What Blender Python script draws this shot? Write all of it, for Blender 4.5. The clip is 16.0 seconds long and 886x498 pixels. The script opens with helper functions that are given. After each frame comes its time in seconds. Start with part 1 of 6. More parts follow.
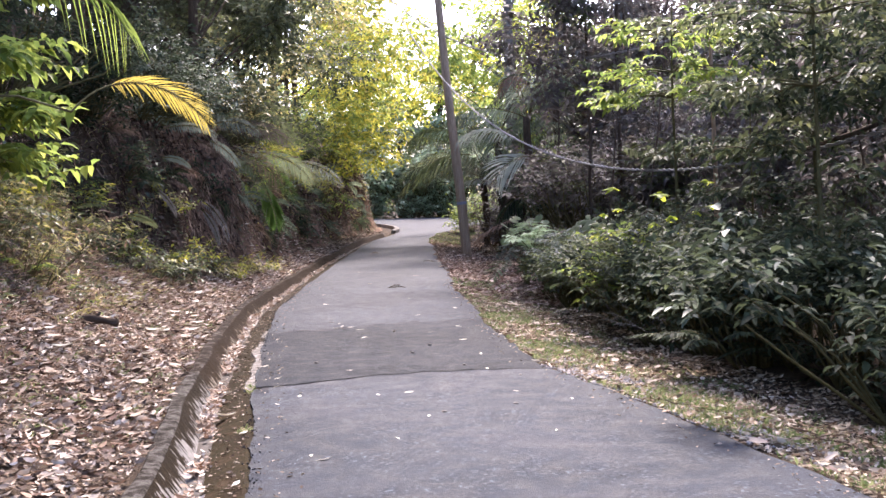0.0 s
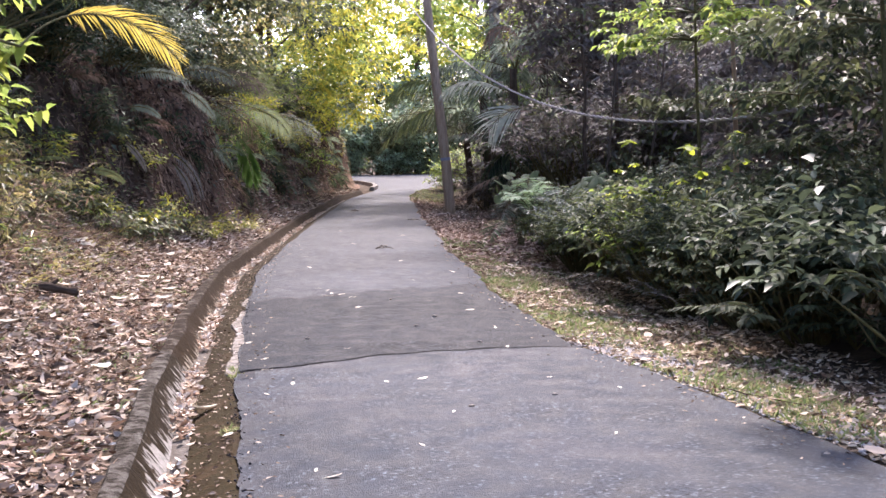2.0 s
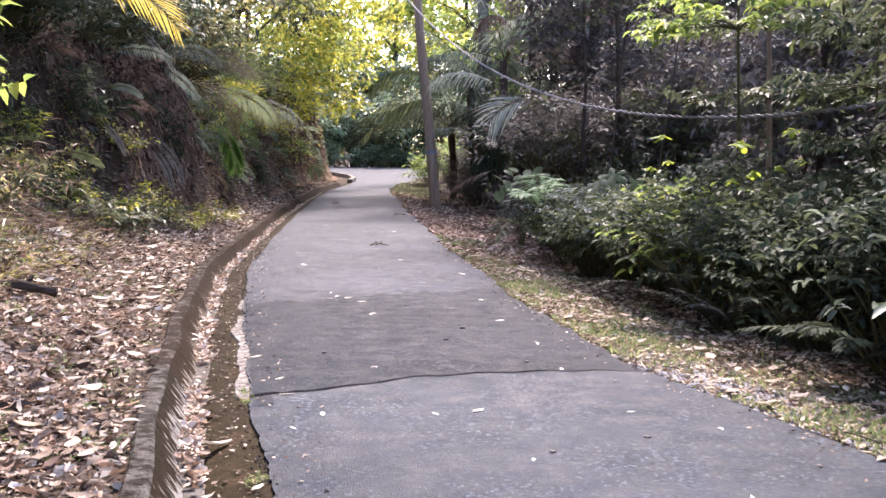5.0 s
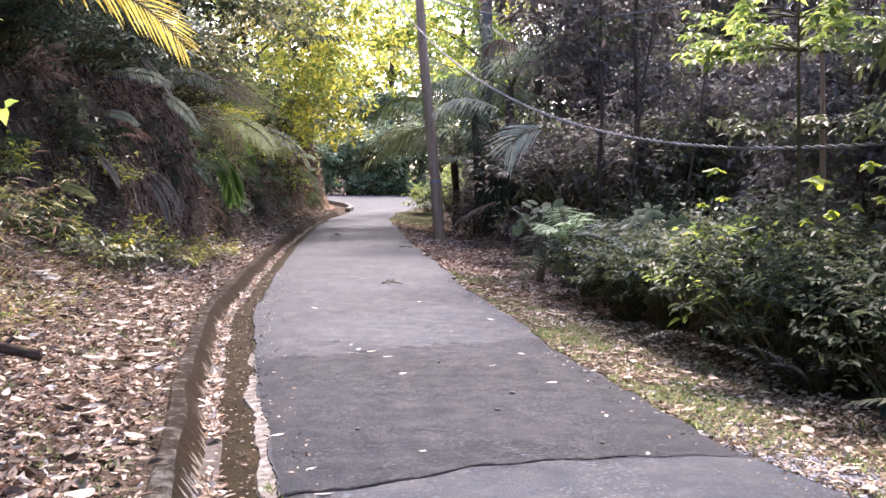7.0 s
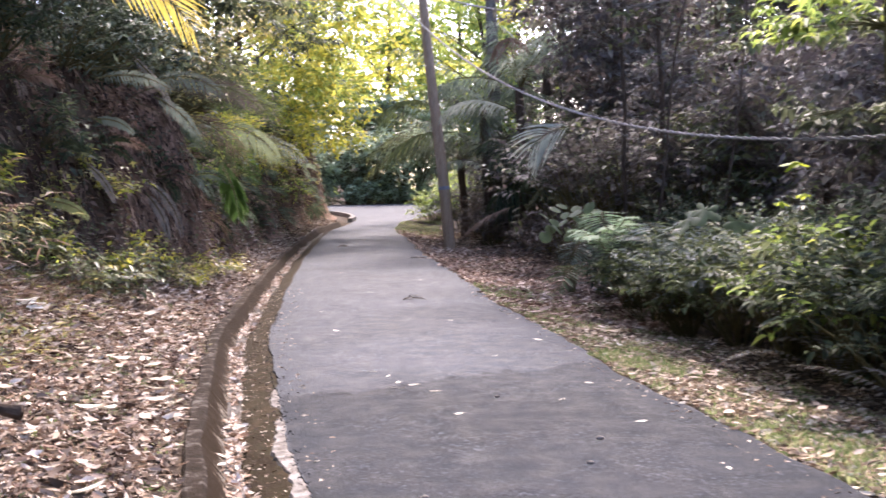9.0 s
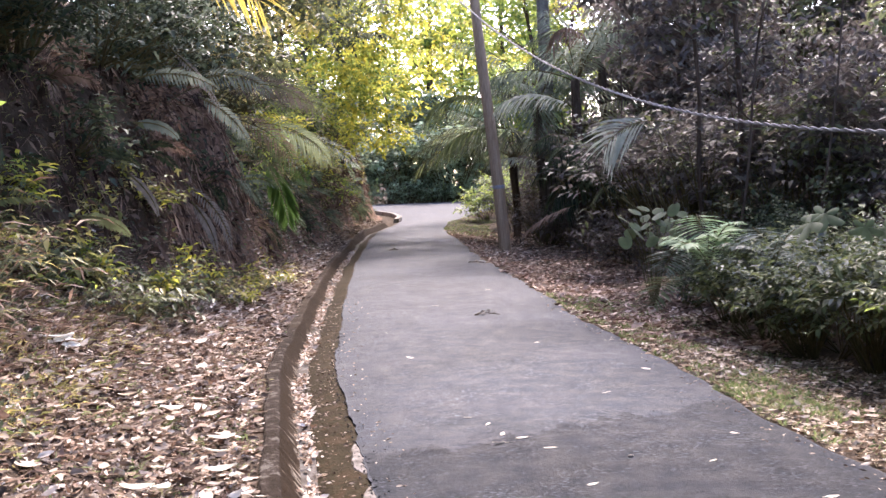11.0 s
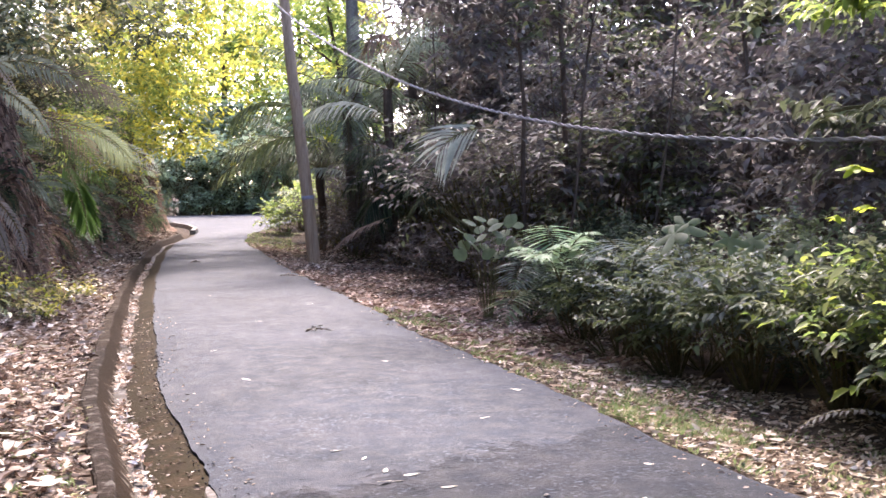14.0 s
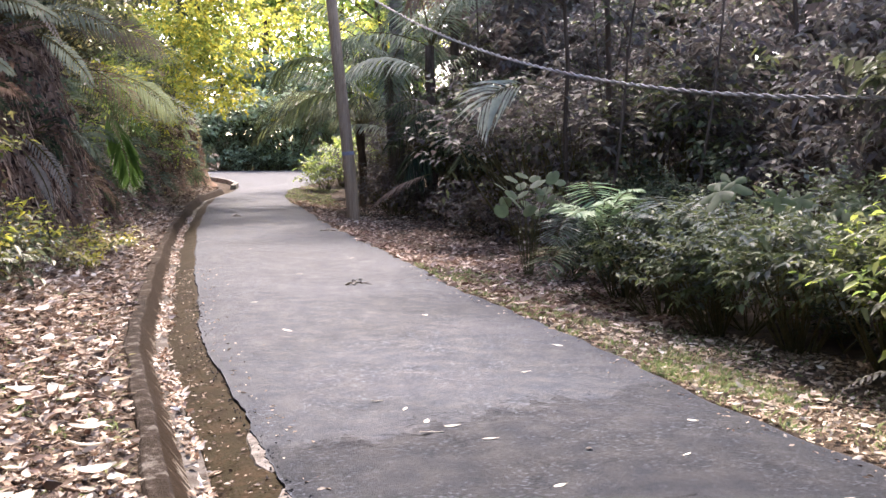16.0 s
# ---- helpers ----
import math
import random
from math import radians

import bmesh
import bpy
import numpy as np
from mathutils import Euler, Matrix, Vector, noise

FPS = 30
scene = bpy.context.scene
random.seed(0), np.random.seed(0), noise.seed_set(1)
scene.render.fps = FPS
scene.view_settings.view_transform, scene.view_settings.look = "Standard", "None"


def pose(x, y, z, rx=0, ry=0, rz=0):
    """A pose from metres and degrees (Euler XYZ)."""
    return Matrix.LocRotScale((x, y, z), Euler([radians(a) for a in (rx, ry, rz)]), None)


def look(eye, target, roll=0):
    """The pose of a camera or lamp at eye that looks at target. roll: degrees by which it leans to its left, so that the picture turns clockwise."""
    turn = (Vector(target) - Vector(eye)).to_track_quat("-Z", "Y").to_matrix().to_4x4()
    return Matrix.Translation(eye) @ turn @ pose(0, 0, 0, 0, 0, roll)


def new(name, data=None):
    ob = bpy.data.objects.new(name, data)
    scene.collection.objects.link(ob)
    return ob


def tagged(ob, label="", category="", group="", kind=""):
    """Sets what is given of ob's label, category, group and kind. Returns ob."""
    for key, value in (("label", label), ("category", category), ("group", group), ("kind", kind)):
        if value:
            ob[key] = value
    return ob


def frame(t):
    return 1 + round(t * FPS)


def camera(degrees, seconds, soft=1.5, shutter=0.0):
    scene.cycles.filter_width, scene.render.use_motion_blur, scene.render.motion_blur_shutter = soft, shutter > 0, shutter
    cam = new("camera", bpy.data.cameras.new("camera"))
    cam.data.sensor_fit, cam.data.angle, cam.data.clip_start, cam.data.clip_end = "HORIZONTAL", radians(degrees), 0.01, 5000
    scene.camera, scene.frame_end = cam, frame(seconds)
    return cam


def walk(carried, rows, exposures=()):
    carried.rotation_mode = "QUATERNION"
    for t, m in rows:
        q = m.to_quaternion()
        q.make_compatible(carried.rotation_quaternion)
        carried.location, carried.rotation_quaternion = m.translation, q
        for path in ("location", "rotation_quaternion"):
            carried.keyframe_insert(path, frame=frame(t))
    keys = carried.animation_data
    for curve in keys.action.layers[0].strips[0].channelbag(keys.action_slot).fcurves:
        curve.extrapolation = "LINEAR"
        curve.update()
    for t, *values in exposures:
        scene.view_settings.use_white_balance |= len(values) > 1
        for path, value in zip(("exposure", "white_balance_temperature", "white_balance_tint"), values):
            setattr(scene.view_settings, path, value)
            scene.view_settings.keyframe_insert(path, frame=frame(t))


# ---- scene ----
cam = camera(41.6, 16.0, soft=1.5, shutter=0.4)
PATH = [
    (0, (0.679, -0.931, 1.459), (0.605, 1.067, 1.392), -1.5),
    (0.5, (0.59, -0.549, 1.47), (0.516, 1.449, 1.401), -1.7),
    (1, (0.506, -0.173, 1.479), (0.445, 1.824, 1.392), -1.7),
    (1.5, (0.42, 0.205, 1.461), (0.369, 2.201, 1.347), -1.6),
    (2, (0.304, 0.555, 1.429), (0.275, 2.55, 1.288), -1.3),
    (2.5, (0.205, 0.91, 1.409), (0.197, 2.904, 1.244), -1.0),
    (3, (0.122, 1.233, 1.386), (0.133, 3.224, 1.206), -0.8),
    (3.2, (0.101, 1.34, 1.373), (0.118, 3.332, 1.192), -0.9),
    (5.3, (-0.317, 2.101, 1.421), (-0.287, 4.096, 1.277), 0.3),
    (5.5, (-0.351, 2.293, 1.431), (-0.327, 4.288, 1.292), 0.1),
    (6, (-0.434, 2.488, 1.45), (-0.417, 4.485, 1.332), 0.2),
    (6.5, (-0.537, 2.801, 1.467), (-0.516, 4.798, 1.36), 0.3),
    (7, (-0.641, 3.183, 1.498), (-0.596, 5.18, 1.392), 0.3),
    (7.5, (-0.731, 3.566, 1.501), (-0.661, 5.562, 1.399), 0.1),
    (8, (-0.8, 3.956, 1.507), (-0.709, 5.952, 1.407), -0.0),
    (8.5, (-0.888, 4.404, 1.486), (-0.773, 6.399, 1.389), -0.2),
    (9, (-1.032, 4.693, 1.475), (-0.98, 6.691, 1.382), -1.2),
    (9.2, (-1.019, 4.936, 1.509), (-1.014, 6.934, 1.412), -1.6),
    (11.3, (-1.513, 6.432, 1.612), (-1.534, 8.43, 1.513), -2.4),
    (11.5, (-1.532, 6.585, 1.557), (-1.562, 8.583, 1.469), -2.6),
    (12, (-1.625, 6.844, 1.58), (-1.662, 8.841, 1.491), -2.7),
    (12.5, (-1.65, 7.15, 1.566), (-1.638, 9.148, 1.472), -3.2),
    (13, (-1.807, 7.436, 1.54), (-1.607, 9.423, 1.441), -2.8),
    (13.5, (-1.901, 7.392, 1.528), (-1.6, 9.367, 1.432), -2.3),
    (14, (-1.952, 7.383, 1.505), (-1.603, 9.351, 1.423), -1.1),
    (14.5, (-1.962, 7.347, 1.485), (-1.543, 9.301, 1.417), 0.1),
    (15, (-1.971, 7.254, 1.501), (-1.515, 9.199, 1.415), 0.3),
    (15.5, (-1.976, 7.393, 1.471), (-1.637, 9.36, 1.348), -0.1),
    (16, (-1.977, 7.449, 1.451), (-1.694, 9.423, 1.301), -0.3),
]
walk(cam, [(t, look(eye, target, roll)) for t, eye, target, roll in PATH], [(0, 2.64, 6250, 27), (7, 2.78, 6250, 28), (12.5, 2.86, 6300, 28), (14.0, 3.04, 6300, 28), (15.2, 3.06, 6400, 27), (16, 2.94, 6500, 24)])

# ---- light ----
SUN_EL, SUN_AZ = 46.0, 7.0      # degrees; azimuth from straight ahead (+y) towards +x
world = bpy.data.worlds.new("sky")
scene.world = world
world.use_nodes = True
wn = world.node_tree
sky = wn.nodes.new("ShaderNodeTexSky")
sky.sky_type = "NISHITA"
sky.sun_disc = False
sky.sun_elevation = radians(SUN_EL)
sky.sun_rotation = radians(SUN_AZ)
sky.air_density, sky.dust_density, sky.ozone_density = 1.0, 2.0, 1.5
wn.nodes["Background"].inputs["Strength"].default_value = 0.14
wn.links.new(sky.outputs["Color"], wn.nodes["Background"].inputs["Color"])
sun = new("sun", bpy.data.lights.new("sun", "SUN"))
sun.data.energy, sun.data.angle, sun.data.color = 2.3, radians(7.0), (1.0, 0.92, 0.78)
_e, _a = radians(SUN_EL), radians(SUN_AZ)
sun.matrix_world = look((math.sin(_a) * math.cos(_e) * 50, math.cos(_a) * math.cos(_e) * 50, math.sin(_e) * 50), (0, 0, 0))

rng = np.random.default_rng(11)
UP = np.array((0.0, 0.0, 1.0))


# ---- materials ----
def nodes_of(name):
    m = bpy.data.materials.new(name)
    m.use_nodes = True
    n = m.node_tree.nodes
    return m, n, m.node_tree.links, n["Principled BSDF"], n["Material Output"]


def ramp(n, stops):
    r = n.new("ShaderNodeValToRGB")
    while len(r.color_ramp.elements) < len(stops):
        r.color_ramp.elements.new(0.5)
    for e, (p, c) in zip(r.color_ramp.elements, stops):
        e.position, e.color = p, (*c, 1)
    return r


def leaf_mat(name, colours, glow=0.4, rough=0.5, spec=0.1):
    """Thin leaf: a glossy face over a translucent blade, the hue picked leaf by leaf."""
    m, n, l, p, out = nodes_of(name)
    if glow < 0.5:
        colours = [tuple(0.85 * v + 0.15 * (0.55 * c[0] + 0.45 * c[1]) for v in c) for c in colours]
    geo = n.new("ShaderNodeNewGeometry")
    r = ramp(n, [(i / max(1, len(colours) - 1), c) for i, c in enumerate(colours)])
    l.new(geo.outputs["Random Per Island"], r.inputs["Fac"])
    tc = n.new("ShaderNodeTexCoord")
    nz = n.new("ShaderNodeTexNoise")
    nz.inputs["Scale"].default_value = 9.0
    l.new(tc.outputs["Object"], nz.inputs["Vector"])
    mix = n.new("ShaderNodeMix")
    mix.data_type, mix.blend_type = "RGBA", "MULTIPLY"
    mix.inputs["Factor"].default_value = 0.6
    r2 = ramp(n, [(0.3, (0.6, 0.6, 0.55)), (0.7, (1.25, 1.2, 1.1))])
    l.new(nz.outputs["Fac"], r2.inputs["Fac"])
    l.new(r.outputs["Color"], mix.inputs["A"])
    l.new(r2.outputs["Color"], mix.inputs["B"])
    l.new(mix.outputs["Result"], p.inputs["Base Color"])
    p.inputs["Roughness"].default_value = rough
    p.inputs["Specular IOR Level"].default_value = spec
    if glow > 0:
        t = n.new("ShaderNodeBsdfTranslucent")
        hs = n.new("ShaderNodeHueSaturation")
        hs.inputs["Hue"].default_value, hs.inputs["Saturation"].default_value, hs.inputs["Value"].default_value = 0.485, 1.0, 1.5
        l.new(mix.outputs["Result"], hs.inputs["Color"])
        l.new(hs.outputs["Color"], t.inputs["Color"])
        ms = n.new("ShaderNodeMixShader")
        ms.inputs["Fac"].default_value = glow
        l.new(p.outputs["BSDF"], ms.inputs[1])
        l.new(t.outputs["BSDF"], ms.inputs[2])
        l.new(ms.outputs["Shader"], out.inputs["Surface"])
    return m


def rough_mat(name, stops, scale, rough=0.9, bump=0.4, fine=60.0, coarse=None, spec=0.06, stretch=(1, 1, 1), bump_size=0.02):
    """Ground, bark and stone: mottling at two sizes and a fine relief."""
    m, n, l, p, out = nodes_of(name)
    tc = n.new("ShaderNodeTexCoord")
    mp = n.new("ShaderNodeMapping")
    mp.inputs["Scale"].default_value = stretch
    l.new(tc.outputs["Object"], mp.inputs["Vector"])
    a = n.new("ShaderNodeTexNoise")
    a.inputs["Scale"].default_value, a.inputs["Detail"].default_value, a.inputs["Roughness"].default_value = scale, 8, 0.65
    b = n.new("ShaderNodeTexNoise")
    b.inputs["Scale"].default_value, b.inputs["Detail"].default_value = fine, 4
    l.new(mp.outputs["Vector"], a.inputs["Vector"])
    l.new(mp.outputs["Vector"], b.inputs["Vector"])
    r = ramp(n, stops)
    l.new(a.outputs["Fac"], r.inputs["Fac"])
    mix = n.new("ShaderNodeMix")
    mix.data_type, mix.blend_type = "RGBA", "OVERLAY"
    mix.inputs["Factor"].default_value = 0.55
    l.new(r.outputs["Color"], mix.inputs["A"])
    l.new(b.outputs["Fac"], mix.inputs["B"])
    l.new(mix.outputs["Result"], p.inputs["Base Color"])
    p.inputs["Roughness"].default_value = rough
    p.inputs["Specular IOR Level"].default_value = spec
    bp = n.new("ShaderNodeBump")
    bp.inputs["Strength"].default_value, bp.inputs["Distance"].default_value = bump, bump_size
    l.new(b.outputs["Fac"], bp.inputs["Height"])
    l.new(bp.outputs["Normal"], p.inputs["Normal"])
    return m


def asphalt_mat(name, base, pits=0.9, gloss=0.105):
    m, n, l, p, out = nodes_of(name)
    tc = n.new("ShaderNodeTexCoord")
    big = n.new("ShaderNodeTexNoise")
    big.inputs["Scale"].default_value, big.inputs["Detail"].default_value, big.inputs["Roughness"].default_value = 0.45, 6, 0.6
    mid = n.new("ShaderNodeTexNoise")
    mid.inputs["Scale"].default_value, mid.inputs["Detail"].default_value = 5.0, 7
    grit = n.new("ShaderNodeTexVoronoi")
    grit.inputs["Scale"].default_value = 140.0
    for t in (big, mid, grit):
        l.new(tc.outputs["Object"], t.inputs["Vector"])
    r = ramp(n, [(0.34, tuple(c * 0.72 for c in base)), (0.5, base), (0.66, tuple(c * 1.3 for c in base))])
    l.new(big.outputs["Fac"], r.inputs["Fac"])
    rm = ramp(n, [(0.32, (0.72, 0.71, 0.71)), (0.5, (0.97, 0.96, 0.97)), (0.68, (1.15, 1.15, 1.17))])
    l.new(mid.outputs["Fac"], rm.inputs["Fac"])
    mx = n.new("ShaderNodeMix")
    mx.data_type, mx.blend_type = "RGBA", "MULTIPLY"
    mx.inputs["Factor"].default_value = 0.8
    l.new(r.outputs["Color"], mx.inputs["A"])
    l.new(rm.outputs["Color"], mx.inputs["B"])
    rg = ramp(n, [(0.0, (1.6, 1.58, 1.55)), (0.25, (1.0, 1.0, 1.0)), (0.7, (0.6, 0.6, 0.62))])
    l.new(grit.outputs["Distance"], rg.inputs["Fac"])
    m2 = n.new("ShaderNodeMix")
    m2.data_type, m2.blend_type = "RGBA", "MULTIPLY"
    m2.inputs["Factor"].default_value = 0.75
    l.new(mx.outputs["Result"], m2.inputs["A"])
    l.new(rg.outputs["Color"], m2.inputs["B"])
    chips = n.new("ShaderNodeTexVoronoi")
    chips.inputs["Scale"].default_value = 62.0
    l.new(tc.outputs["Object"], chips.inputs["Vector"])
    rc = ramp(n, [(0.0, (0.2, 0.2, 0.21)), (0.25, (0.75, 0.75, 0.75)), (0.75, (1.0, 1.0, 1.0)), (0.88, (1.5, 1.48, 1.44)), (1.0, (4.0, 3.9, 3.7))])
    sep = n.new("ShaderNodeSeparateColor")
    l.new(chips.outputs["Color"], sep.inputs["Color"])
    l.new(sep.outputs["Red"], rc.inputs["Fac"])
    m3 = n.new("ShaderNodeMix")
    m3.data_type, m3.blend_type = "RGBA", "MULTIPLY"
    worn = n.new("ShaderNodeTexNoise")
    worn.inputs["Scale"].default_value, worn.inputs["Detail"].default_value = 1.6, 4
    l.new(tc.outputs["Object"], worn.inputs["Vector"])
    wr = n.new("ShaderNodeMapRange")
    wr.inputs["From Min"].default_value, wr.inputs["From Max"].default_value = 0.42, 0.62
    wr.inputs["To Min"].default_value, wr.inputs["To Max"].default_value = pits * 0.35, pits
    l.new(worn.outputs["Fac"], wr.inputs["Value"])
    l.new(wr.outputs["Result"], m3.inputs["Factor"])
    l.new(m2.outputs["Result"], m3.inputs["A"])
    l.new(rc.outputs["Color"], m3.inputs["B"])
    rust = n.new("ShaderNodeTexNoise")
    rust.inputs["Scale"].default_value, rust.inputs["Detail"].default_value = 0.9, 5
    l.new(tc.outputs["Object"], rust.inputs["Vector"])
    rf = ramp(n, [(0.52, (0, 0, 0)), (0.72, (0.5, 0.5, 0.5))])
    l.new(rust.outputs["Fac"], rf.inputs["Fac"])
    m4 = n.new("ShaderNodeMix")
    m4.data_type = "RGBA"
    m4.inputs["B"].default_value = (base[0] * 1.25, base[1] * 0.98, base[2] * 0.85, 1)
    l.new(rf.outputs["Color"], m4.inputs["Factor"])
    l.new(m3.outputs["Result"], m4.inputs["A"])
    l.new(m4.outputs["Result"], p.inputs["Base Color"])
    rr = n.new("ShaderNodeMapRange")
    rr.inputs["From Min"].default_value, rr.inputs["From Max"].default_value = 0.3, 0.7
    rr.inputs["To Min"].default_value, rr.inputs["To Max"].default_value = 0.64, 0.86
    l.new(mid.outputs["Fac"], rr.inputs["Value"])
    l.new(rr.outputs["Result"], p.inputs["Roughness"])
    p.inputs["Specular IOR Level"].default_value = gloss
    bp = n.new("ShaderNodeBump")
    bp.inputs["Strength"].default_value, bp.inputs["Distance"].default_value = 0.6, 0.006
    l.new(grit.outputs["Distance"], bp.inputs["Height"])
    l.new(bp.outputs["Normal"], p.inputs["Normal"])
    return m


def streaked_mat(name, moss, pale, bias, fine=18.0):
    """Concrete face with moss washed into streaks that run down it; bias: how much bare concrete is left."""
    m, n, l, p, out = nodes_of(name)
    tc = n.new("ShaderNodeTexCoord")
    mp = n.new("ShaderNodeMapping")
    mp.inputs["Scale"].default_value = (8.0, fine, 9.0)
    l.new(tc.outputs["Object"], mp.inputs["Vector"])
    a = n.new("ShaderNodeTexNoise")
    a.inputs["Scale"].default_value, a.inputs["Detail"].default_value, a.inputs["Roughness"].default_value = 1.0, 3, 0.45
    a.inputs["Distortion"].default_value = 0.5
    l.new(mp.outputs["Vector"], a.inputs["Vector"])
    big = n.new("ShaderNodeTexNoise")
    big.inputs["Scale"].default_value, big.inputs["Detail"].default_value = 1.7, 3
    l.new(tc.outputs["Object"], big.inputs["Vector"])
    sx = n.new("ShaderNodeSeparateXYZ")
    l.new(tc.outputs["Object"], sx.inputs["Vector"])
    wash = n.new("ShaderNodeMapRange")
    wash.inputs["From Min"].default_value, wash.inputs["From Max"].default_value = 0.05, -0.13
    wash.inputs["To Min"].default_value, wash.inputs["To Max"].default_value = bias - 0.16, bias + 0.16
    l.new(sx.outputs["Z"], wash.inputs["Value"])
    add = n.new("ShaderNodeMath")
    l.new(a.outputs["Fac"], add.inputs[0])
    l.new(wash.outputs["Result"], add.inputs[1])
    mul = n.new("ShaderNodeMath")
    mul.operation = "MULTIPLY_ADD"
    mul.inputs[1].default_value = 0.5
    l.new(big.outputs["Fac"], mul.inputs[0])
    l.new(add.outputs["Value"], mul.inputs[2])
    r = ramp(n, [(0.6, moss), (0.725, tuple(c * 1.9 for c in moss)), (0.755, tuple(c * 0.7 for c in pale)), (0.9, pale)])
    l.new(mul.outputs["Value"], r.inputs["Fac"])
    g = n.new("ShaderNodeTexNoise")
    g.inputs["Scale"].default_value, g.inputs["Detail"].default_value = 60.0, 5
    l.new(tc.outputs["Object"], g.inputs["Vector"])
    gr = ramp(n, [(0.3, (0.6, 0.6, 0.58)), (0.7, (1.2, 1.2, 1.2))])
    l.new(g.outputs["Fac"], gr.inputs["Fac"])
    mix = n.new("ShaderNodeMix")
    mix.data_type, mix.blend_type = "RGBA", "MULTIPLY"
    mix.inputs["Factor"].default_value = 0.8
    l.new(r.outputs["Color"], mix.inputs["A"])
    l.new(gr.outputs["Color"], mix.inputs["B"])
    l.new(mix.outputs["Result"], p.inputs["Base Color"])
    p.inputs["Roughness"].default_value, p.inputs["Specular IOR Level"].default_value = 0.9, 0.03
    bp = n.new("ShaderNodeBump")
    bp.inputs["Strength"].default_value, bp.inputs["Distance"].default_value = 0.7, 0.012
    l.new(g.outputs["Fac"], bp.inputs["Height"])
    l.new(bp.outputs["Normal"], p.inputs["Normal"])
    return m


M_ASPHALT = asphalt_mat("asphalt", (0.0228, 0.0284, 0.0372))
M_OVERLAY = asphalt_mat("asphalt_overlay", (0.0265, 0.0328, 0.042), 0.8)
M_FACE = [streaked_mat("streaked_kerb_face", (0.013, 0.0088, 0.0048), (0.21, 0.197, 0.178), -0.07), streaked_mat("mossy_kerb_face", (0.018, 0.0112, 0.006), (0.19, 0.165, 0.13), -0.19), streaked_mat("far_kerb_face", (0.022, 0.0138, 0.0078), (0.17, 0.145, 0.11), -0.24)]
M_TOP = [rough_mat("lichened_kerb_top", [(0.36, (0.0105, 0.00825, 0.006)), (0.46, (0.027, 0.0225, 0.01725)), (0.54, (0.06375, 0.05775, 0.0495)), (0.75, (0.1125, 0.105, 0.09225))], 11.0, 0.92, 0.8, 60, spec=0.05),
         rough_mat("brown_kerb_top", [(0.36, (0.01116, 0.00744, 0.00434)), (0.48, (0.0186, 0.0124, 0.00806)), (0.56, (0.031, 0.02294, 0.01674)), (0.62, (0.0806, 0.0713, 0.0589)), (0.75, (0.1054, 0.093, 0.0775))], 7.0, 0.92, 0.8, 60, spec=0.05, stretch=(1.5, 1.0, 1)),
         rough_mat("far_kerb_top", [(0.36, (0.0165, 0.0105, 0.00675)), (0.56, (0.0375, 0.027, 0.01725)), (0.68, (0.0975, 0.0825, 0.06375))], 5.0, 0.92, 0.8, 60, spec=0.05)]
M_TOE = rough_mat("pale_channel_floor", [(0.32, (0.035, 0.025, 0.015)), (0.46, (0.06, 0.05, 0.04)), (0.6, (0.11, 0.1, 0.0875)), (0.75, (0.15, 0.14, 0.125))], 4.0, 0.9, 0.5, 55, spec=0.1)
# Reddish clay, lightened so the colour carries sun glow on the bank.
M_BANK = rough_mat("clay_bank_sun_tint", [(0.3, (0.065, 0.038, 0.025)), (0.5, (0.15, 0.093, 0.062)), (0.7, (0.27, 0.18, 0.128))], 3.0, 0.95, 0.9, 30, bump_size=0.06)
M_STAIN = asphalt_mat("asphalt_worn_dark", (0.0168, 0.0198, 0.0248), 1.0, 0.06)
M_CRUMB = rough_mat("asphalt_crumb", [(0.3, (0.012, 0.012, 0.014)), (0.7, (0.05, 0.05, 0.055))], 30, 0.9, 0.5, 80)
M_CRACK = rough_mat("crack_fill", [(0.3, (0.006, 0.006, 0.007)), (0.7, (0.02, 0.02, 0.023))], 14, 0.97, 0.9, 60, spec=0.01, bump_size=0.02)
M_SOIL = rough_mat("forest_soil", [(0.3, (0.026, 0.019, 0.013)), (0.5, (0.055, 0.04, 0.027)), (0.7, (0.11, 0.082, 0.057))], 2.2, 0.95, 0.8, 45, bump_size=0.05)
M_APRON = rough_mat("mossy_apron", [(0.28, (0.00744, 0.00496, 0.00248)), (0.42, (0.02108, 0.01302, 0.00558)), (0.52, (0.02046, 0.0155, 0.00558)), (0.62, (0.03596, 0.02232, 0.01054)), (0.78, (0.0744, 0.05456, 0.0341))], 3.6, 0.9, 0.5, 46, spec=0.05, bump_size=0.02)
M_EDGE = rough_mat("worn_concrete_edge", [(0.35, (0.0675, 0.0567, 0.04455)), (0.5, (0.162, 0.1458, 0.1269)), (0.65, (0.2565, 0.2403, 0.2187))], 9, 0.9, 0.5, 60)
M_BARK = rough_mat("grey_bark", [(0.3, (0.04, 0.029, 0.022)), (0.7, (0.12, 0.088, 0.064))], 6, 0.9, 0.9, 40, stretch=(1, 1, 0.2))
M_ROT = rough_mat("rotten_wood", [(0.3, (0.02, 0.014, 0.01)), (0.7, (0.075, 0.054, 0.04))], 6, 0.95, 0.9, 40, stretch=(0.3, 1, 1))
M_POLE = rough_mat("weathered_wood", [(0.3, (0.25, 0.165, 0.105)), (0.7, (0.44, 0.32, 0.225))], 5, 0.85, 0.5, 50, stretch=(1, 1, 0.08))
M_STEM = rough_mat("green_stem", [(0.3, (0.05, 0.05, 0.02)), (0.7, (0.12, 0.10, 0.045))], 8, 0.7, 0.3, 40)
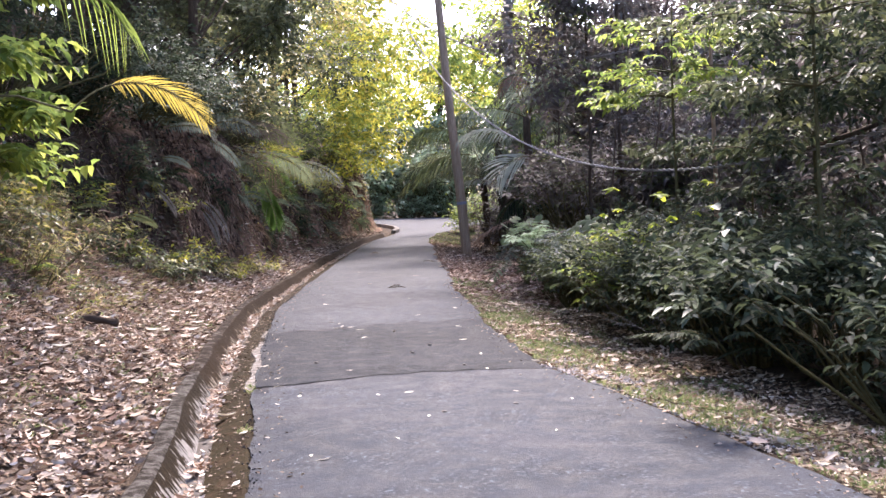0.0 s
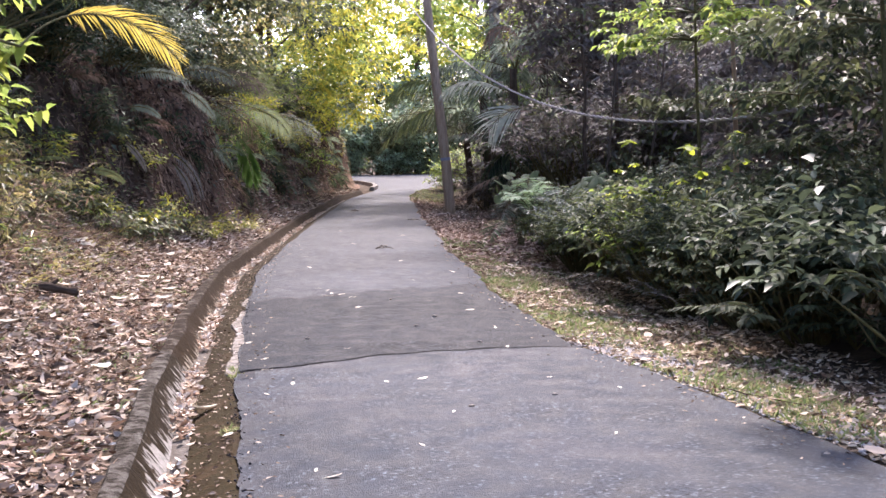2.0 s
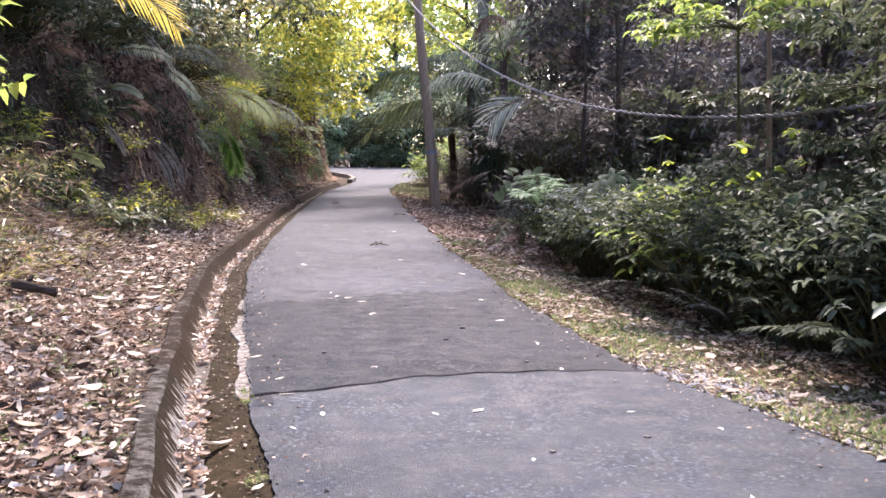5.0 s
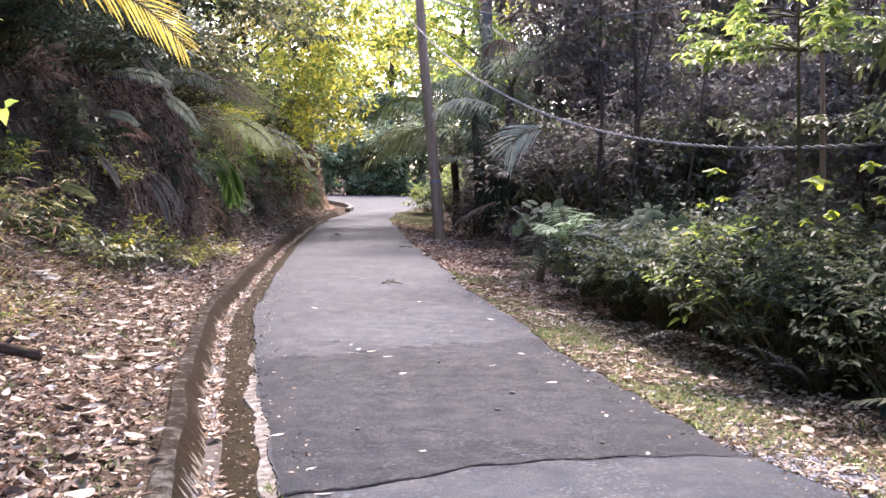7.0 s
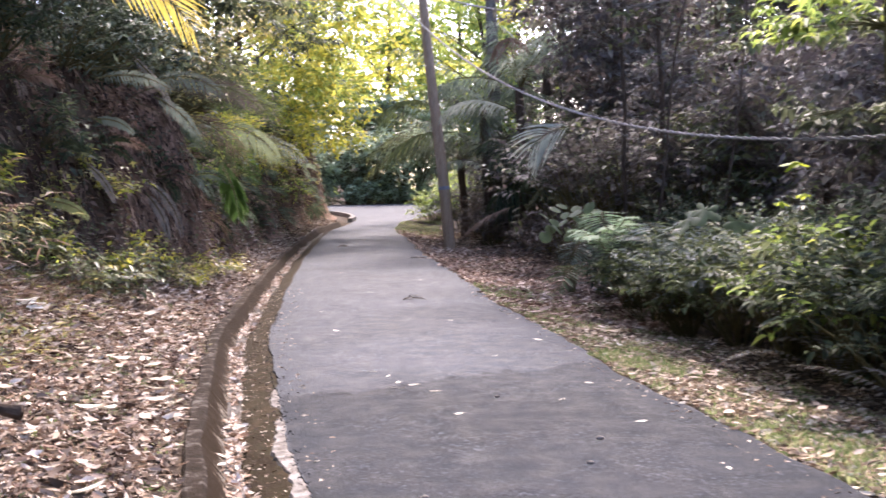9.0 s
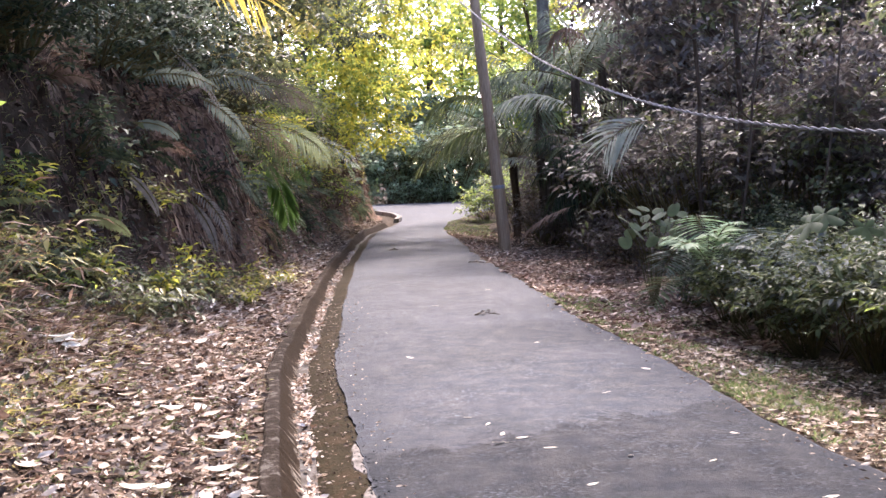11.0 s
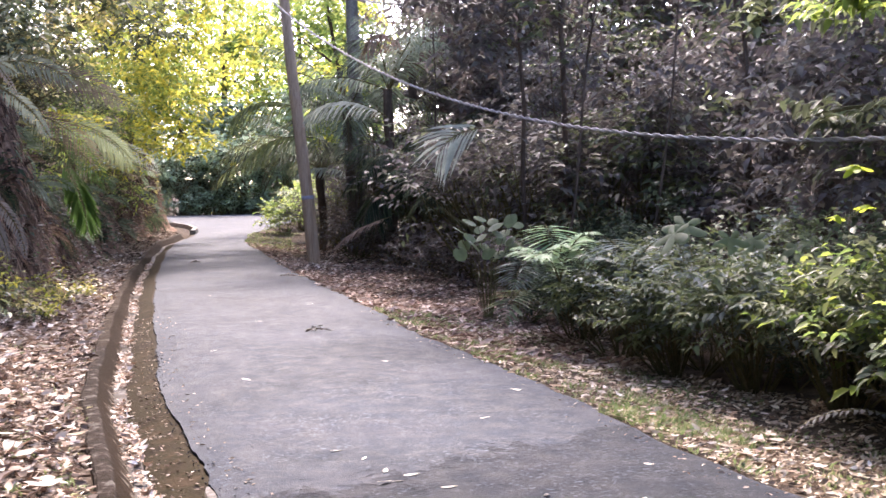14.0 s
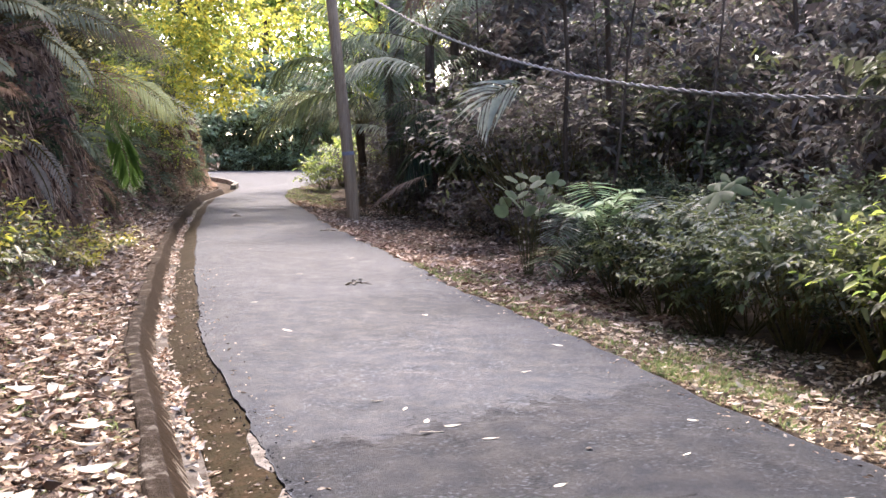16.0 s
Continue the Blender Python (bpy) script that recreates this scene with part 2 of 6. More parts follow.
M_CABLE = rough_mat("cable_sheath", [(0.3, (0.18, 0.165, 0.15)), (0.7, (0.38, 0.355, 0.33))], 8, 0.8, 0.2, 60, spec=0.08)
M_STONE = rough_mat("stone", [(0.3, (0.075, 0.066, 0.058)), (0.7, (0.21, 0.19, 0.165))], 6, 0.9, 0.5, 60)
M_GRAVEL = rough_mat("washed_gravel", [(0.3, (0.2, 0.185, 0.175)), (0.7, (0.42, 0.395, 0.375))], 30, 0.95, 0.5, 90)
M_BLUE = rough_mat("blue_band", [(0.3, (0.2, 0.19, 0.21)), (0.7, (0.27, 0.26, 0.29))], 6, 0.6, 0.1, 40)

L_MID = leaf_mat("leaf_mid_green", [(0.045, 0.055, 0.032), (0.07, 0.09, 0.045), (0.10, 0.13, 0.056), (0.15, 0.18, 0.065)], 0.38, 0.5, 0.15)
# Dark leaf with the thicket's purple lens haze lifted into its colour.
L_DARK_VEIL = leaf_mat("leaf_dark_veil_lift", [(0.068, 0.058, 0.059), (0.097, 0.084, 0.082), (0.099, 0.101, 0.082), (0.14, 0.128, 0.114)], 0.3, 0.6, 0.08)
L_BLUE = leaf_mat("leaf_blue_green", [(0.05, 0.075, 0.054), (0.085, 0.12, 0.085), (0.14, 0.18, 0.13)], 0.35, 0.5, 0.15)
L_LIME = leaf_mat("leaf_lime", [(0.08, 0.13, 0.04), (0.13, 0.20, 0.05), (0.2, 0.28, 0.065), (0.31, 0.36, 0.075)], 0.58)
L_GOLD = leaf_mat("leaf_gold", [(0.12, 0.17, 0.03), (0.22, 0.26, 0.045), (0.36, 0.375, 0.055), (0.47, 0.44, 0.065)], 0.62)
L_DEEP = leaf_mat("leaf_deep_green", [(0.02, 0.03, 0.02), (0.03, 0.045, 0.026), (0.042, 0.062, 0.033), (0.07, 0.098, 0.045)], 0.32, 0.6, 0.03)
# Dull brown leaf; its purple lift is lens haze put into the colour.
L_MURK = leaf_mat("leaf_murky_brown_haze", [(0.058, 0.044, 0.043), (0.088, 0.068, 0.064), (0.124, 0.096, 0.088), (0.105, 0.098, 0.072)], 0.3, 0.7, 0.08)
L_STRAW = leaf_mat("withered_straw", [(0.1, 0.062, 0.04), (0.17, 0.108, 0.072), (0.26, 0.175, 0.12), (0.38, 0.28, 0.2)], 0.2, 0.8, 0.1)
L_BROAD = leaf_mat("leaf_broad_dull", [(0.058, 0.083, 0.03), (0.088, 0.124, 0.042), (0.125, 0.16, 0.052)], 0.35, 0.5, 0.16)
# Far leaf colour lightened; distance haze is painted into it.
L_FAR_HAZE = leaf_mat("leaf_far_haze_green", [(0.17, 0.235, 0.16), (0.23, 0.31, 0.2), (0.29, 0.38, 0.23)], 0.5, 0.5, 0.2)
L_VERGE = leaf_mat("fallen_leaf_tan", [(0.11, 0.072, 0.044), (0.2, 0.14, 0.088), (0.32, 0.24, 0.155), (0.45, 0.365, 0.25), (0.6, 0.52, 0.4)], 0.1, 0.75, 0.03)
# Dry leaf lightened; sunlight on the far bank is in its colour.
L_DRY = leaf_mat("leaf_dry_sun_tint", [(0.15, 0.11, 0.08), (0.26, 0.2, 0.14), (0.4, 0.32, 0.25)], 0.3, 0.7, 0.15)
L_YELLOW = leaf_mat("leaf_yellow_palm", [(0.33, 0.32, 0.02), (0.44, 0.41, 0.025), (0.42, 0.36, 0.025), (0.38, 0.3, 0.025)], 0.35)
L_DEAD = leaf_mat("leaf_dead_brown", [(0.09, 0.056, 0.037), (0.165, 0.106, 0.071), (0.29, 0.205, 0.145)], 0.2, 0.8, 0.15)
L_PALE = leaf_mat("leaf_pale_frond", [(0.09, 0.125, 0.08), (0.13, 0.175, 0.11), (0.19, 0.24, 0.155)], 0.4, 0.6, 0.06)
L_SILVER = leaf_mat("leaf_silver_frond", [(0.2, 0.24, 0.19), (0.28, 0.32, 0.26), (0.36, 0.4, 0.33)], 0.4, 0.6, 0.06)
L_FERN = leaf_mat("leaf_light_fern", [(0.14, 0.24, 0.11), (0.19, 0.31, 0.15), (0.24, 0.36, 0.18)], 0.4, 0.55, 0.15)
# Olive leaf brightened; sunlight on the bank plants is put into its colour.
L_OLIVE = leaf_mat("leaf_olive_sun_tint", [(0.10, 0.115, 0.03), (0.2, 0.2, 0.045), (0.32, 0.3, 0.065), (0.46, 0.41, 0.1)], 0.45, 0.4, 0.4)
L_VIVID = leaf_mat("leaf_vivid_green", [(0.02, 0.055, 0.01), (0.035, 0.085, 0.014), (0.055, 0.12, 0.02)], 0.45, 0.5, 0.1)
L_SPRIG = leaf_mat("leaf_sprig_yellow_green", [(0.17, 0.26, 0.03), (0.26, 0.35, 0.04), (0.36, 0.42, 0.05)], 0.6)
# Dark umber leaf; the bank's red-brown shade is put into its colour.
L_UMBER = leaf_mat("leaf_umber_bank_shade", [(0.026, 0.015, 0.011), (0.048, 0.029, 0.021), (0.078, 0.05, 0.036), (0.13, 0.088, 0.066)], 0.2, 0.7, 0.06)
L_ASHEN = leaf_mat("leaf_ashen_frond", [(0.12, 0.105, 0.095), (0.18, 0.165, 0.15), (0.27, 0.25, 0.23)], 0.25, 0.7, 0.1)
L_FROST = leaf_mat("leaf_frosted_fern", [(0.075, 0.1, 0.08), (0.11, 0.14, 0.115), (0.16, 0.195, 0.165)], 0.35, 0.5, 0.2)
L_LITTER = leaf_mat("fallen_leaf", [(0.04, 0.026, 0.018), (0.075, 0.048, 0.033), (0.13, 0.088, 0.062), (0.21, 0.155, 0.115), (0.29, 0.228, 0.176), (0.46, 0.39, 0.315)], 0.08, 0.75, 0.06)
L_PALELITTER = leaf_mat("fallen_leaf_pale", [(0.16, 0.1, 0.06), (0.32, 0.21, 0.14), (0.26, 0.165, 0.1), (0.42, 0.325, 0.245), (0.54, 0.45, 0.36), (0.72, 0.64, 0.55)], 0.1, 0.65, 0.08)
L_REDLITTER = leaf_mat("fallen_leaf_red", [(0.11, 0.063, 0.044), (0.18, 0.11, 0.08), (0.25, 0.165, 0.122), (0.36, 0.26, 0.2), (0.52, 0.42, 0.34)], 0.08, 0.7, 0.03)
L_FRESH = leaf_mat("fallen_pale_leaf", [(0.38, 0.34, 0.25), (0.56, 0.52, 0.43), (0.46, 0.42, 0.26)], 0.1, 0.7, 0.3)
L_WHITE = leaf_mat("bleached_leaf", [(0.62, 0.6, 0.55), (0.75, 0.73, 0.68)], 0.1, 0.8, 0.03)
L_GRASS = leaf_mat("grass_blade", [(0.09, 0.14, 0.04), (0.13, 0.19, 0.055), (0.19, 0.23, 0.09), (0.3, 0.26, 0.14)], 0.4, 0.6, 0.2)


# ---- mesh building ----
def mesh_of(name, V, faces, mats, slots=None, smooth=True):
    """A mesh from arrays: V (n,3); faces: list of (m,k) index arrays; slots: one material index a face array."""
    me = bpy.data.meshes.new(name)
    V = np.asarray(V, dtype=np.float32)
    faces = [np.asarray(f, dtype=np.int32) for f in faces]
    me.vertices.add(len(V))
    me.vertices.foreach_set("co", V.ravel())
    loops = np.concatenate([f.ravel() for f in faces])
    sizes = np.concatenate([np.full(len(f), f.shape[1], dtype=np.int32) for f in faces])
    starts = np.concatenate(([0], np.cumsum(sizes)[:-1])).astype(np.int32)
    me.loops.add(len(loops))
    me.loops.foreach_set("vertex_index", loops)
    me.polygons.add(len(sizes))
    me.polygons.foreach_set("loop_start", starts)
    for m in mats:
        me.materials.append(m)
    if slots:
        me.polygons.foreach_set("material_index", np.concatenate([np.full(len(f), k, dtype=np.int32) for f, k in zip(faces, slots)]))
    me.polygons.foreach_set("use_smooth", np.full(len(sizes), smooth, dtype=bool))
    me.update(calc_edges=True)
    me.validate()
    return me


class Geo:
    """Collects vertices and faces of one part."""

    def __init__(self):
        self.v, self.f, self.s, self.n = [], [], [], 0

    def add(self, V, faces, slot=0):
        for f in faces:
            self.f.append(np.asarray(f) + self.n)
            self.s.append(slot)
        self.v.append(np.asarray(V, dtype=float))
        self.n += len(V)
        return self

    def mesh(self, name, mats, smooth=True):
        return mesh_of(name, np.concatenate(self.v), self.f, mats, self.s, smooth)

    def part(self, name, mats, parent=None, label="", smooth=True):
        ob = new(name, self.mesh(name, mats, smooth))
        ob.parent = parent
        return tagged(ob, label) if label else ob


def unit(a):
    return a / np.maximum(1e-9, np.linalg.norm(a, axis=-1, keepdims=True))


def tube(pts, radii, sides=7):
    pts = np.asarray(pts, dtype=float)
    tan = unit(np.gradient(pts, axis=0))
    ref = np.where(np.abs(tan[:, 2:3]) > 0.9, np.array([[1.0, 0, 0]]), UP[None])
    a = unit(np.cross(tan, ref))
    b = np.cross(tan, a)
    th = np.arange(sides) * 2 * np.pi / sides
    ring = pts[:, None] + np.asarray(radii, dtype=float)[:, None, None] * (np.cos(th)[None, :, None] * a[:, None] + np.sin(th)[None, :, None] * b[:, None])
    i, j = np.meshgrid(np.arange(len(pts) - 1), np.arange(sides), indexing="ij")
    q = np.stack((i * sides + j, i * sides + (j + 1) % sides, (i + 1) * sides + (j + 1) % sides, (i + 1) * sides + j), -1).reshape(-1, 4)
    cap = np.arange(sides)[None] + (len(pts) - 1) * sides
    return ring.reshape(-1, 3), [q, cap]


def blades(P, A, L, W, fold=0.2, droop=0.2, roll=0.6, fine=False, nrm=None):
    """Leaves: base points P, axes A, lengths L, widths W. fine: an oval outline of seven points, else five."""
    n = len(P)
    L, W = np.broadcast_to(L, n)[:, None], np.broadcast_to(W, n)[:, None]
    A = unit(A)
    up = unit((UP[None] if nrm is None else nrm) + rng.normal(0, roll, (n, 3)))
    side = unit(np.cross(A, up))
    nr = np.cross(side, A)
    drop = droop * L * UP[None]
    if fine:
        b = P
        l1 = P + A * L * 0.28 + side * W * 0.42 + nr * W * fold
        r1 = P + A * L * 0.28 - side * W * 0.42 + nr * W * fold
        l2 = P + A * L * 0.62 + side * W * 0.40 + nr * W * fold - drop * 0.35
        r2 = P + A * L * 0.62 - side * W * 0.40 + nr * W * fold - drop * 0.35
        m = P + A * L * 0.5 - drop * 0.2
        t = P + A * L - drop
        V = np.stack((b, l1, l2, t, r2, r1, m), 1).reshape(-1, 3)
        k = np.arange(n)[:, None] * 7
        return V, [k + np.array([[0, 6, 3, 2, 1]]), k + np.array([[0, 5, 4, 3, 6]])]
    l = P + A * L * 0.42 + side * W * 0.5 + nr * W * fold - drop * 0.15
    r = P + A * L * 0.42 - side * W * 0.5 + nr * W * fold - drop * 0.15
    m = P + A * L * 0.5 - drop * 0.2
    t = P + A * L - drop
    V = np.stack((P, l, t, r, m), 1).reshape(-1, 3)
    k = np.arange(n)[:, None] * 5
    return V, [k + np.array([[0, 4, 2, 1]]), k + np.array([[0, 3, 2, 4]])]


def sprays(g, C, D, size, per, L, W, fine=False, slot=0, droop=0.25, flat=0.5):
    """Leafy twigs: centres C, directions D, each with leaves set alternately along it."""
    n = len(C)
    D = unit(D)
    s = unit(np.cross(D, UP[None] + rng.normal(0, 0.25, (n, 3))))
    k = (np.arange(per) + 0.5) / per
    sz = np.broadcast_to(size, n)
    P = C[:, None] + D[:, None] * (k[None, :, None] - 0.3) * sz[:, None, None]
    sgn = np.where(np.arange(per) % 2 == 0, 1.0, -1.0)
    A = D[:, None] * 0.55 + s[:, None] * sgn[None, :, None] + rng.normal(0, 0.3, (n, per, 3))
    P, A = P.reshape(-1, 3), A.reshape(-1, 3)
    ll = L * rng.uniform(0.6, 1.2, len(P))
    g.add(*blades(P, A, ll, ll * W, fine=fine, droop=droop, roll=flat), slot=slot)
    return g


def rachis(length, rise, bend, n=12):
    """An arching stalk in the x-z plane: rise and bend in degrees."""
    a = np.radians(rise - bend * np.linspace(0, 1, n) ** 1.3)
    st = length / (n - 1)
    x = np.concatenate(([0], np.cumsum(np.cos(a[:-1]) * st)))
    z = np.concatenate(([0], np.cumsum(np.sin(a[:-1]) * st)))
    return np.stack((x, np.zeros(n), z), 1)


def frond_geo(g, length, rise, bend, pairs, leaflet, width, hang=0.35, spread=62.0, bare=0.12, slot=0, stem=1, base=(0, 0, 0), turn=0.0, thick=0.012, face=0.0):
    """One pinnate frond; turn: degrees about z; hang: how far the leaflets droop; face: twist of the blade about its stalk."""
    pts = rachis(length, rise, bend, 14)
    u = np.linspace(0, 1, 14)
    k = np.linspace(bare, 0.985, pairs)
    P = np.stack([np.interp(k, u, pts[:, i]) for i in range(3)], 1)
    T = unit(np.stack([np.interp(k, u, np.gradient(pts[:, i])) for i in range(3)], 1))
    prof = np.interp((k - bare) / (1 - bare), [0, 0.15, 0.45, 0.8, 1], [0.55, 0.9, 1.0, 0.7, 0.3])
    c, s = math.cos(radians(turn)), math.sin(radians(turn))
    R = np.array([[c, -s, 0], [s, c, 0], [0, 0, 1]])
    for sg in (1, -1):
        sp = np.radians(spread * np.interp(k, [0, 1], [1.1, 0.55]))
        yv = np.array([[0.0, 1.0, 0.0]])
        N = np.cross(T, yv)
        S = yv * math.cos(radians(face)) + N * math.sin(radians(face))
        A = T * np.cos(sp)[:, None] + sg * S * np.sin(sp)[:, None] + rng.normal(0, 0.05, (pairs, 3))
        A[:, 2] += 0.12 - hang * 0.4
        ll = leaflet * prof * rng.uniform(0.85, 1.08, pairs)
        V, F = blades(P, A, ll, width * np.maximum(0.45, prof), fold=0.12, droop=hang, roll=0.3, nrm=np.cross(S, T) if face else None)
        g.add(V @ R.T + np.asarray(base), F, slot)
    V, F = tube(pts, np.linspace(thick, thick * 0.25, 14), 5)
    g.add(V @ R.T + np.asarray(base), F, stem)
    return g


def thing(name, m, label, category, group="", kind=""):
    ob = new(name)
    ob.empty_display_size = 0.2
    ob.matrix_world = m
    return tagged(ob, label, category, group, kind)


# ---- plan of the road ----
LEFT_Y = (-400, -30, -6, 5, 6.9, 8.8, 10.3, 11.7, 13.4, 15, 16.5, 20.3, 26, 33, 42, 47, 51.5, 54.5, 57, 60, 62, 66, 71, 75, 600)
LEFT_X = (60, 6.0, 1.45, -0.6, -0.95, -1.31, -1.56, -1.82, -2.04, -2.3, -2.52, -2.84, -3.24, -3.65, -3.95, -3.95, -3.45, -3.4, -3.7, -4.6, -6.5, -11, -15, -16, -16)
RIGHT_Y = (-400, -30, -6, 4.8, 6.4, 8, 9.7, 11.4, 14.5, 17.2, 20.2, 26.2, 34, 42, 45, 48.5, 51, 53, 55.5, 58, 62, 67, 71, 600)
RIGHT_X = (66, 10.5, 5.0, 2.55, 2.19, 1.74, 1.22, 0.97, 0.61, 0.44, 0.12, -0.2, -0.8, -1.28, -1.6, -1.65, -1.5, -1.15, -0.6, -0.1, 0.8, 2.2, 3.6, 3.6)
WIDE_Y = (-400, 14, 17, 20, 26, 31, 45, 60, 600)
WIDE_W = (2.8, 2.7, 2.0, 1.35, 1.0, 0.85, 0.6, 0.6, 0.6)
DRAIN = 0.62


def left_edge(y):
    return np.interp(y, LEFT_Y, LEFT_X) + 0.014 * np.sin(np.asarray(y) * 1.3) + 0.006 * np.sin(np.asarray(y) * 3.7)


def right_edge(y):
    return np.interp(y, RIGHT_Y, RIGHT_X) + 0.02 * np.sin(np.asarray(y) * 1.7) + 0.015 * np.sin(np.asarray(y) * 6.1)


def road_z(y):
    y = np.asarray(y, dtype=float)
    return np.where(y < 25, 0.0, np.where(y < 50, 0.0006 * (y - 25) ** 2, 0.375 + 0.03 * (np.minimum(y, 75) - 50)))


def bumps(x, y, k):
    return (np.sin(x * 1.3 * k + 1.1) * np.sin(y * 1.1 * k + 0.4) + 0.6 * np.sin(x * 2.9 * k + y * 1.7 * k) + 0.35 * np.sin(x * 5.1 * k - y * 4.3 * k + 2)) / 1.95


def left_rise(d, y):
    """Height of the ground d metres to the left of the kerb."""
    y = np.asarray(y, dtype=float)
    w = np.interp(y, WIDE_Y, WIDE_W) + 0.16 * np.sin(y * 0.9) + 0.09 * np.sin(y * 2.3 + 1)
    near = np.clip((21 - y) / 5, 0, 1)
    foot = 0.02 + 0.2 * np.minimum(d, 0.9) + (0.2 + 0.42 * near) * np.clip(np.minimum(d, w) - 0.9, 0, 3)
    cut = (3.0 - 0.9 * near) * np.clip((d - w) / 0.85, 0, 1) ** 1.15
    top = 0.55 * np.clip(d - w - 0.85, 0, 14) + 0.12 * np.clip(d - w - 14.85, 0, 60)
    return foot + cut + top


def right_rise(d, y):
    z = -0.02 - 0.12 * np.minimum(d, 1.2) + 0.07 * np.clip(d - 2.5, 0, 40)
    return z


def ground_z(x, y):
    """Height of the ground beside the road."""
    x, y = np.asarray(x, dtype=float), np.asarray(y, dtype=float)
    dl, dr = left_edge(y) - DRAIN - x, x - right_edge(y)
    z = np.where(dl > 0, left_rise(np.maximum(dl, 0), y), np.where(dr > 0, right_rise(np.maximum(dr, 0), y), -0.1))
    back = np.clip(y - 71.5, 0, 40) * 0.16
    away = np.clip(np.maximum(dl, dr), 0, 1.5) / 1.5
    return z + road_z(y) + np.where(np.maximum(dl, dr) > 0, back, 0) + bumps(x, y, 1.0) * 0.07 * away


# ---- ground ----
def build_ground():
    ys = np.concatenate(([-400, -150, -60, -30, -18], np.arange(-12, 36, 0.3), np.arange(36, 76, 0.7), [78, 82, 88, 96, 110, 140, 200, 350, 600]))
    dl = np.concatenate(([600, 250, 100, 60, 40, 25, 17, 12, 9, 7], np.arange(5.6, 0.05, -0.2), [0.0]))
    dr = np.concatenate(([0.0], np.arange(0.15, 4.2, 0.25), [5, 6.5, 8.5, 11, 15, 20, 30, 45, 70, 120, 250, 600]))
    X, Y, Z = [], [], []
    for d in dl:
        x = left_edge(ys) - DRAIN - d
        X.append(x); Y.append(ys); Z.append(ground_z(x - 1e-4, ys))
    sunk = road_z(ys) - np.where(ys > 51.5, 0.035, 0.28)
    for k in (-0.55, 0.06):
        X.append(left_edge(ys) + k); Y.append(ys); Z.append(sunk)
    for k in (0.5, 0.98):
        a, b = left_edge(ys), right_edge(ys)
        X.append(a + (b - a) * k); Y.append(ys); Z.append(road_z(ys) - 0.28 + 0 * ys)
    for d in dr:
        x = right_edge(ys) + d
        X.append(x); Y.append(ys); Z.append(ground_z(x + 1e-4, ys))
    X, Y, Z = np.array(X), np.array(Y), np.array(Z)
    Z[:len(dl)] -= 0.0
    V = np.stack((X, Y, Z), -1).reshape(-1, 3)
    nr, nc = X.shape
    i, j = np.meshgrid(np.arange(nr - 1), np.arange(nc - 1), indexing="ij")
    q = np.stack((i * nc + j, (i + 1) * nc + j, (i + 1) * nc + j + 1, i * nc + j + 1), -1).reshape(-1, 4)
    col, row = i.ravel(), j.ravel()
    clay = (col >= 10) & (col < len(dl) - 2) & (ys[row] > 21) & (ys[row] < 62)
    g = Geo().add(V, [q[~clay]])
    g.add(np.zeros((0, 3)), [q[clay] - g.n], slot=1)
    g.part("ground", [M_SOIL, M_BANK])
    tagged(bpy.data.objects["ground"], "brown forest soil with a cut bank and leafy verge", "ground", kind="structure")


def ribbon(ys, profile, closed_ends=True):
    """A long body along the road: profile(y) gives the outline as rows (x, z), all of one length."""
    rings = np.array([[(x, y, z) for x, z in profile(y)] for y in ys])
    n, k = rings.shape[:2]
    i, j = np.meshgrid(np.arange(n - 1), np.arange(k), indexing="ij")
    q = np.stack((i * k + j, i * k + (j + 1) % k, (i + 1) * k + (j + 1) % k, (i + 1) * k + j), -1).reshape(-1, 4)
    return rings.reshape(-1, 3), [q, np.arange(k)[None, ::-1], np.arange(k)[None] + (n - 1) * k]


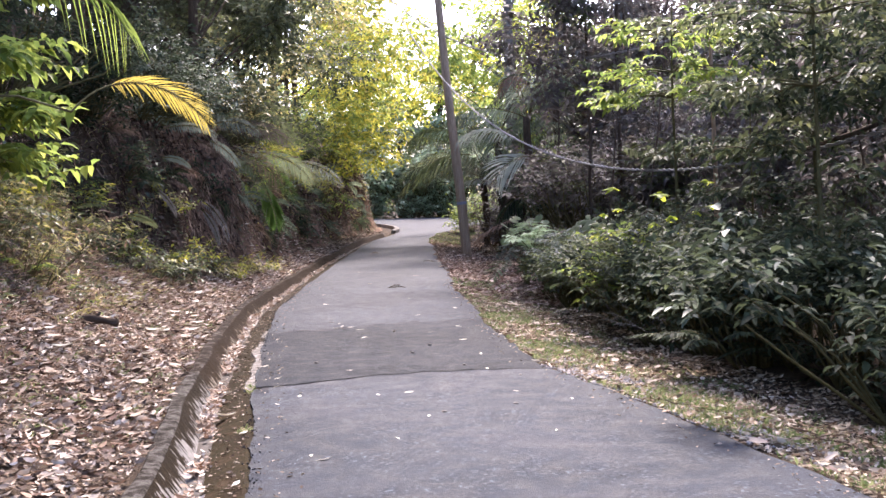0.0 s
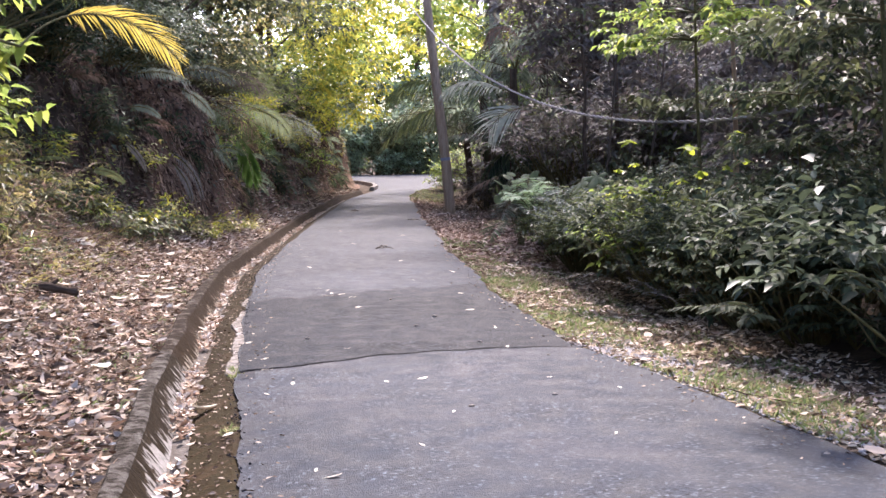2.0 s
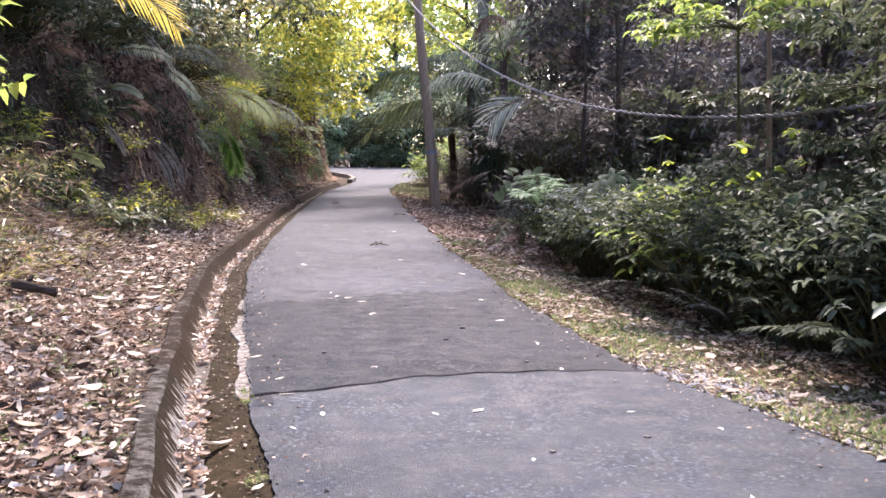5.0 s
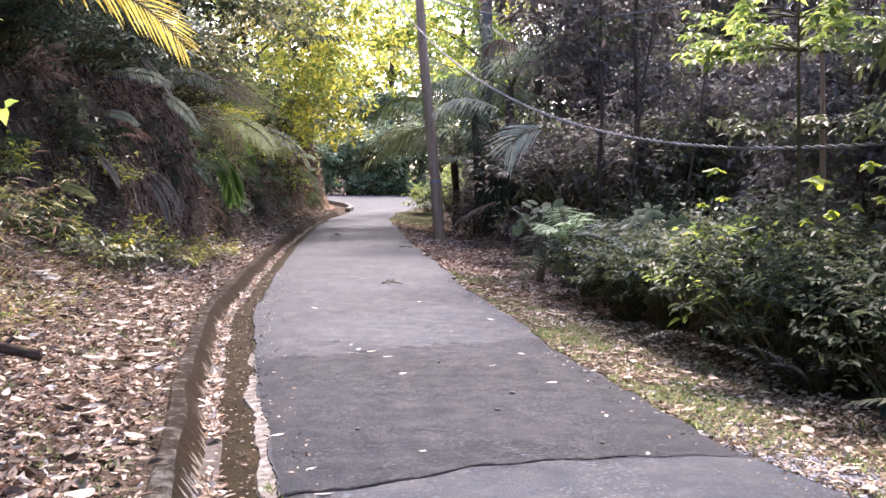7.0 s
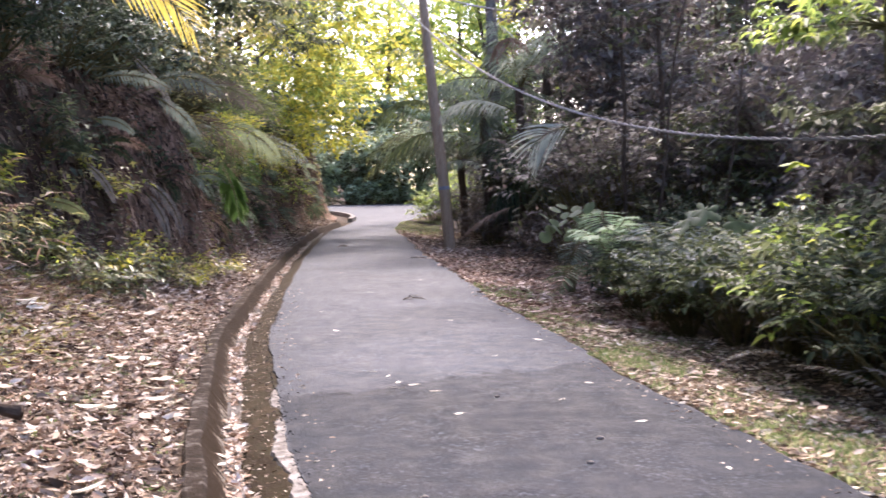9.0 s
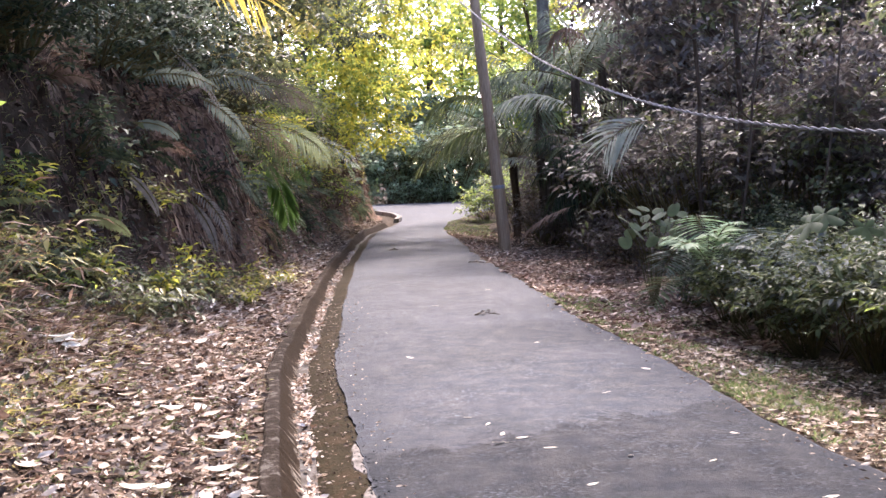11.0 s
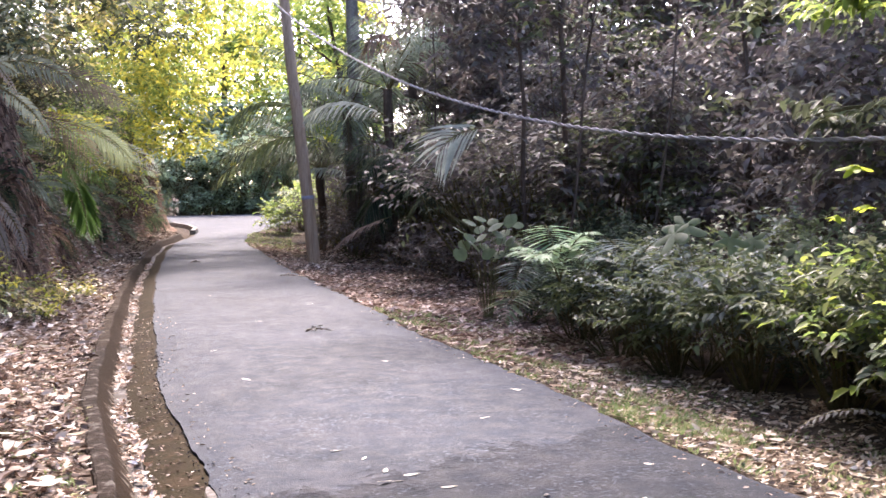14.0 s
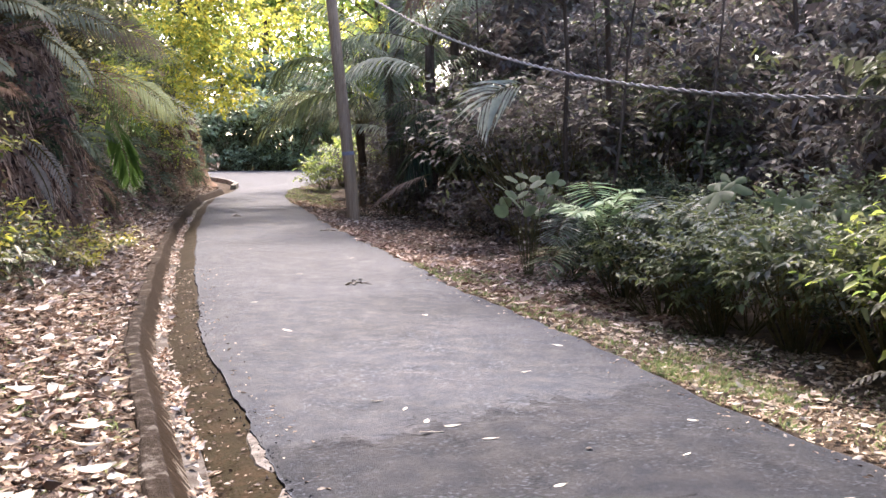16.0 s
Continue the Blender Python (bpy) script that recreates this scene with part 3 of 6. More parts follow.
def build_road():
    ys = np.concatenate((np.arange(-30, -6, 2.0), np.arange(-6, 4, 0.16), np.arange(4, 24, 0.05), np.arange(24, 30, 0.16), np.arange(30, 71.2, 0.4)))
    cols = np.linspace(0, 1, 15)

    def section(y):
        a, b, z = float(left_edge(y)), float(right_edge(y)), float(road_z(y))
        rag = 0.03 * noise.noise(Vector((0.3, y * 1.7, 0))) + 0.014 * noise.noise(Vector((5.3, y * 6.0, 0)))
        a += rag + 0.012 * noise.noise(Vector((9.1, y * 17.0, 0))) + 0.007 * noise.noise(Vector((3.1, y * 41.0, 0)))
        top = [(a + (b - a) * c, z + 0.022 * (1 - (2 * c - 1) ** 4) - 0.014 + 0.005 * math.sin(y * 0.9 + c * 5)) for c in cols]
        return [(a + 0.01, z - 0.14)] + top + [(b, z - 0.14)]
    V, F = ribbon(ys, section)
    road = Geo().add(V, F).part("road", [M_ASPHALT], smooth=False)
    tagged(road, "narrow grey asphalt lane, worn and patched, curving away", "road", kind="structure")

    # tarred cross joints in the surface
    def joint(pts, width, mat=M_CRACK, lift=0.002, fade=0.0, label="dark tarred joint across the lane"):
        pts = np.array(pts, dtype=float)
        m = 260
        t = np.linspace(0, 1, m)
        x = np.interp(t, np.linspace(0, 1, len(pts)), pts[:, 0])
        y = np.interp(t, np.linspace(0, 1, len(pts)), pts[:, 1]) + 0.02 * np.sin(t * 37)
        jit = [np.array([0.5 + 0.9 * noise.noise(Vector((k * 13.0 + 2.0, u * 30.0, 0))) + 0.6 * noise.noise(Vector((k * 5.0, u * 95.0, 1.0))) for u in t]) for k in (0, 1)]
        lo, hi = (width * (1 - fade * t) * np.clip(j, 0.03, 1.4) for j in jit)

        def top(yy):
            a, b = left_edge(yy), right_edge(yy)
            c = np.clip((x - a) / (b - a), 0, 1)
            return road_z(yy) + 0.022 * (1 - (2 * c - 1) ** 4) + 0.005 * np.sin(yy * 0.9 + c * 5) - 0.014 + lift
        V = np.concatenate((np.stack((x, y - lo * 0.35, top(y) + 0.001), 1), np.stack((x, y, top(y) + 0.0015), 1), np.stack((x, y + hi * 0.65, top(y + hi) + 0.001), 1)))
        k = np.arange(m - 1)
        q = np.concatenate((np.stack((k, k + 1, k + m + 1, k + m), 1), np.stack((k + m, k + m + 1, k + 2 * m + 1, k + 2 * m), 1)))
        return Geo().add(V, [q]).part("joint", [mat], road, label)
    seam = [(-1.31, 8.77), (-0.85, 8.92), (-0.3, 9.35), (0.2, 9.5), (0.7, 9.56), (1.12, 9.6)]
    joint([(x, y + 0.05) for x, y in seam], 0.3, M_STAIN, lift=0.0045, fade=0.5, label="dark worn band along the tarred joint")
    joint(seam, 0.085, M_CRACK, lift=0.0075, fade=0.9)

    def crack(x, y, way, length, width):
        n = 26
        a = radians(way) + rng.normal(0, 0.55, n) + np.cumsum(rng.normal(0, 0.1, n))
        st = length / n
        X, Y = x + np.cumsum(np.cos(a)) * st, y + np.cumsum(np.sin(a)) * st
        X = np.clip(X, left_edge(Y) + 0.06, right_edge(Y) - 0.06)
        w = 0.6 * width * rng.uniform(0.3, 1.3, n)
        c = np.clip((X - left_edge(Y)) / (right_edge(Y) - left_edge(Y)), 0.01, 0.99)
        Z = road_z(Y) + 0.022 * (1 - (2 * c - 1) ** 4) + 0.005 * np.sin(Y * 0.9 + c * 5) - 0.014 + np.where(Y < 9.7, 0.008, 0.0045)
        nx, ny = -np.sin(a) * w / 2, np.cos(a) * w / 2
        V = np.concatenate((np.stack((X - nx, Y - ny, Z), 1), np.stack((X, Y, Z + 0.0005), 1), np.stack((X + nx, Y + ny, Z), 1)))
        k = np.arange(n - 1)
        q = np.concatenate((np.stack((k, k + 1, k + 1 + n, k + n), 1), np.stack((k + n, k + n + 1, k + 1 + 2 * n, k + 2 * n), 1)))
        Geo().add(V, [q]).part("crack", [M_CRACK], road)
    for x, y, way, ln, w in ((-0.72, 6.6, 75, 0.5, 0.006), (-0.7, 7.4, 120, 0.6, 0.006), (-1.1, 10.2, 20, 0.7, 0.006), (-0.9, 10.0, 60, 0.5, 0.006),
                             (-1.75, 11.8, 20, 0.5, 0.008), (0.1, 12.9, 30, 0.5, 0.009), (-1.9, 14.6, 40, 0.7, 0.010), (0.2, 15.6, 200, 0.7, 0.010), (-0.4, 17.3, 160, 0.8, 0.012), (-1.2, 20.5, 10, 0.9, 0.014)):
        crack(x, y, way, ln, w)
    for k in range(70):
        y = rng.choice([10.2, 12.1, 13.4, 13.7, 13.9, 14.3, 14.6]) + rng.normal(0, 0.18)
        x = (y - 13.35) * 1.7 - 1.9 + rng.normal(0, 0.3) if y > 13 else rng.uniform(float(left_edge(y)) + 0.1, float(right_edge(y)) - 0.6)
        crack(x, y, rng.normal(5, 25), rng.uniform(0.08, 0.35), rng.uniform(0.004, 0.012))

    # the older, darker stretch between the two newer ones, with a ragged far end
    def worn_end(c):
        return float(np.interp(c, [0, 0.3, 0.7, 1], [13.35, 13.6, 14.25, 14.9])) + 0.3 * noise.noise(Vector((c * 7.0, 3.0, 0))) + 0.22 * noise.noise(Vector((c * 27.0, 5.0, 0))) + 0.1 * noise.noise(Vector((c * 90.0, 7.0, 0)))
    n, rows = 121, 40
    V = []
    for r in range(rows):
        for k in range(n):
            c = 0.006 + 0.988 * k / (n - 1)
            y = 8.5 + (worn_end(c) - 8.5) * r / (rows - 1)
            a, b = float(left_edge(y)), float(right_edge(y))
            V.append((a + (b - a) * c, y, float(road_z(y)) + 0.022 * (1 - (2 * c - 1) ** 4) + 0.005 * math.sin(y * 0.9 + c * 5) - 0.014 + (0.0022 if r < rows - 1 else 0.0004)))
    i, j = np.meshgrid(np.arange(rows - 1), np.arange(n - 1), indexing="ij")
    q = np.stack((i * n + j, i * n + j + 1, (i + 1) * n + j + 1, (i + 1) * n + j), -1).reshape(-1, 4)
    Geo().add(np.array(V), [q]).part("old_surface", [M_STAIN], road, "older dark worn asphalt")

    # the newer overlay of the stretch nearest the start
    def overlay_end(c):
        return float(np.interp(c, [0, 0.18, 0.4, 0.6, 0.8, 1], [8.75, 8.9, 9.33, 9.48, 9.54, 9.58])) + 0.02 * math.sin(c * 37)
    n, rows = 25, 60
    V = []
    for r in range(rows):
        for k in range(n):
            c = 0.012 + 0.984 * k / (n - 1)
            y = -6 + (overlay_end(c) + 6) * (r / (rows - 1)) ** 0.8
            a, b = float(left_edge(y)), float(right_edge(y))
            V.append((a + (b - a) * c, y, float(road_z(y)) + 0.022 * (1 - (2 * c - 1) ** 4) + 0.005 * math.sin(y * 0.9 + c * 5) - 0.014 + (0.006 if k > 1 else (-0.003, 0.003)[k])))
    i, j = np.meshgrid(np.arange(rows - 1), np.arange(n - 1), indexing="ij")
    q = np.stack((i * n + j, i * n + j + 1, (i + 1) * n + j + 1, (i + 1) * n + j), -1).reshape(-1, 4)
    Geo().add(np.array(V), [q]).part("overlay", [M_OVERLAY], road, "smoother newer asphalt overlay")
    return road


def build_drain():
    ys = np.concatenate((np.arange(-12, 30, 0.2), np.arange(30, 52.5, 0.5)))

    def apron(y):
        a, z = float(left_edge(y)), float(road_z(y))
        u = 0.006 * noise.noise(Vector((0.7, y * 3.0, 0)))
        return [(a + 0.07, z - 0.2), (a + 0.07, z - 0.03), (a - 0.03, z - 0.033 + u), (a - 0.11, z - 0.056 + u), (a - 0.2, z - 0.086 - u), (a - 0.28, z - 0.119), (a - 0.30, z - 0.15), (a - 0.30, z - 0.24)]

    def kerb(y):
        a, z = float(left_edge(y)), float(road_z(y))
        w = 0.006 * math.sin(y * 3.1) + 0.005 * noise.noise(Vector((2.0, y * 9.0, 0)))
        t = z + 0.055 + 0.008 * math.sin(y * 1.9) + 0.005 * noise.noise(Vector((4.0, y * 11.0, 0)))
        return [(a - 0.27, z - 0.25), (a - 0.28, z - 0.124), (a - 0.385 + w, z - 0.13), (a - 0.51 + w, t - 0.014), (a - 0.526 + w, t), (a - 0.612 - w, t), (a - 0.628 - w, t - 0.016), (a - 0.64, z - 0.25)]
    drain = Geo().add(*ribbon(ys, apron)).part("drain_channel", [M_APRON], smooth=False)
    tagged(drain, "shallow mossy brown concrete drain beside the lane", "drain", kind="structure")
    # the kerb is cast in lengths with open joints
    kerb_ob = thing("drain_kerb", Matrix(), "stained low concrete kerb along the drain, in cast lengths", "kerb", kind="structure")
    y = -11.5
    while y < 51:
        ln = 3.5
        yy = np.linspace(y + 0.002, y + ln - 0.002, 44)
        V, (q, e0, e1) = ribbon(yy, kerb)
        col = np.arange(len(q)) % 8
        k = 0 if y < 9 else (1 if y < 19 else 2)
        g = Geo()
        g.add(V, [q[col == 2]])
        g.add(V, [q[(col >= 3) & (col <= 5)]], slot=1)
        g.add(V, [q[(col < 2) | (col > 5)], e0, e1], slot=2)
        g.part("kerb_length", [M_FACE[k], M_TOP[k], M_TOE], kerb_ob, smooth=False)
        y += ln
    # pale broken edge between lane and drain
    for y0, y1 in ((8.7, 12.7), (13.0, 13.9)):
        yy = np.linspace(y0, y1, int((y1 - y0) / 0.06))

        def edge(y, y0=y0, y1=y1):
            a, z = float(left_edge(y)), float(road_z(y))
            w = 0.07 + 0.018 * math.sin(y * 5) + 0.02 * noise.noise(Vector((1.0, y * 9.0, 0))) + 0.016 * noise.noise(Vector((6.0, y * 27.0, 0)))
            w *= min(1, (y - y0) * 4 + 0.1, (y1 - y) * 4 + 0.1)
            return [(a + 0.03, z - 0.06), (a + 0.03, z - 0.019), (a - w, z - 0.030), (a - w - 0.02, z - 0.07)]
        Geo().add(*ribbon(yy, edge)).part("worn_edge", [M_EDGE], drain, "pale broken concrete edge", smooth=False)
    # pale low kerb round the outside of the bend

    def bend_kerb(y):
        a, z = float(left_edge(y)), float(road_z(y))
        return [(a - 0.02, z - 0.2), (a - 0.03, z + 0.13), (a - 0.22, z + 0.14), (a - 0.26, z - 0.2)]
    bk = Geo().add(*ribbon(np.arange(52.6, 61.0, 0.4), bend_kerb)).part("bend_kerb", [M_EDGE], smooth=False)
    tagged(bk, "pale low concrete kerb curving round the bend", "kerb", kind="structure")
    return drain


build_ground()
build_road()
build_drain()


# ---- litter and grass ----
def dry_leaves(P, A, L, W, roll, curl, cup):
    """Dead leaves with a pointed oval outline, curled along their length and cupped across it."""
    n = len(P)
    A = unit(A)
    side = unit(np.cross(A, unit(UP[None] + rng.normal(0, roll, (n, 3)))))
    nr = np.cross(side, A)
    L, W, curl, cup = L[:, None], W[:, None], curl[:, None], cup[:, None]

    def at(u, v):
        return P + A * L * u + side * W * v + nr * (L * curl * (2 * u - 1) ** 2 + W * cup * (2 * v) ** 2)
    V = np.stack((at(0, 0), at(0.3, -0.45), at(0.33, 0), at(0.3, 0.45), at(0.68, -0.38), at(0.66, 0), at(0.68, 0.38), at(1, 0)), 1)
    V[:, 0] -= (nr * L * curl * 0.4)
    k = np.arange(n)[:, None] * 8
    return V.reshape(-1, 3), [k + np.array([[0, 2, 1]]), k + np.array([[0, 3, 2]]), k + np.array([[1, 2, 5, 4]]), k + np.array([[2, 3, 6, 5]]), k + np.array([[4, 5, 7]]), k + np.array([[5, 6, 7]])]


def scatter_litter(name, label, n, xy, size, mat, lift=0.012, flatness=0.35, category="fallen leaves", fine=True):
    x, y = xy
    z = ground_z(x, y) + rng.uniform(0.0, lift, len(x))
    th = rng.uniform(0, 2 * np.pi, len(x))
    A = np.stack((np.cos(th), np.sin(th), rng.normal(0.04, 0.2, len(x))), 1)
    ll = size * rng.uniform(0.5, 1.45, len(x))
    ww = ll * rng.uniform(0.26, 0.5, len(x))
    P = np.stack((x, y, z), 1)
    if fine:
        V, F = dry_leaves(P, A, ll, ww, flatness, rng.normal(0.1, 0.16, len(x)), rng.normal(0.12, 0.2, len(x)))
    else:
        V, F = blades(P, A, ll, ww, fold=rng.choice([-0.2, 0.25, 0.4], len(x))[:, None], droop=-0.05, roll=flatness)
    ob = Geo().add(V, F).part(name, [mat])
    return tagged(ob, label, category, kind="stuff")


def fallen_twigs(n, xy, label):
    """Thin dead sticks lying about in the leaves."""
    g = Geo()
    x, y = xy
    for a, b in list(zip(x, y))[:n]:
        th, ln = rng.uniform(0, np.pi), rng.uniform(0.12, 0.55)
        t = np.linspace(-0.5, 0.5, 5)
        px, py = a + math.cos(th) * ln * t + rng.normal(0, 0.012, 5), b + math.sin(th) * ln * t + rng.normal(0, 0.012, 5)
        g.add(*tube(np.stack((px, py, ground_z(px, py) + 0.035 + rng.normal(0, 0.008, 5)), 1), np.linspace(1, 0.5, 5) * rng.uniform(0.0025, 0.006), 5))
    tagged(g.part("fallen_twigs", [M_BARK]), label, "twigs", kind="stuff")


def left_litter(n, y0, y1, reach):
    y = rng.uniform(y0, y1, n)
    d = rng.uniform(0, 1, n) ** 0.9 * np.interp(y, WIDE_Y, WIDE_W) * reach
    keep = bumps(d * 1.6 + 3, y * 1.4, 1.0) + rng.normal(0, 0.45, n) > -0.85
    keep[0] = True
    return (left_edge(y) - DRAIN - 0.03 - d)[keep], y[keep]


def right_litter(n, y0, y1, reach):
    y = rng.uniform(y0, y1, n)
    w = np.interp(y, [0, 18, 24, 33, 45], [1.9, 1.7, 2.4, 4.0, 4.5])
    return right_edge(y) + 0.02 + rng.uniform(0, 1, n) * w * reach, y


scatter_litter("leaf_litter", "dry brown fallen leaves covering the bank foot", 0, left_litter(25000, 4.5, 20, 1.1), 0.083, L_LITTER, 0.035, 0.45)
scatter_litter("leaf_litter", "small broken leaf fragments among the brown litter", 0, left_litter(10500, 4.5, 18, 1.0), 0.045, L_PALELITTER, 0.04, 0.7, fine=False)
scatter_litter("leaf_litter", "pale curled fallen leaves on top of the brown litter", 0, left_litter(7000, 4.5, 20, 0.9), 0.078, L_PALELITTER, 0.05, 0.4)
scatter_litter("leaf_litter", "red-brown fallen leaves among the pale litter", 0, left_litter(4000, 4.5, 24, 1.0), 0.08, L_REDLITTER, 0.05, 0.45)
fallen_twigs(260, left_litter(300, 4.8, 21, 1.1), "thin dead twigs scattered in the leaf litter")
fallen_twigs(70, right_litter(80, 5.0, 22, 1.0), "thin dead twigs scattered on the verge")
scatter_litter("leaf_litter", "dry brown fallen leaves further along the bank foot", 0, left_litter(12000, 20, 52, 1.2), 0.12, L_LITTER, 0.03, fine=False)
# Pale leaves added over brown litter to imitate sunlight on it.
scatter_litter("leaf_litter", "pale fallen leaves standing in for sunlit litter further along the bank foot", 0, left_litter(5000, 18, 36, 1.1), 0.1, L_PALELITTER, 0.04, 0.5, fine=False)
scatter_litter("leaf_litter", "brown fallen leaves on the grassy verge", 0, right_litter(19000, 4, 22, 1.1), 0.062, L_VERGE, 0.025, 0.45)
scatter_litter("leaf_litter", "pale fallen leaves on the grassy verge", 0, right_litter(900, 4, 24, 0.9), 0.085, L_PALELITTER, 0.035, 0.3)
scatter_litter("leaf_litter", "red-brown fallen leaves under the palms", 0, right_litter(12000, 18, 46, 1.0), 0.12, L_REDLITTER, 0.03, fine=False)


def drain_litter():
    n = 5200
    y = 3.5 + 36 * rng.uniform(0, 1, n) ** 1.3
    keep = (np.sin(y * 1.7) + 0.6 * np.sin(y * 4.1 + 1) + rng.normal(0, 0.5, n)) > -0.35
    y = y[keep]
    a = left_edge(y)
    x = a - rng.normal(0.33, 0.03, len(y))
    th = rng.uniform(0, 2 * np.pi, len(y))
    A = np.stack((np.cos(th) * 0.7, np.sin(th), rng.normal(0.1, 0.2, len(y))), 1)
    ll = rng.uniform(0.03, 0.09, len(y))
    z = road_z(y) - 0.118 + rng.uniform(0, 0.03, len(y))
    ob = Geo().add(*dry_leaves(np.stack((x, y, z), 1), A, ll, ll * 0.5, 0.4, rng.normal(0.1, 0.15, len(y)), rng.normal(0.1, 0.2, len(y)))).part("drain_litter", [L_PALELITTER])
    tagged(ob, "pale and brown leaves caught in the drain", "fallen leaves", kind="stuff")


def crumbs(n, y0, y1, kind, label):
    """Small leaf crumbs on the drain's apron or along the edges of the lane."""
    y = y0 + (y1 - y0) * rng.uniform(0, 1, n) ** 1.3
    a, b = left_edge(y), right_edge(y)
    if kind == "apron":
        d = rng.uniform(0.03, 0.31, n)
        x, z = a - d, road_z(y) - np.interp(d, [0.03, 0.11, 0.2, 0.28, 0.31], [0.026, 0.048, 0.078, 0.111, 0.115])
    else:
        d = np.abs(rng.normal(0, 0.12, n)) + 0.05
        x = np.where(rng.uniform(0, 1, n) < 0.45, a + d, b - d)
        c = (x - a) / (b - a)
        z = road_z(y) + 0.022 * (1 - (2 * c - 1) ** 4) + 0.005 * np.sin(y * 0.9 + c * 5) - 0.014 + np.where(y < 9.6, 0.009, 0.003)
    th = rng.uniform(0, 2 * np.pi, n)
    A = np.stack((np.cos(th), np.sin(th), rng.normal(0.05, 0.1, n)), 1)
    ll = rng.uniform(0.012, 0.045, n)
    ob = Geo().add(*blades(np.stack((x, y, z), 1), A, ll, ll * 0.5, fold=0.2, droop=-0.05, roll=0.35)).part("leaf_crumbs", [L_LITTER])
    tagged(ob, label, "fallen leaves", kind="stuff")


scatter_litter("leaf_litter", "dry brown fallen leaves beside the stretch already passed", 0, left_litter(6500, -11, 4.6, 1.1), 0.1, L_LITTER, 0.03, 0.5, fine=False)
scatter_litter("leaf_litter", "brown fallen leaves on the verge already passed", 0, right_litter(4500, -11, 4.1, 1.2), 0.09, L_VERGE, 0.02, fine=False)
crumbs(1500, 3.5, 24, "apron", "small leaf crumbs on the mossy drain apron")
crumbs(650, 3.5, 24, "lane", "small leaf crumbs along the edges of the lane")


def verge_grass(n, y0, y1, d0, d1, tall, seed, label):
    y = rng.uniform(y0, y1, n)
    d = rng.uniform(d0, d1, n)
    keep = bumps(y * 1.3 + seed, d * 3.0 + seed, 1.0) + rng.normal(0, 0.3, n) > 0.15
    y, d = y[keep], d[keep]
    x = right_edge(y) + d
    P = np.stack((x, y, ground_z(x, y) - 0.005), 1)
    A = np.stack((rng.normal(0, 0.5, len(y)), rng.normal(0, 0.5, len(y)), np.ones(len(y))), 1)
    ll = tall * rng.uniform(0.5, 1.4, len(y))
    ob = Geo().add(*blades(P, A, ll, rng.uniform(0.009, 0.02, len(y)), fold=0.1, droop=0.35, roll=1.0)).part("grass", [L_GRASS])
    tagged(ob, label, "grass", kind="stuff")


def gravel():
    n = 3000
    y = np.where(rng.uniform(0, 1, n) < 0.55, rng.normal(9.3, 0.55, n), rng.normal(7.2, 0.6, n))
    x = right_edge(y) + np.abs(rng.normal(0.3, 0.2, n))
    r = rng.uniform(0.006, 0.017, n)
    base = np.array([(1, 0, 0), (-1, 0, 0), (0, 1, 0), (0, -1, 0), (0, 0, 0.7), (0, 0, -0.5)], dtype=float)
    V = (np.stack((x, y, ground_z(x, y) + 0.012), 1)[:, None] + base[None] * r[:, None, None] * rng.uniform(0.7, 1.3, (n, 6, 1))).reshape(-1, 3)
    tri = np.array([(0, 2, 4), (2, 1, 4), (1, 3, 4), (3, 0, 4), (2, 0, 5), (1, 2, 5), (3, 1, 5), (0, 3, 5)])
    F = (np.arange(n)[:, None, None] * 6 + tri[None]).reshape(-1, 3)
    tagged(Geo().add(V, [F]).part("gravel", [M_GRAVEL]), "grey gravel washed onto the verge", "gravel", kind="stuff")


def slope_grass(n, y0, y1, d0, d1, tall, seed, mat, label):
    """Tufts of blades on the littered slope."""
    k = n // 14
    cy, cd = rng.uniform(y0, y1, k), rng.uniform(d0, d1, k)
    y = np.repeat(cy, 14) + rng.normal(0, 0.05, k * 14)
    d = np.repeat(cd, 14) + rng.normal(0, 0.05, k * 14)
    x = left_edge(y) - DRAIN - d
    P = np.stack((x, y, ground_z(x, y) - 0.005), 1)
    A = np.stack((rng.normal(0.15, 0.6, len(y)), rng.normal(0, 0.6, len(y)), np.ones(len(y))), 1)
    ll = tall * rng.uniform(0.4, 1.4, len(y))
    ob = Geo().add(*blades(P, A, ll, rng.uniform(0.006, 0.016, len(y)), fold=0.1, droop=0.5, roll=1.0)).part("grass", [mat])
    tagged(ob, label, "grass", kind="stuff")


slope_grass(5600, 7, 22, 0.3, 3.2, 0.16, 1.0, L_STRAW, "withered straw-coloured grass tufts in the leaf litter")
slope_grass(7000, 6, 20, 0.05, 3.0, 0.11, 5.0, L_GRASS, "thin green grass tufts in the leaf litter")
slope_grass(3500, 9, 20, 1.4, 3.4, 0.3, 7.0, L_STRAW, "long withered grass on the upper slope")
slope_grass(5600, 10.5, 19, 1.1, 3.2, 0.15, 9.0, L_OLIVE, "olive grass tufts on the mossy upper slope")
slope_grass(4200, 9.5, 17, 1.7, 3.3, 0.2, 11.0, L_MID, "dull green grass on the mossy upper slope")


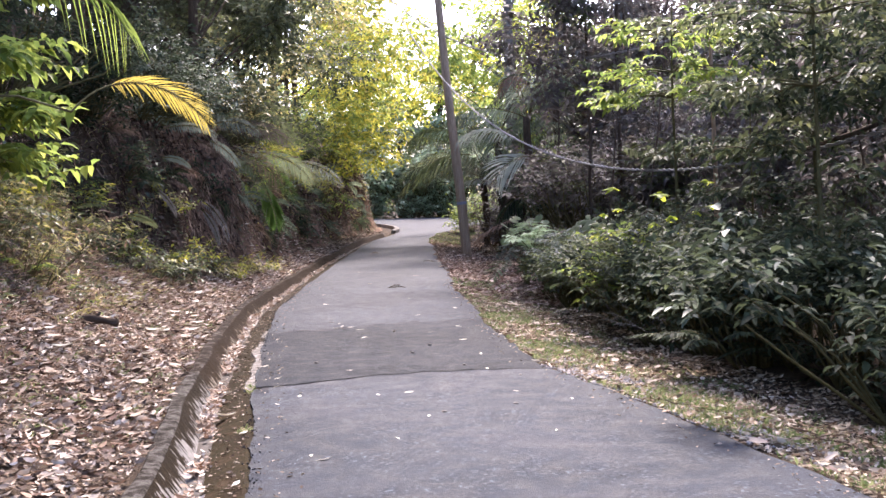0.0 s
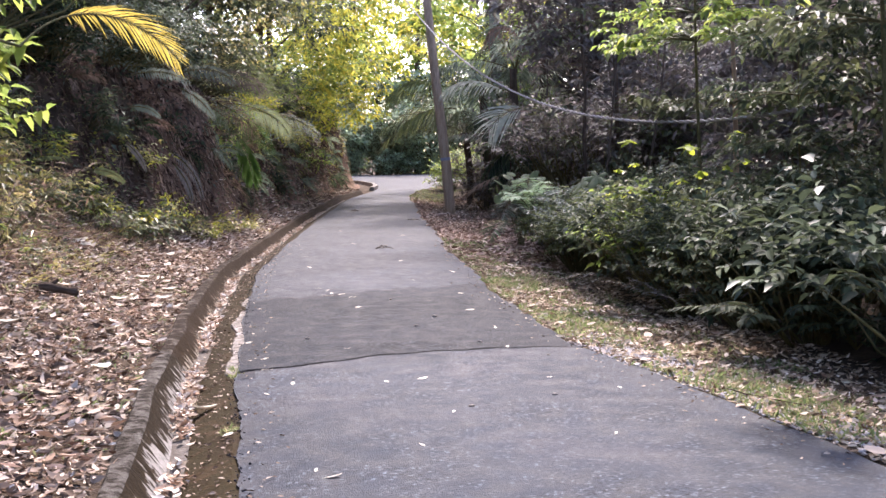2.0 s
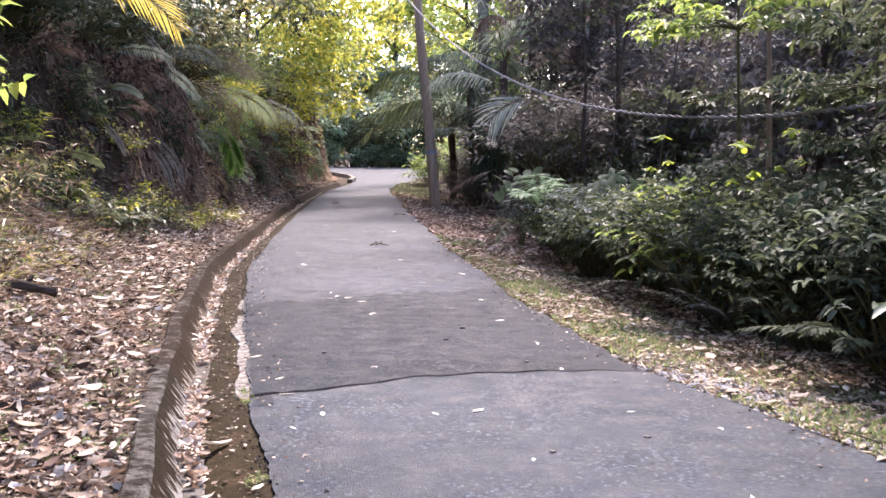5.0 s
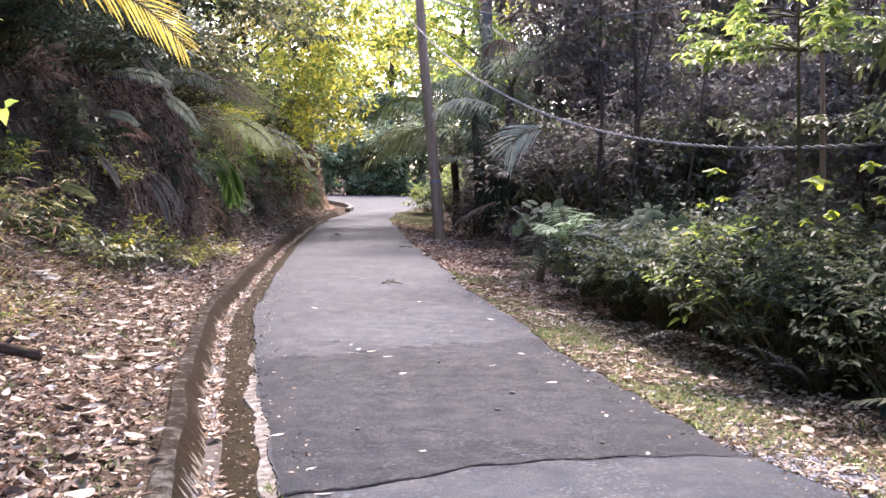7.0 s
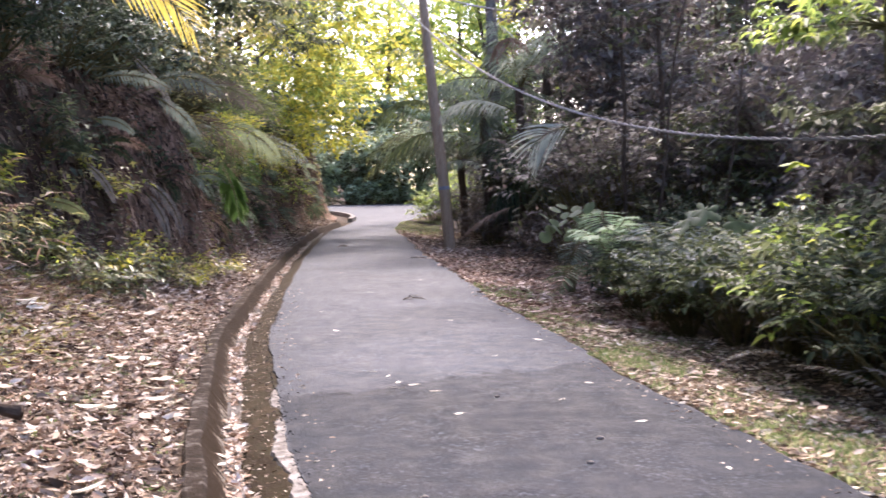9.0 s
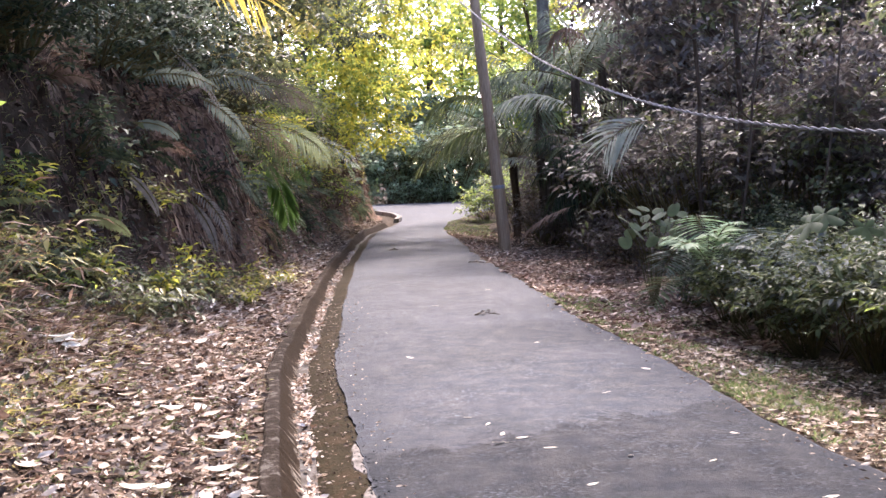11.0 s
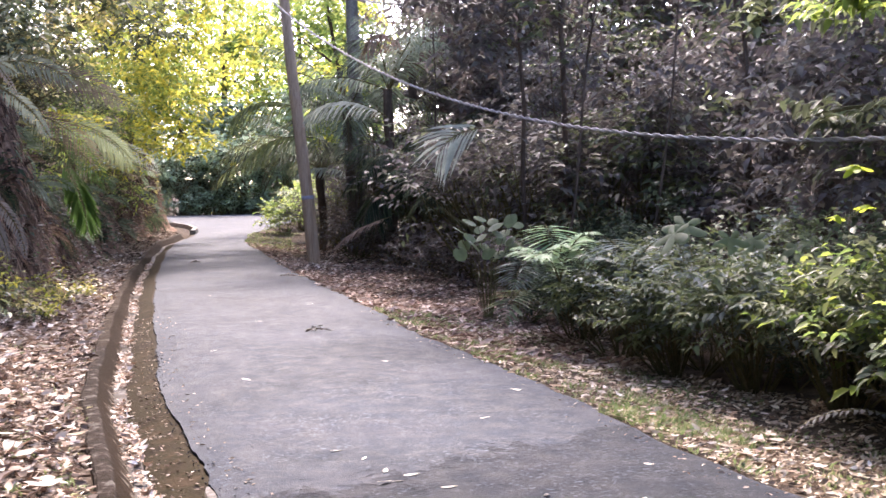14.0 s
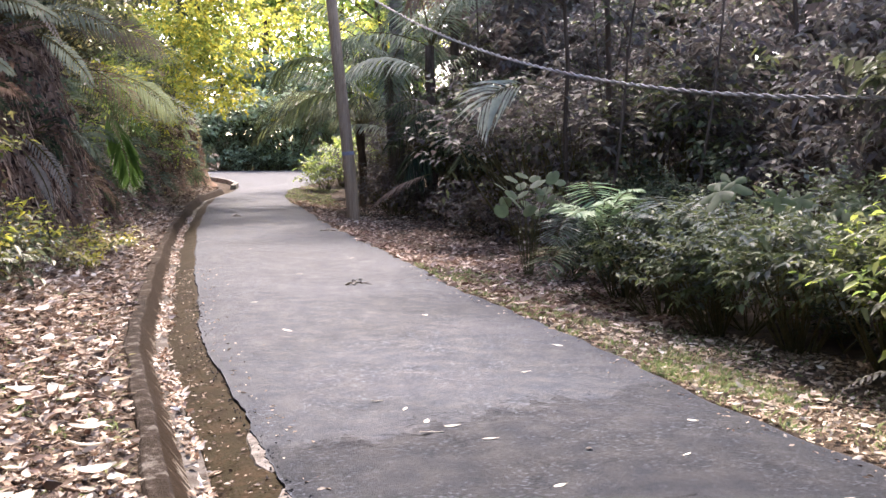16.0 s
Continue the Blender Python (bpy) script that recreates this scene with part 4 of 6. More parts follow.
def edge_crumbs():
    """Broken bits of asphalt along the crumbling edge of the lane."""
    n = 700
    y = rng.uniform(4, 20, n)
    x = left_edge(y) + rng.normal(-0.005, 0.03, n)
    r = rng.uniform(0.003, 0.009, n)
    base = np.array([(1, 0, 0), (-1, 0, 0), (0, 1, 0), (0, -1, 0), (0, 0, 0.7), (0, 0, -0.7)], dtype=float)
    z = road_z(y) - np.interp(x - left_edge(y), [-0.1, -0.02, 0.02, 0.1], [0.045, 0.026, 0.012, 0.006])
    V = (np.stack((x, y, z), 1)[:, None] + base[None] * r[:, None, None] * rng.uniform(0.6, 1.4, (n, 6, 1))).reshape(-1, 3)
    tri = np.array([(0, 2, 4), (2, 1, 4), (1, 3, 4), (3, 0, 4), (2, 0, 5), (1, 2, 5), (3, 1, 5), (0, 3, 5)])
    F = (np.arange(n)[:, None, None] * 6 + tri[None]).reshape(-1, 3)
    tagged(Geo().add(V, [F]).part("asphalt_crumbs", [M_CRUMB]), "dark crumbs broken from the lane's edge", "gravel", kind="stuff")


for cx, cy in ((-1.3, 8.72), (-1.36, 8.98), (-1.02, 7.0)):
    k = 40
    P = np.stack((cx + rng.normal(0, 0.025, k), cy + rng.normal(0, 0.04, k), np.full(k, -0.03)), 1)
    A = np.stack((rng.normal(0, 0.7, k), rng.normal(0, 0.7, k), np.ones(k)), 1)
    tagged(Geo().add(*blades(P, A, rng.uniform(0.04, 0.1, k), 0.008, fold=0.1, droop=0.4, roll=1.0)).part("grass", [L_GRASS]), "small grass tuft rooted in the lane's edge", "grass", kind="stuff")
edge_crumbs()
gravel()
drain_litter()
verge_grass(30000, 5, 24, 0.02, 0.75, 0.085, 0.0, "short yellow-green grass along the lane edge")
verge_grass(4500, -11, 5, 0.02, 1.2, 0.08, 6.0, "short grass along the verge already passed")
verge_grass(17000, 5, 24, 0.6, 1.5, 0.075, 2.0, "thin green grass among the leaves")
verge_grass(7000, 44, 54, 0.02, 1.6, 0.12, 4.0, "grass at the inside of the bend")


def curled_leaf(length, width, curl, mat):
    u = np.linspace(0, 1, 6)
    w = width * np.sin(np.pi * np.clip(u * 0.92 + 0.05, 0, 1)) ** 0.8 * 0.5
    zz = curl * length * (u - 0.5) ** 2 + 0.004
    rows = [np.stack((u * length - length / 2, sg * w, zz + (0.35 * curl * width * abs(sg))), 1) for sg in (-1, 0, 1)]
    V = np.concatenate(rows)
    k = np.arange(5)
    q = np.concatenate((np.stack((k, k + 1, k + 7, k + 6), 1), np.stack((k + 6, k + 7, k + 13, k + 12), 1)))
    st = tube(np.array([(-length / 2 - length * 0.2, 0, 0.006), (-length / 2, 0, curl * length * 0.25 + 0.004)]), (0.0012, 0.0016), 4)
    return Geo().add(V, [q]).add(*st).mesh("fallen_leaf", [mat])


LEAF_SHAPES = [curled_leaf(L, W, c, m) for L, W, c, m in ((0.075, 0.03, 0.12, L_FRESH), (0.12, 0.055, 0.25, L_LITTER), (0.055, 0.025, 0.08, L_FRESH), (0.12, 0.055, 0.2, L_PALELITTER), (0.13, 0.06, 0.3, L_VERGE), (0.14, 0.075, 0.15, L_PALELITTER), (0.17, 0.085, 0.35, L_FRESH), (0.26, 0.14, 0.3, L_WHITE))]


def drop_leaf(k, x, y, z, turn, label, group):
    ob = new("fallen_leaf", LEAF_SHAPES[k])
    ob.matrix_world = pose(x, y, z, rng.uniform(-12, 12), rng.uniform(-10, 10), turn)
    tagged(ob, label, "leaf", group)


def road_top(x, y):
    a, b = float(left_edge(y)), float(right_edge(y))
    c = min(1, max(0, (x - a) / (b - a)))
    return float(road_z(y)) + 0.022 * (1 - (2 * c - 1) ** 4) + 0.005 * math.sin(y * 0.9 + c * 5) - 0.014


for x, y in ((-1.13, 13.5), (-1.05, 13.62), (-1.17, 13.75), (-1.4, 14.35), (-1.25, 14.1), (-0.9, 13.3), (0.0, 12.84), (0.4, 12.0), (0.66, 9.63), (-0.75, 12.4), (-1.2, 9.3), (-0.85, 8.4), (-0.95, 7.9), (-0.2, 8.2), (0.25, 7.2), (-0.4, 6.0),
             (1.1, 6.6), (0.6, 10.7), (-0.3, 15.2), (0.2, 16.3), (-1.9, 17.5), (-2.2, 19.6), (-0.6, 18.2), (-1.7, 22.5), (-0.9, 24.8), (-2.4, 27.0), (0.9, 8.3), (-0.6, 9.7), (0.3, 13.6), (-1.6, 11.2), (1.3, 7.9), (0.1, 6.4)):
    drop_leaf(int(rng.choice([0, 2, 2])), x, y, road_top(x, y) + 0.002, rng.uniform(0, 360), "small pale fallen leaf lying on the lane", "leaves on the lane")
for i in range(230):
    if i % 4:
        x, y = (float(v[0]) for v in left_litter(1, 5.5, 19, 0.95))
    else:
        x, y = (float(v[0]) for v in right_litter(1, 6, 20, 0.8))
    drop_leaf(int(rng.choice([1, 3, 4, 5, 5])), x, y, float(ground_z(x, y)) + 0.045, rng.uniform(0, 360), "large pale dry leaf on the leaf litter", "large leaves on the litter")


for x, y, a in ((-4.42, 14.85, 20), (-4.3, 14.79, 95), (-4.36, 14.93, 160), (-4.38, 14.81, 60), (-3.35, 13.9, 40), (-3.2, 14.1, 120), (-3.05, 11.9, 10), (-2.95, 11.95, 70), (-3.0, 9.0, 10), (-2.9, 13.3, 30), (-3.6, 16.0, 80), (-3.45, 15.8, 150), (-3.75, 18.9, 20), (-2.65, 12.4, 110), (-2.75, 12.5, 10), (-3.9, 17.4, 60), (-2.5, 9.9, 40), (-3.3, 12.9, 130)):
    drop_leaf(7 if abs(y - 14.85) < 0.1 else 6, x, y, float(ground_z(x, y)) + 0.08, a, "large bleached white leaf on the leaf litter", "bleached leaves")


for k, x, y, z, a, text in ((5, -1.42, 7.72, -0.09, 20, "large brown curled leaf lying in the drain"), (1, -1.38, 7.66, -0.075, 70, "brown curled leaf lying in the drain"), (6, -1.33, 7.8, -0.06, 35, "yellow-green leaf lying in the drain"), (4, 1.7, 8.45, 0.02, -30, "large tan leaf at the edge of the verge"),
                           (5, -3.12, 14.02, 0.3, 40, "large pale dry leaf on the leaf litter"), (5, -2.92, 13.48, 0.25, 100, "large pale dry leaf on the leaf litter"), (6, -2.87, 12.94, 0.2, 10, "large pale dry leaf on the leaf litter"), (6, -2.1, 8.21, 0.22, 60, "large pale dry leaf on the leaf litter")):
    drop_leaf(k, x, y, z if y < 8.6 and x > -2 else float(ground_z(x, y)) + 0.07, a, text, "single leaves by the lane")
for x, y, a in ((-0.3, 5.85, 15), (-0.98, 6.82, 60), (-0.72, 5.36, 70), (-1.2, 13.48, 30), (0.04, 8.28, 40), (-1.47, 10.16, 10), (-1.08, 8.76, 0), (-0.82, 8.18, 100)):
    drop_leaf(0, x, y, road_top(x, y) + 0.009, a, "slender pale fallen leaf lying on the lane", "leaves on the lane")


def small_stone(x, y, r, label="small dark stone lying on the lane"):
    bm = bmesh.new()
    bmesh.ops.create_icosphere(bm, subdivisions=2, radius=r)
    for v in bm.verts:
        v.co *= 1 + 0.25 * noise.noise(v.co * (1.3 / r) + Vector((x, y, 0)))
        v.co.z *= 0.6
    me = bpy.data.meshes.new("stone")
    bm.to_mesh(me)
    bm.free()
    me.materials.append(M_STONE)
    ob = new("stone", me)
    ob.matrix_world = pose(x, y, road_top(x, y) + 0.35 * r, 0, 0, rng.uniform(0, 360))
    tagged(ob, label, "stone", "stones on the lane")


for x, y, r in ((0.87, 7.68, 0.02), (0.05, 11.5, 0.024), (0.35, 7.35, 0.02), (-0.1, 10.9, 0.02), (0.45, 9.9, 0.018), (-1.0, 10.3, 0.02), (-0.45, 13.0, 0.018), (0.95, 9.2, 0.015)):
    small_stone(x, y, r)


def twig(x, y, z, turn, length, label, leafy=False):
    ob = thing("twig", pose(x, y, z, 0, 0, turn), label, "twig")
    t = np.linspace(0, 1, 7)
    Geo().add(*tube(np.stack((length * (t - 0.5), 0.05 * length * np.sin(t * 5), 0.012 + 0.02 * np.sin(t * 4)), 1), np.linspace(0.009, 0.004, 7), 6)).part("stick", [M_BARK], ob)
    for k in range(3):
        a = (-1) ** k * 0.7
        b = length * (0.1 + 0.15 * k - 0.2)
        Geo().add(*tube(np.array([(b, 0, 0.015), (b + 0.1 * math.cos(a), 0.1 * math.sin(a), 0.03)]), (0.004, 0.002), 5)).part("side_shoot", [M_BARK], ob)
    if leafy:
        g = Geo()
        P = np.stack((rng.uniform(-0.12, 0.12, 9), rng.uniform(-0.05, 0.05, 9), rng.uniform(0.01, 0.05, 9)), 1)
        g.add(*blades(P, rng.normal(0, 1, (9, 3)) * np.array([[1, 1, 0.3]]), 0.09, 0.045, fine=True))
        g.part("leaf_tuft", [L_DARK_VEIL], ob)


twig(-1.02, 21.1, road_top(-1.02, 21.1), 20, 0.34, "dark leafy twig fallen on the lane", True)
twig(-2.95, 37.0, road_top(-2.95, 37.0), 60, 0.5, "dark twig fallen on the lane", True)
twig(-0.9, 31.5, road_top(-0.9, 31.5), 140, 0.35, "dark twig fallen on the lane", True)
twig(1.55, 8.9, float(ground_z(1.55, 8.9)) + 0.01, 70, 0.4, "thin dry twig on the verge")


def log(x, y, turn, length, r):
    z = float(ground_z(x, y)) + r * 0.6
    ob = thing("log", pose(x, y, z, 0, 4, turn), "short dark rotting log lying in the leaf litter", "log")
    t = np.linspace(0, 1, 9)
    Geo().add(*tube(np.stack((length * (t - 0.5), 0.02 * np.sin(t * 7), 0.012 * np.sin(t * 11)), 1), r * (1 + 0.2 * np.sin(t * 13) - 0.35 * t), 11)).part("wood", [M_ROT], ob)
    Geo().add(*tube(np.array([(length * 0.2, 0, r * 0.7), (length * 0.24, 0.03, r * 1.5)]), (r * 0.35, r * 0.25), 7)).part("stub", [M_ROT], ob)


log(-3.45, 10.78, -14, 0.8, 0.058)


# ---- plants ----
def shrub_mesh(height, radius, sprigs, leaf, width, per=7, fine=True, mix=0.25, low=0.12, lumps=9, tilt=(0, 0)):
    """Foliage and stems of a bushy shrub about its own foot: leafy twigs over a lumpy dome."""
    g, stems = Geo(), []
    lc = np.stack((rng.normal(0, radius * 0.45, lumps) + tilt[0], rng.normal(0, radius * 0.45, lumps) + tilt[1], rng.uniform(low + 0.25, 0.82, lumps) * height), 1)
    lr = rng.uniform(0.32, 0.55, lumps) * radius
    for c, r in zip(lc, lr):
        n = sprigs // lumps
        d = unit(rng.normal(0, 1, (n, 3)) + np.array([[0, 0, 0.35]]))
        C = c + d * r * rng.uniform(0.45, 1.1, n)[:, None] * np.array([[1, 1, 0.9]])
        C[:, 2] = np.maximum(C[:, 2], low * height * rng.uniform(0.4, 1, n))
        D = d * np.array([[1, 1, 0.3]]) + np.array([[0, 0, 0.12]]) + rng.normal(0, 0.3, (n, 3)) * np.array([[1, 1, 0.6]])
        pick = rng.uniform(0, 1, n) < mix
        for k in (0, 1):
            sel = pick if k else ~pick
            if sel.any():
                sprays(g, C[sel], D[sel], leaf * 2.6, per, leaf, width, fine=fine, slot=k, flat=0.3)
        foot = np.array([c[0] * 0.25, c[1] * 0.25, -0.05])
        st = Geo()
        for e in (c, *C[:3]):
            mid = foot * 0.5 + e * 0.5 + rng.normal(0, 0.06 * height, 3)
            st.add(*tube(np.array([foot, mid, e]), (0.011 * height, 0.007 * height, 0.003), 5))
        stems.append(st)
    return g, stems


def shrub(name, x, y, height, radius, sprigs, leaf, width, mats, label, fine=True, mix=0.25, per=7, group="shrubs along the verge", low=0.12, tilt=(0, 0), lumps=9, z=None):
    ob = thing(name, pose(x, y, float(ground_z(x, y)) if z is None else z), label, "shrub", group)
    g, stems = shrub_mesh(height, radius, sprigs, leaf, width, per, fine, mix, low, lumps, tilt)
    g.part("foliage", mats, ob)
    for st in stems:
        st.part("stem", [M_STEM], ob)
    return ob


def tree(name, x, y, trunk_h, trunk_r, crown, clumps, per_clump, leaf, width, mats, label, lean=(0, 0), mix=0.3, group="", per=6, bark=None, wander=0.25, spread=0.34, low=0.25, fine=False):
    """crown: centre offset (x, y, z) above the foot and half-sizes (a, b, c)."""
    z = float(ground_z(x, y))
    ob = thing(name, pose(x, y, z), label, "tree", group)
    t = np.linspace(0, 1, 9)
    wob = np.cumsum(rng.normal(0, wander * trunk_h * 0.02, (9, 2)), 0)
    path = np.stack((lean[0] * t ** 1.3 + wob[:, 0], lean[1] * t ** 1.3 + wob[:, 1], t * trunk_h - 0.15), 1)
    tr = Geo().add(*tube(path, trunk_r * np.interp(t, [0, 0.06, 0.5, 1], [1.35, 1.0, 0.8, 0.25]), 10))
    (cx, cy, cz), (a, b, c) = crown
    d = unit(rng.normal(0, 1, (clumps, 3)))
    rr = rng.uniform(0.1, 1.0, clumps) ** 0.5
    K = np.array([[cx, cy, cz]]) + d * rr[:, None] * np.array([[a, b, c]])
    K[:, 2] = np.maximum(K[:, 2], low)
    g, limbs = Geo(), []
    cs = spread * (a * b * c) ** (1 / 3)
    for i, k in enumerate(K):
        n = per_clump
        dd = unit(rng.normal(0, 1, (n, 3)))
        C = k + dd * cs * rng.uniform(0.2, 1.0, n)[:, None] * np.array([[1, 1, 0.65]]) * rng.uniform(0.6, 1.25)
        D = dd * np.array([[1, 1, 0.3]]) + np.array([[0, 0, -0.1]])
        sprays(g, C, D, leaf * 2.4, per, leaf, width, slot=1 if rng.uniform() < mix else 0, droop=0.3, fine=fine)
        if i % 5 == 0 and k[2] > 0.35 * trunk_h:
            s0 = path[int(np.argmin(np.abs(path[:, 2] - (k[2] - 0.6 * np.linalg.norm(k[:2] - path[4, :2])))))]
            mid = s0 * 0.5 + k * 0.5 + np.array([0, 0, 0.08 * np.linalg.norm(k - s0)])
            limbs.append(Geo().add(*tube(np.array([s0, mid, k]), (trunk_r * 0.3, trunk_r * 0.18, 0.006), 6)))
    trunk = tr.part("trunk", [bark or M_BARK], ob)
    for lb in limbs:
        lb.part("limb", [bark or M_BARK], trunk)
    g.part("crown", mats, ob)
    return ob


def fern(name, x, y, z, n, length, mats, label, pairs=26, leaflet=0.16, width=0.035, rise=(20, 70), bend=(60, 110), turns=(0, 360), group="ferns on the bank", hang=0.3, face=(0, 0)):
    ob = thing(name, pose(x, y, z), label, "fern", group)
    for i in range(n):
        g = Geo()
        frond_geo(g, length * rng.uniform(0.7, 1.15), rng.uniform(*rise), rng.uniform(*bend), pairs, leaflet, width, hang=hang, turn=turns[0] + (turns[1] - turns[0]) * (i + rng.uniform(0, 0.8)) / n, thick=0.008, face=rng.uniform(*face))
        g.part("frond", mats, ob)
    return ob


def palm(name, x, y, trunk_h, n, length, mats, label, turns=None, rise=(10, 75), bend=(50, 120), leaflet=0.85, width=0.06, pairs=30, trunk_r=0.13, hang=0.6, group="palms"):
    z = float(ground_z(x, y))
    ob = thing(name, pose(x, y, z), label, "palm", group)
    t = np.linspace(0, 1, 14)
    Geo().add(*tube(np.stack((0.05 * np.sin(t * 5), 0.05 * np.cos(t * 4), t * trunk_h - 0.1), 1), trunk_r * (1 + 0.08 * np.sin(t * 60)), 9)).part("trunk", [M_BARK], ob)
    for i in range(n):
        g = Geo()
        a = rng.uniform(0, 360) if turns is None else turns[i % len(turns)]
        frond_geo(g, length * rng.uniform(0.8, 1.15), rng.uniform(*rise), rng.uniform(*bend), pairs, leaflet, width, hang=hang, turn=a, base=(0, 0, trunk_h - 0.15), thick=0.022)
        g.part("frond", mats, ob)
    return ob


def lone_frond(name, root, turn, length, rise, bend, pairs, leaflet, width, mats, label, hang=0.3, category="palm frond", roll=0.0, thick=0.012, bare=0.1, spread=62.0, face=0.0):
    """A single frond that hangs out of the thicket or lies on the ground: a stalk and its leaflets."""
    ob = thing(name, pose(*root, 0, 0, turn) @ pose(0, 0, 0, roll, 0, 0), label, category)
    pts = rachis(length, rise, bend, 14)
    u = np.linspace(0, 1, 14)
    stalk = Geo().add(*tube(pts, np.linspace(thick, thick * 0.25, 14), 6)).part("stalk", [mats[1]], ob)
    for k in np.linspace(bare, 0.985, pairs):
        P = np.array([np.interp(k, u, pts[:, i]) for i in range(3)])
        T = unit(np.array([np.interp(k, u, np.gradient(pts[:, i])) for i in range(3)]))
        prof = float(np.interp((k - bare) / (1 - bare), [0, 0.15, 0.45, 0.8, 1], [0.55, 0.9, 1.0, 0.7, 0.35]))
        sp = math.radians(spread * (1.1 - 0.55 * k))
        for sg in (1, -1):
            S = np.array((0.0, 1.0, 0.0)) * math.cos(radians(face)) + np.cross(T, (0, 1, 0)) * math.sin(radians(face))
            A = T * math.cos(sp) + sg * S * math.sin(sp) + rng.normal(0, 0.05, 3)
            A[2] += 0.12 - hang * 0.4
            g = Geo().add(*blades(P[None], A[None], leaflet * prof * rng.uniform(0.85, 1.08), width * max(0.45, prof), fold=0.12, droop=hang, roll=0.12, fine=True, nrm=np.cross(S, T)[None] if face else None))
            g.part("leaflet", [mats[0]], stalk)
    return ob


def lobed_leaf(size, lobes=3, cup=0.12):
    """A broad lobed leaf in the x-y plane, stalk at the origin, tip along +x."""
    n = 40
    th = np.linspace(-2.75, 2.75, n)
    r = size * ((0.2 + 0.42 * np.abs(np.cos(th * lobes / 2.0)) ** 1.1 if lobes > 1 else 0.34 + 0.2 * np.abs(np.cos(th / 2.0))) + 0.1 * np.cos(th))
    rim = np.stack((r * np.cos(th) + 0.1 * size, r * np.sin(th), -cup * (r / size) ** 2 * size + 0.03 * size * np.cos(th * lobes)), 1)
    mid = np.stack((rim[:, 0] * 0.5, rim[:, 1] * 0.5, 0.02 * size + 0 * th), 1)
    V = np.concatenate(([(0, 0, 0)], mid, rim))
    k = np.arange(n - 1)
    tri = np.stack((0 * k, k + 1, k + 2), 1)
    q = np.stack((k + 1, k + 1 + n, k + 2 + n, k + 2), 1)
    return V, [tri, q]


def leaf_plant(name, x, y, z, tips, size, mat, label, lobes=3, category="plant", roll=18, wide=1.0, group=""):
    """A few large leaves on stalks: tips are (dx, dy, dz, turn, pitch) about the foot."""
    ob = thing(name, pose(x, y, z), label, category, group)
    for dx, dy, dz, turn, pitch in tips:
        tip = np.array((dx, dy, dz))
        Geo().add(*tube(np.array([(dx * 0.1, dy * 0.1, -0.05), (dx * 0.45, dy * 0.45, dz * 0.65), tip]), (0.006, 0.005, 0.003), 5)).part("stalk", [M_STEM], ob)
        V, F = lobed_leaf(size * rng.uniform(0.8, 1.15), lobes)
        V = V * np.array([[1, wide, 1]])
        leaf = Geo().add(V, F).part("leaf", [mat], ob)
        leaf.matrix_local = pose(*tip, rng.uniform(-roll, roll), pitch, turn)
    return ob


def palmate_sprig(x, y, height, size, mat, label):
    """One thin wandering stem with fans of leaflets that droop from its tips."""
    ob = thing("palmate_sprig", pose(x, y, float(ground_z(x, y))), label, "plant", "slim sprigs above the shrubs")
    t = np.linspace(0, 1, 6)
    pts = np.stack((0.06 * np.sin(t * 4 + x * 7) * t, 0.05 * np.sin(t * 3 + y * 5) * t, height * t - 0.05), 1)
    Geo().add(*tube(pts, np.linspace(0.006, 0.002, 6), 5)).part("stem", [M_STEM], ob)
    for k, (tip, scale) in enumerate(((pts[-1], 1.0), (pts[-2] + (0.1, -0.04, 0.09), 0.75), (pts[-2] + (-0.09, 0.03, 0.02), 0.6))):
        if k:
            Geo().add(*tube(np.array([pts[-2], tip]), (0.003, 0.0015), 5)).part("leaf_stalk", [M_STEM], ob)
        for a in range(7):
            V, F = lobed_leaf(size * scale * rng.uniform(0.8, 1.15), 1)
            leaf = Geo().add(V * np.array([[1, 0.4, 1]]), F).part("leaflet", [mat], ob)
            leaf.matrix_local = pose(*tip, rng.uniform(-25, 25), rng.uniform(8, 48), a * 51.4 + 30 * k + rng.uniform(-14, 14))
    return ob


def verge_x(y, d):
    return float(right_edge(y)) + d


def bare(x, y):
    """The open patch of litter on the slope, round the bleached leaves."""
    return 12.0 < y < 16.2 and -0.75 < x + 4.75 - 0.33 * (16.3 - y) < 0.45


def bank_x(y, d):
    """d metres behind the foot of the cut."""
    return float(left_edge(y)) - DRAIN - float(np.interp(y, WIDE_Y, WIDE_W)) - d


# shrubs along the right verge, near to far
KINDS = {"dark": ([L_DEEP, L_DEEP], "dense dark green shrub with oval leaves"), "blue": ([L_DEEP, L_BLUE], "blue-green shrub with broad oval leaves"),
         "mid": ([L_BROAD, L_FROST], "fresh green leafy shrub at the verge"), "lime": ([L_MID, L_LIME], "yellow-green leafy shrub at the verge")}
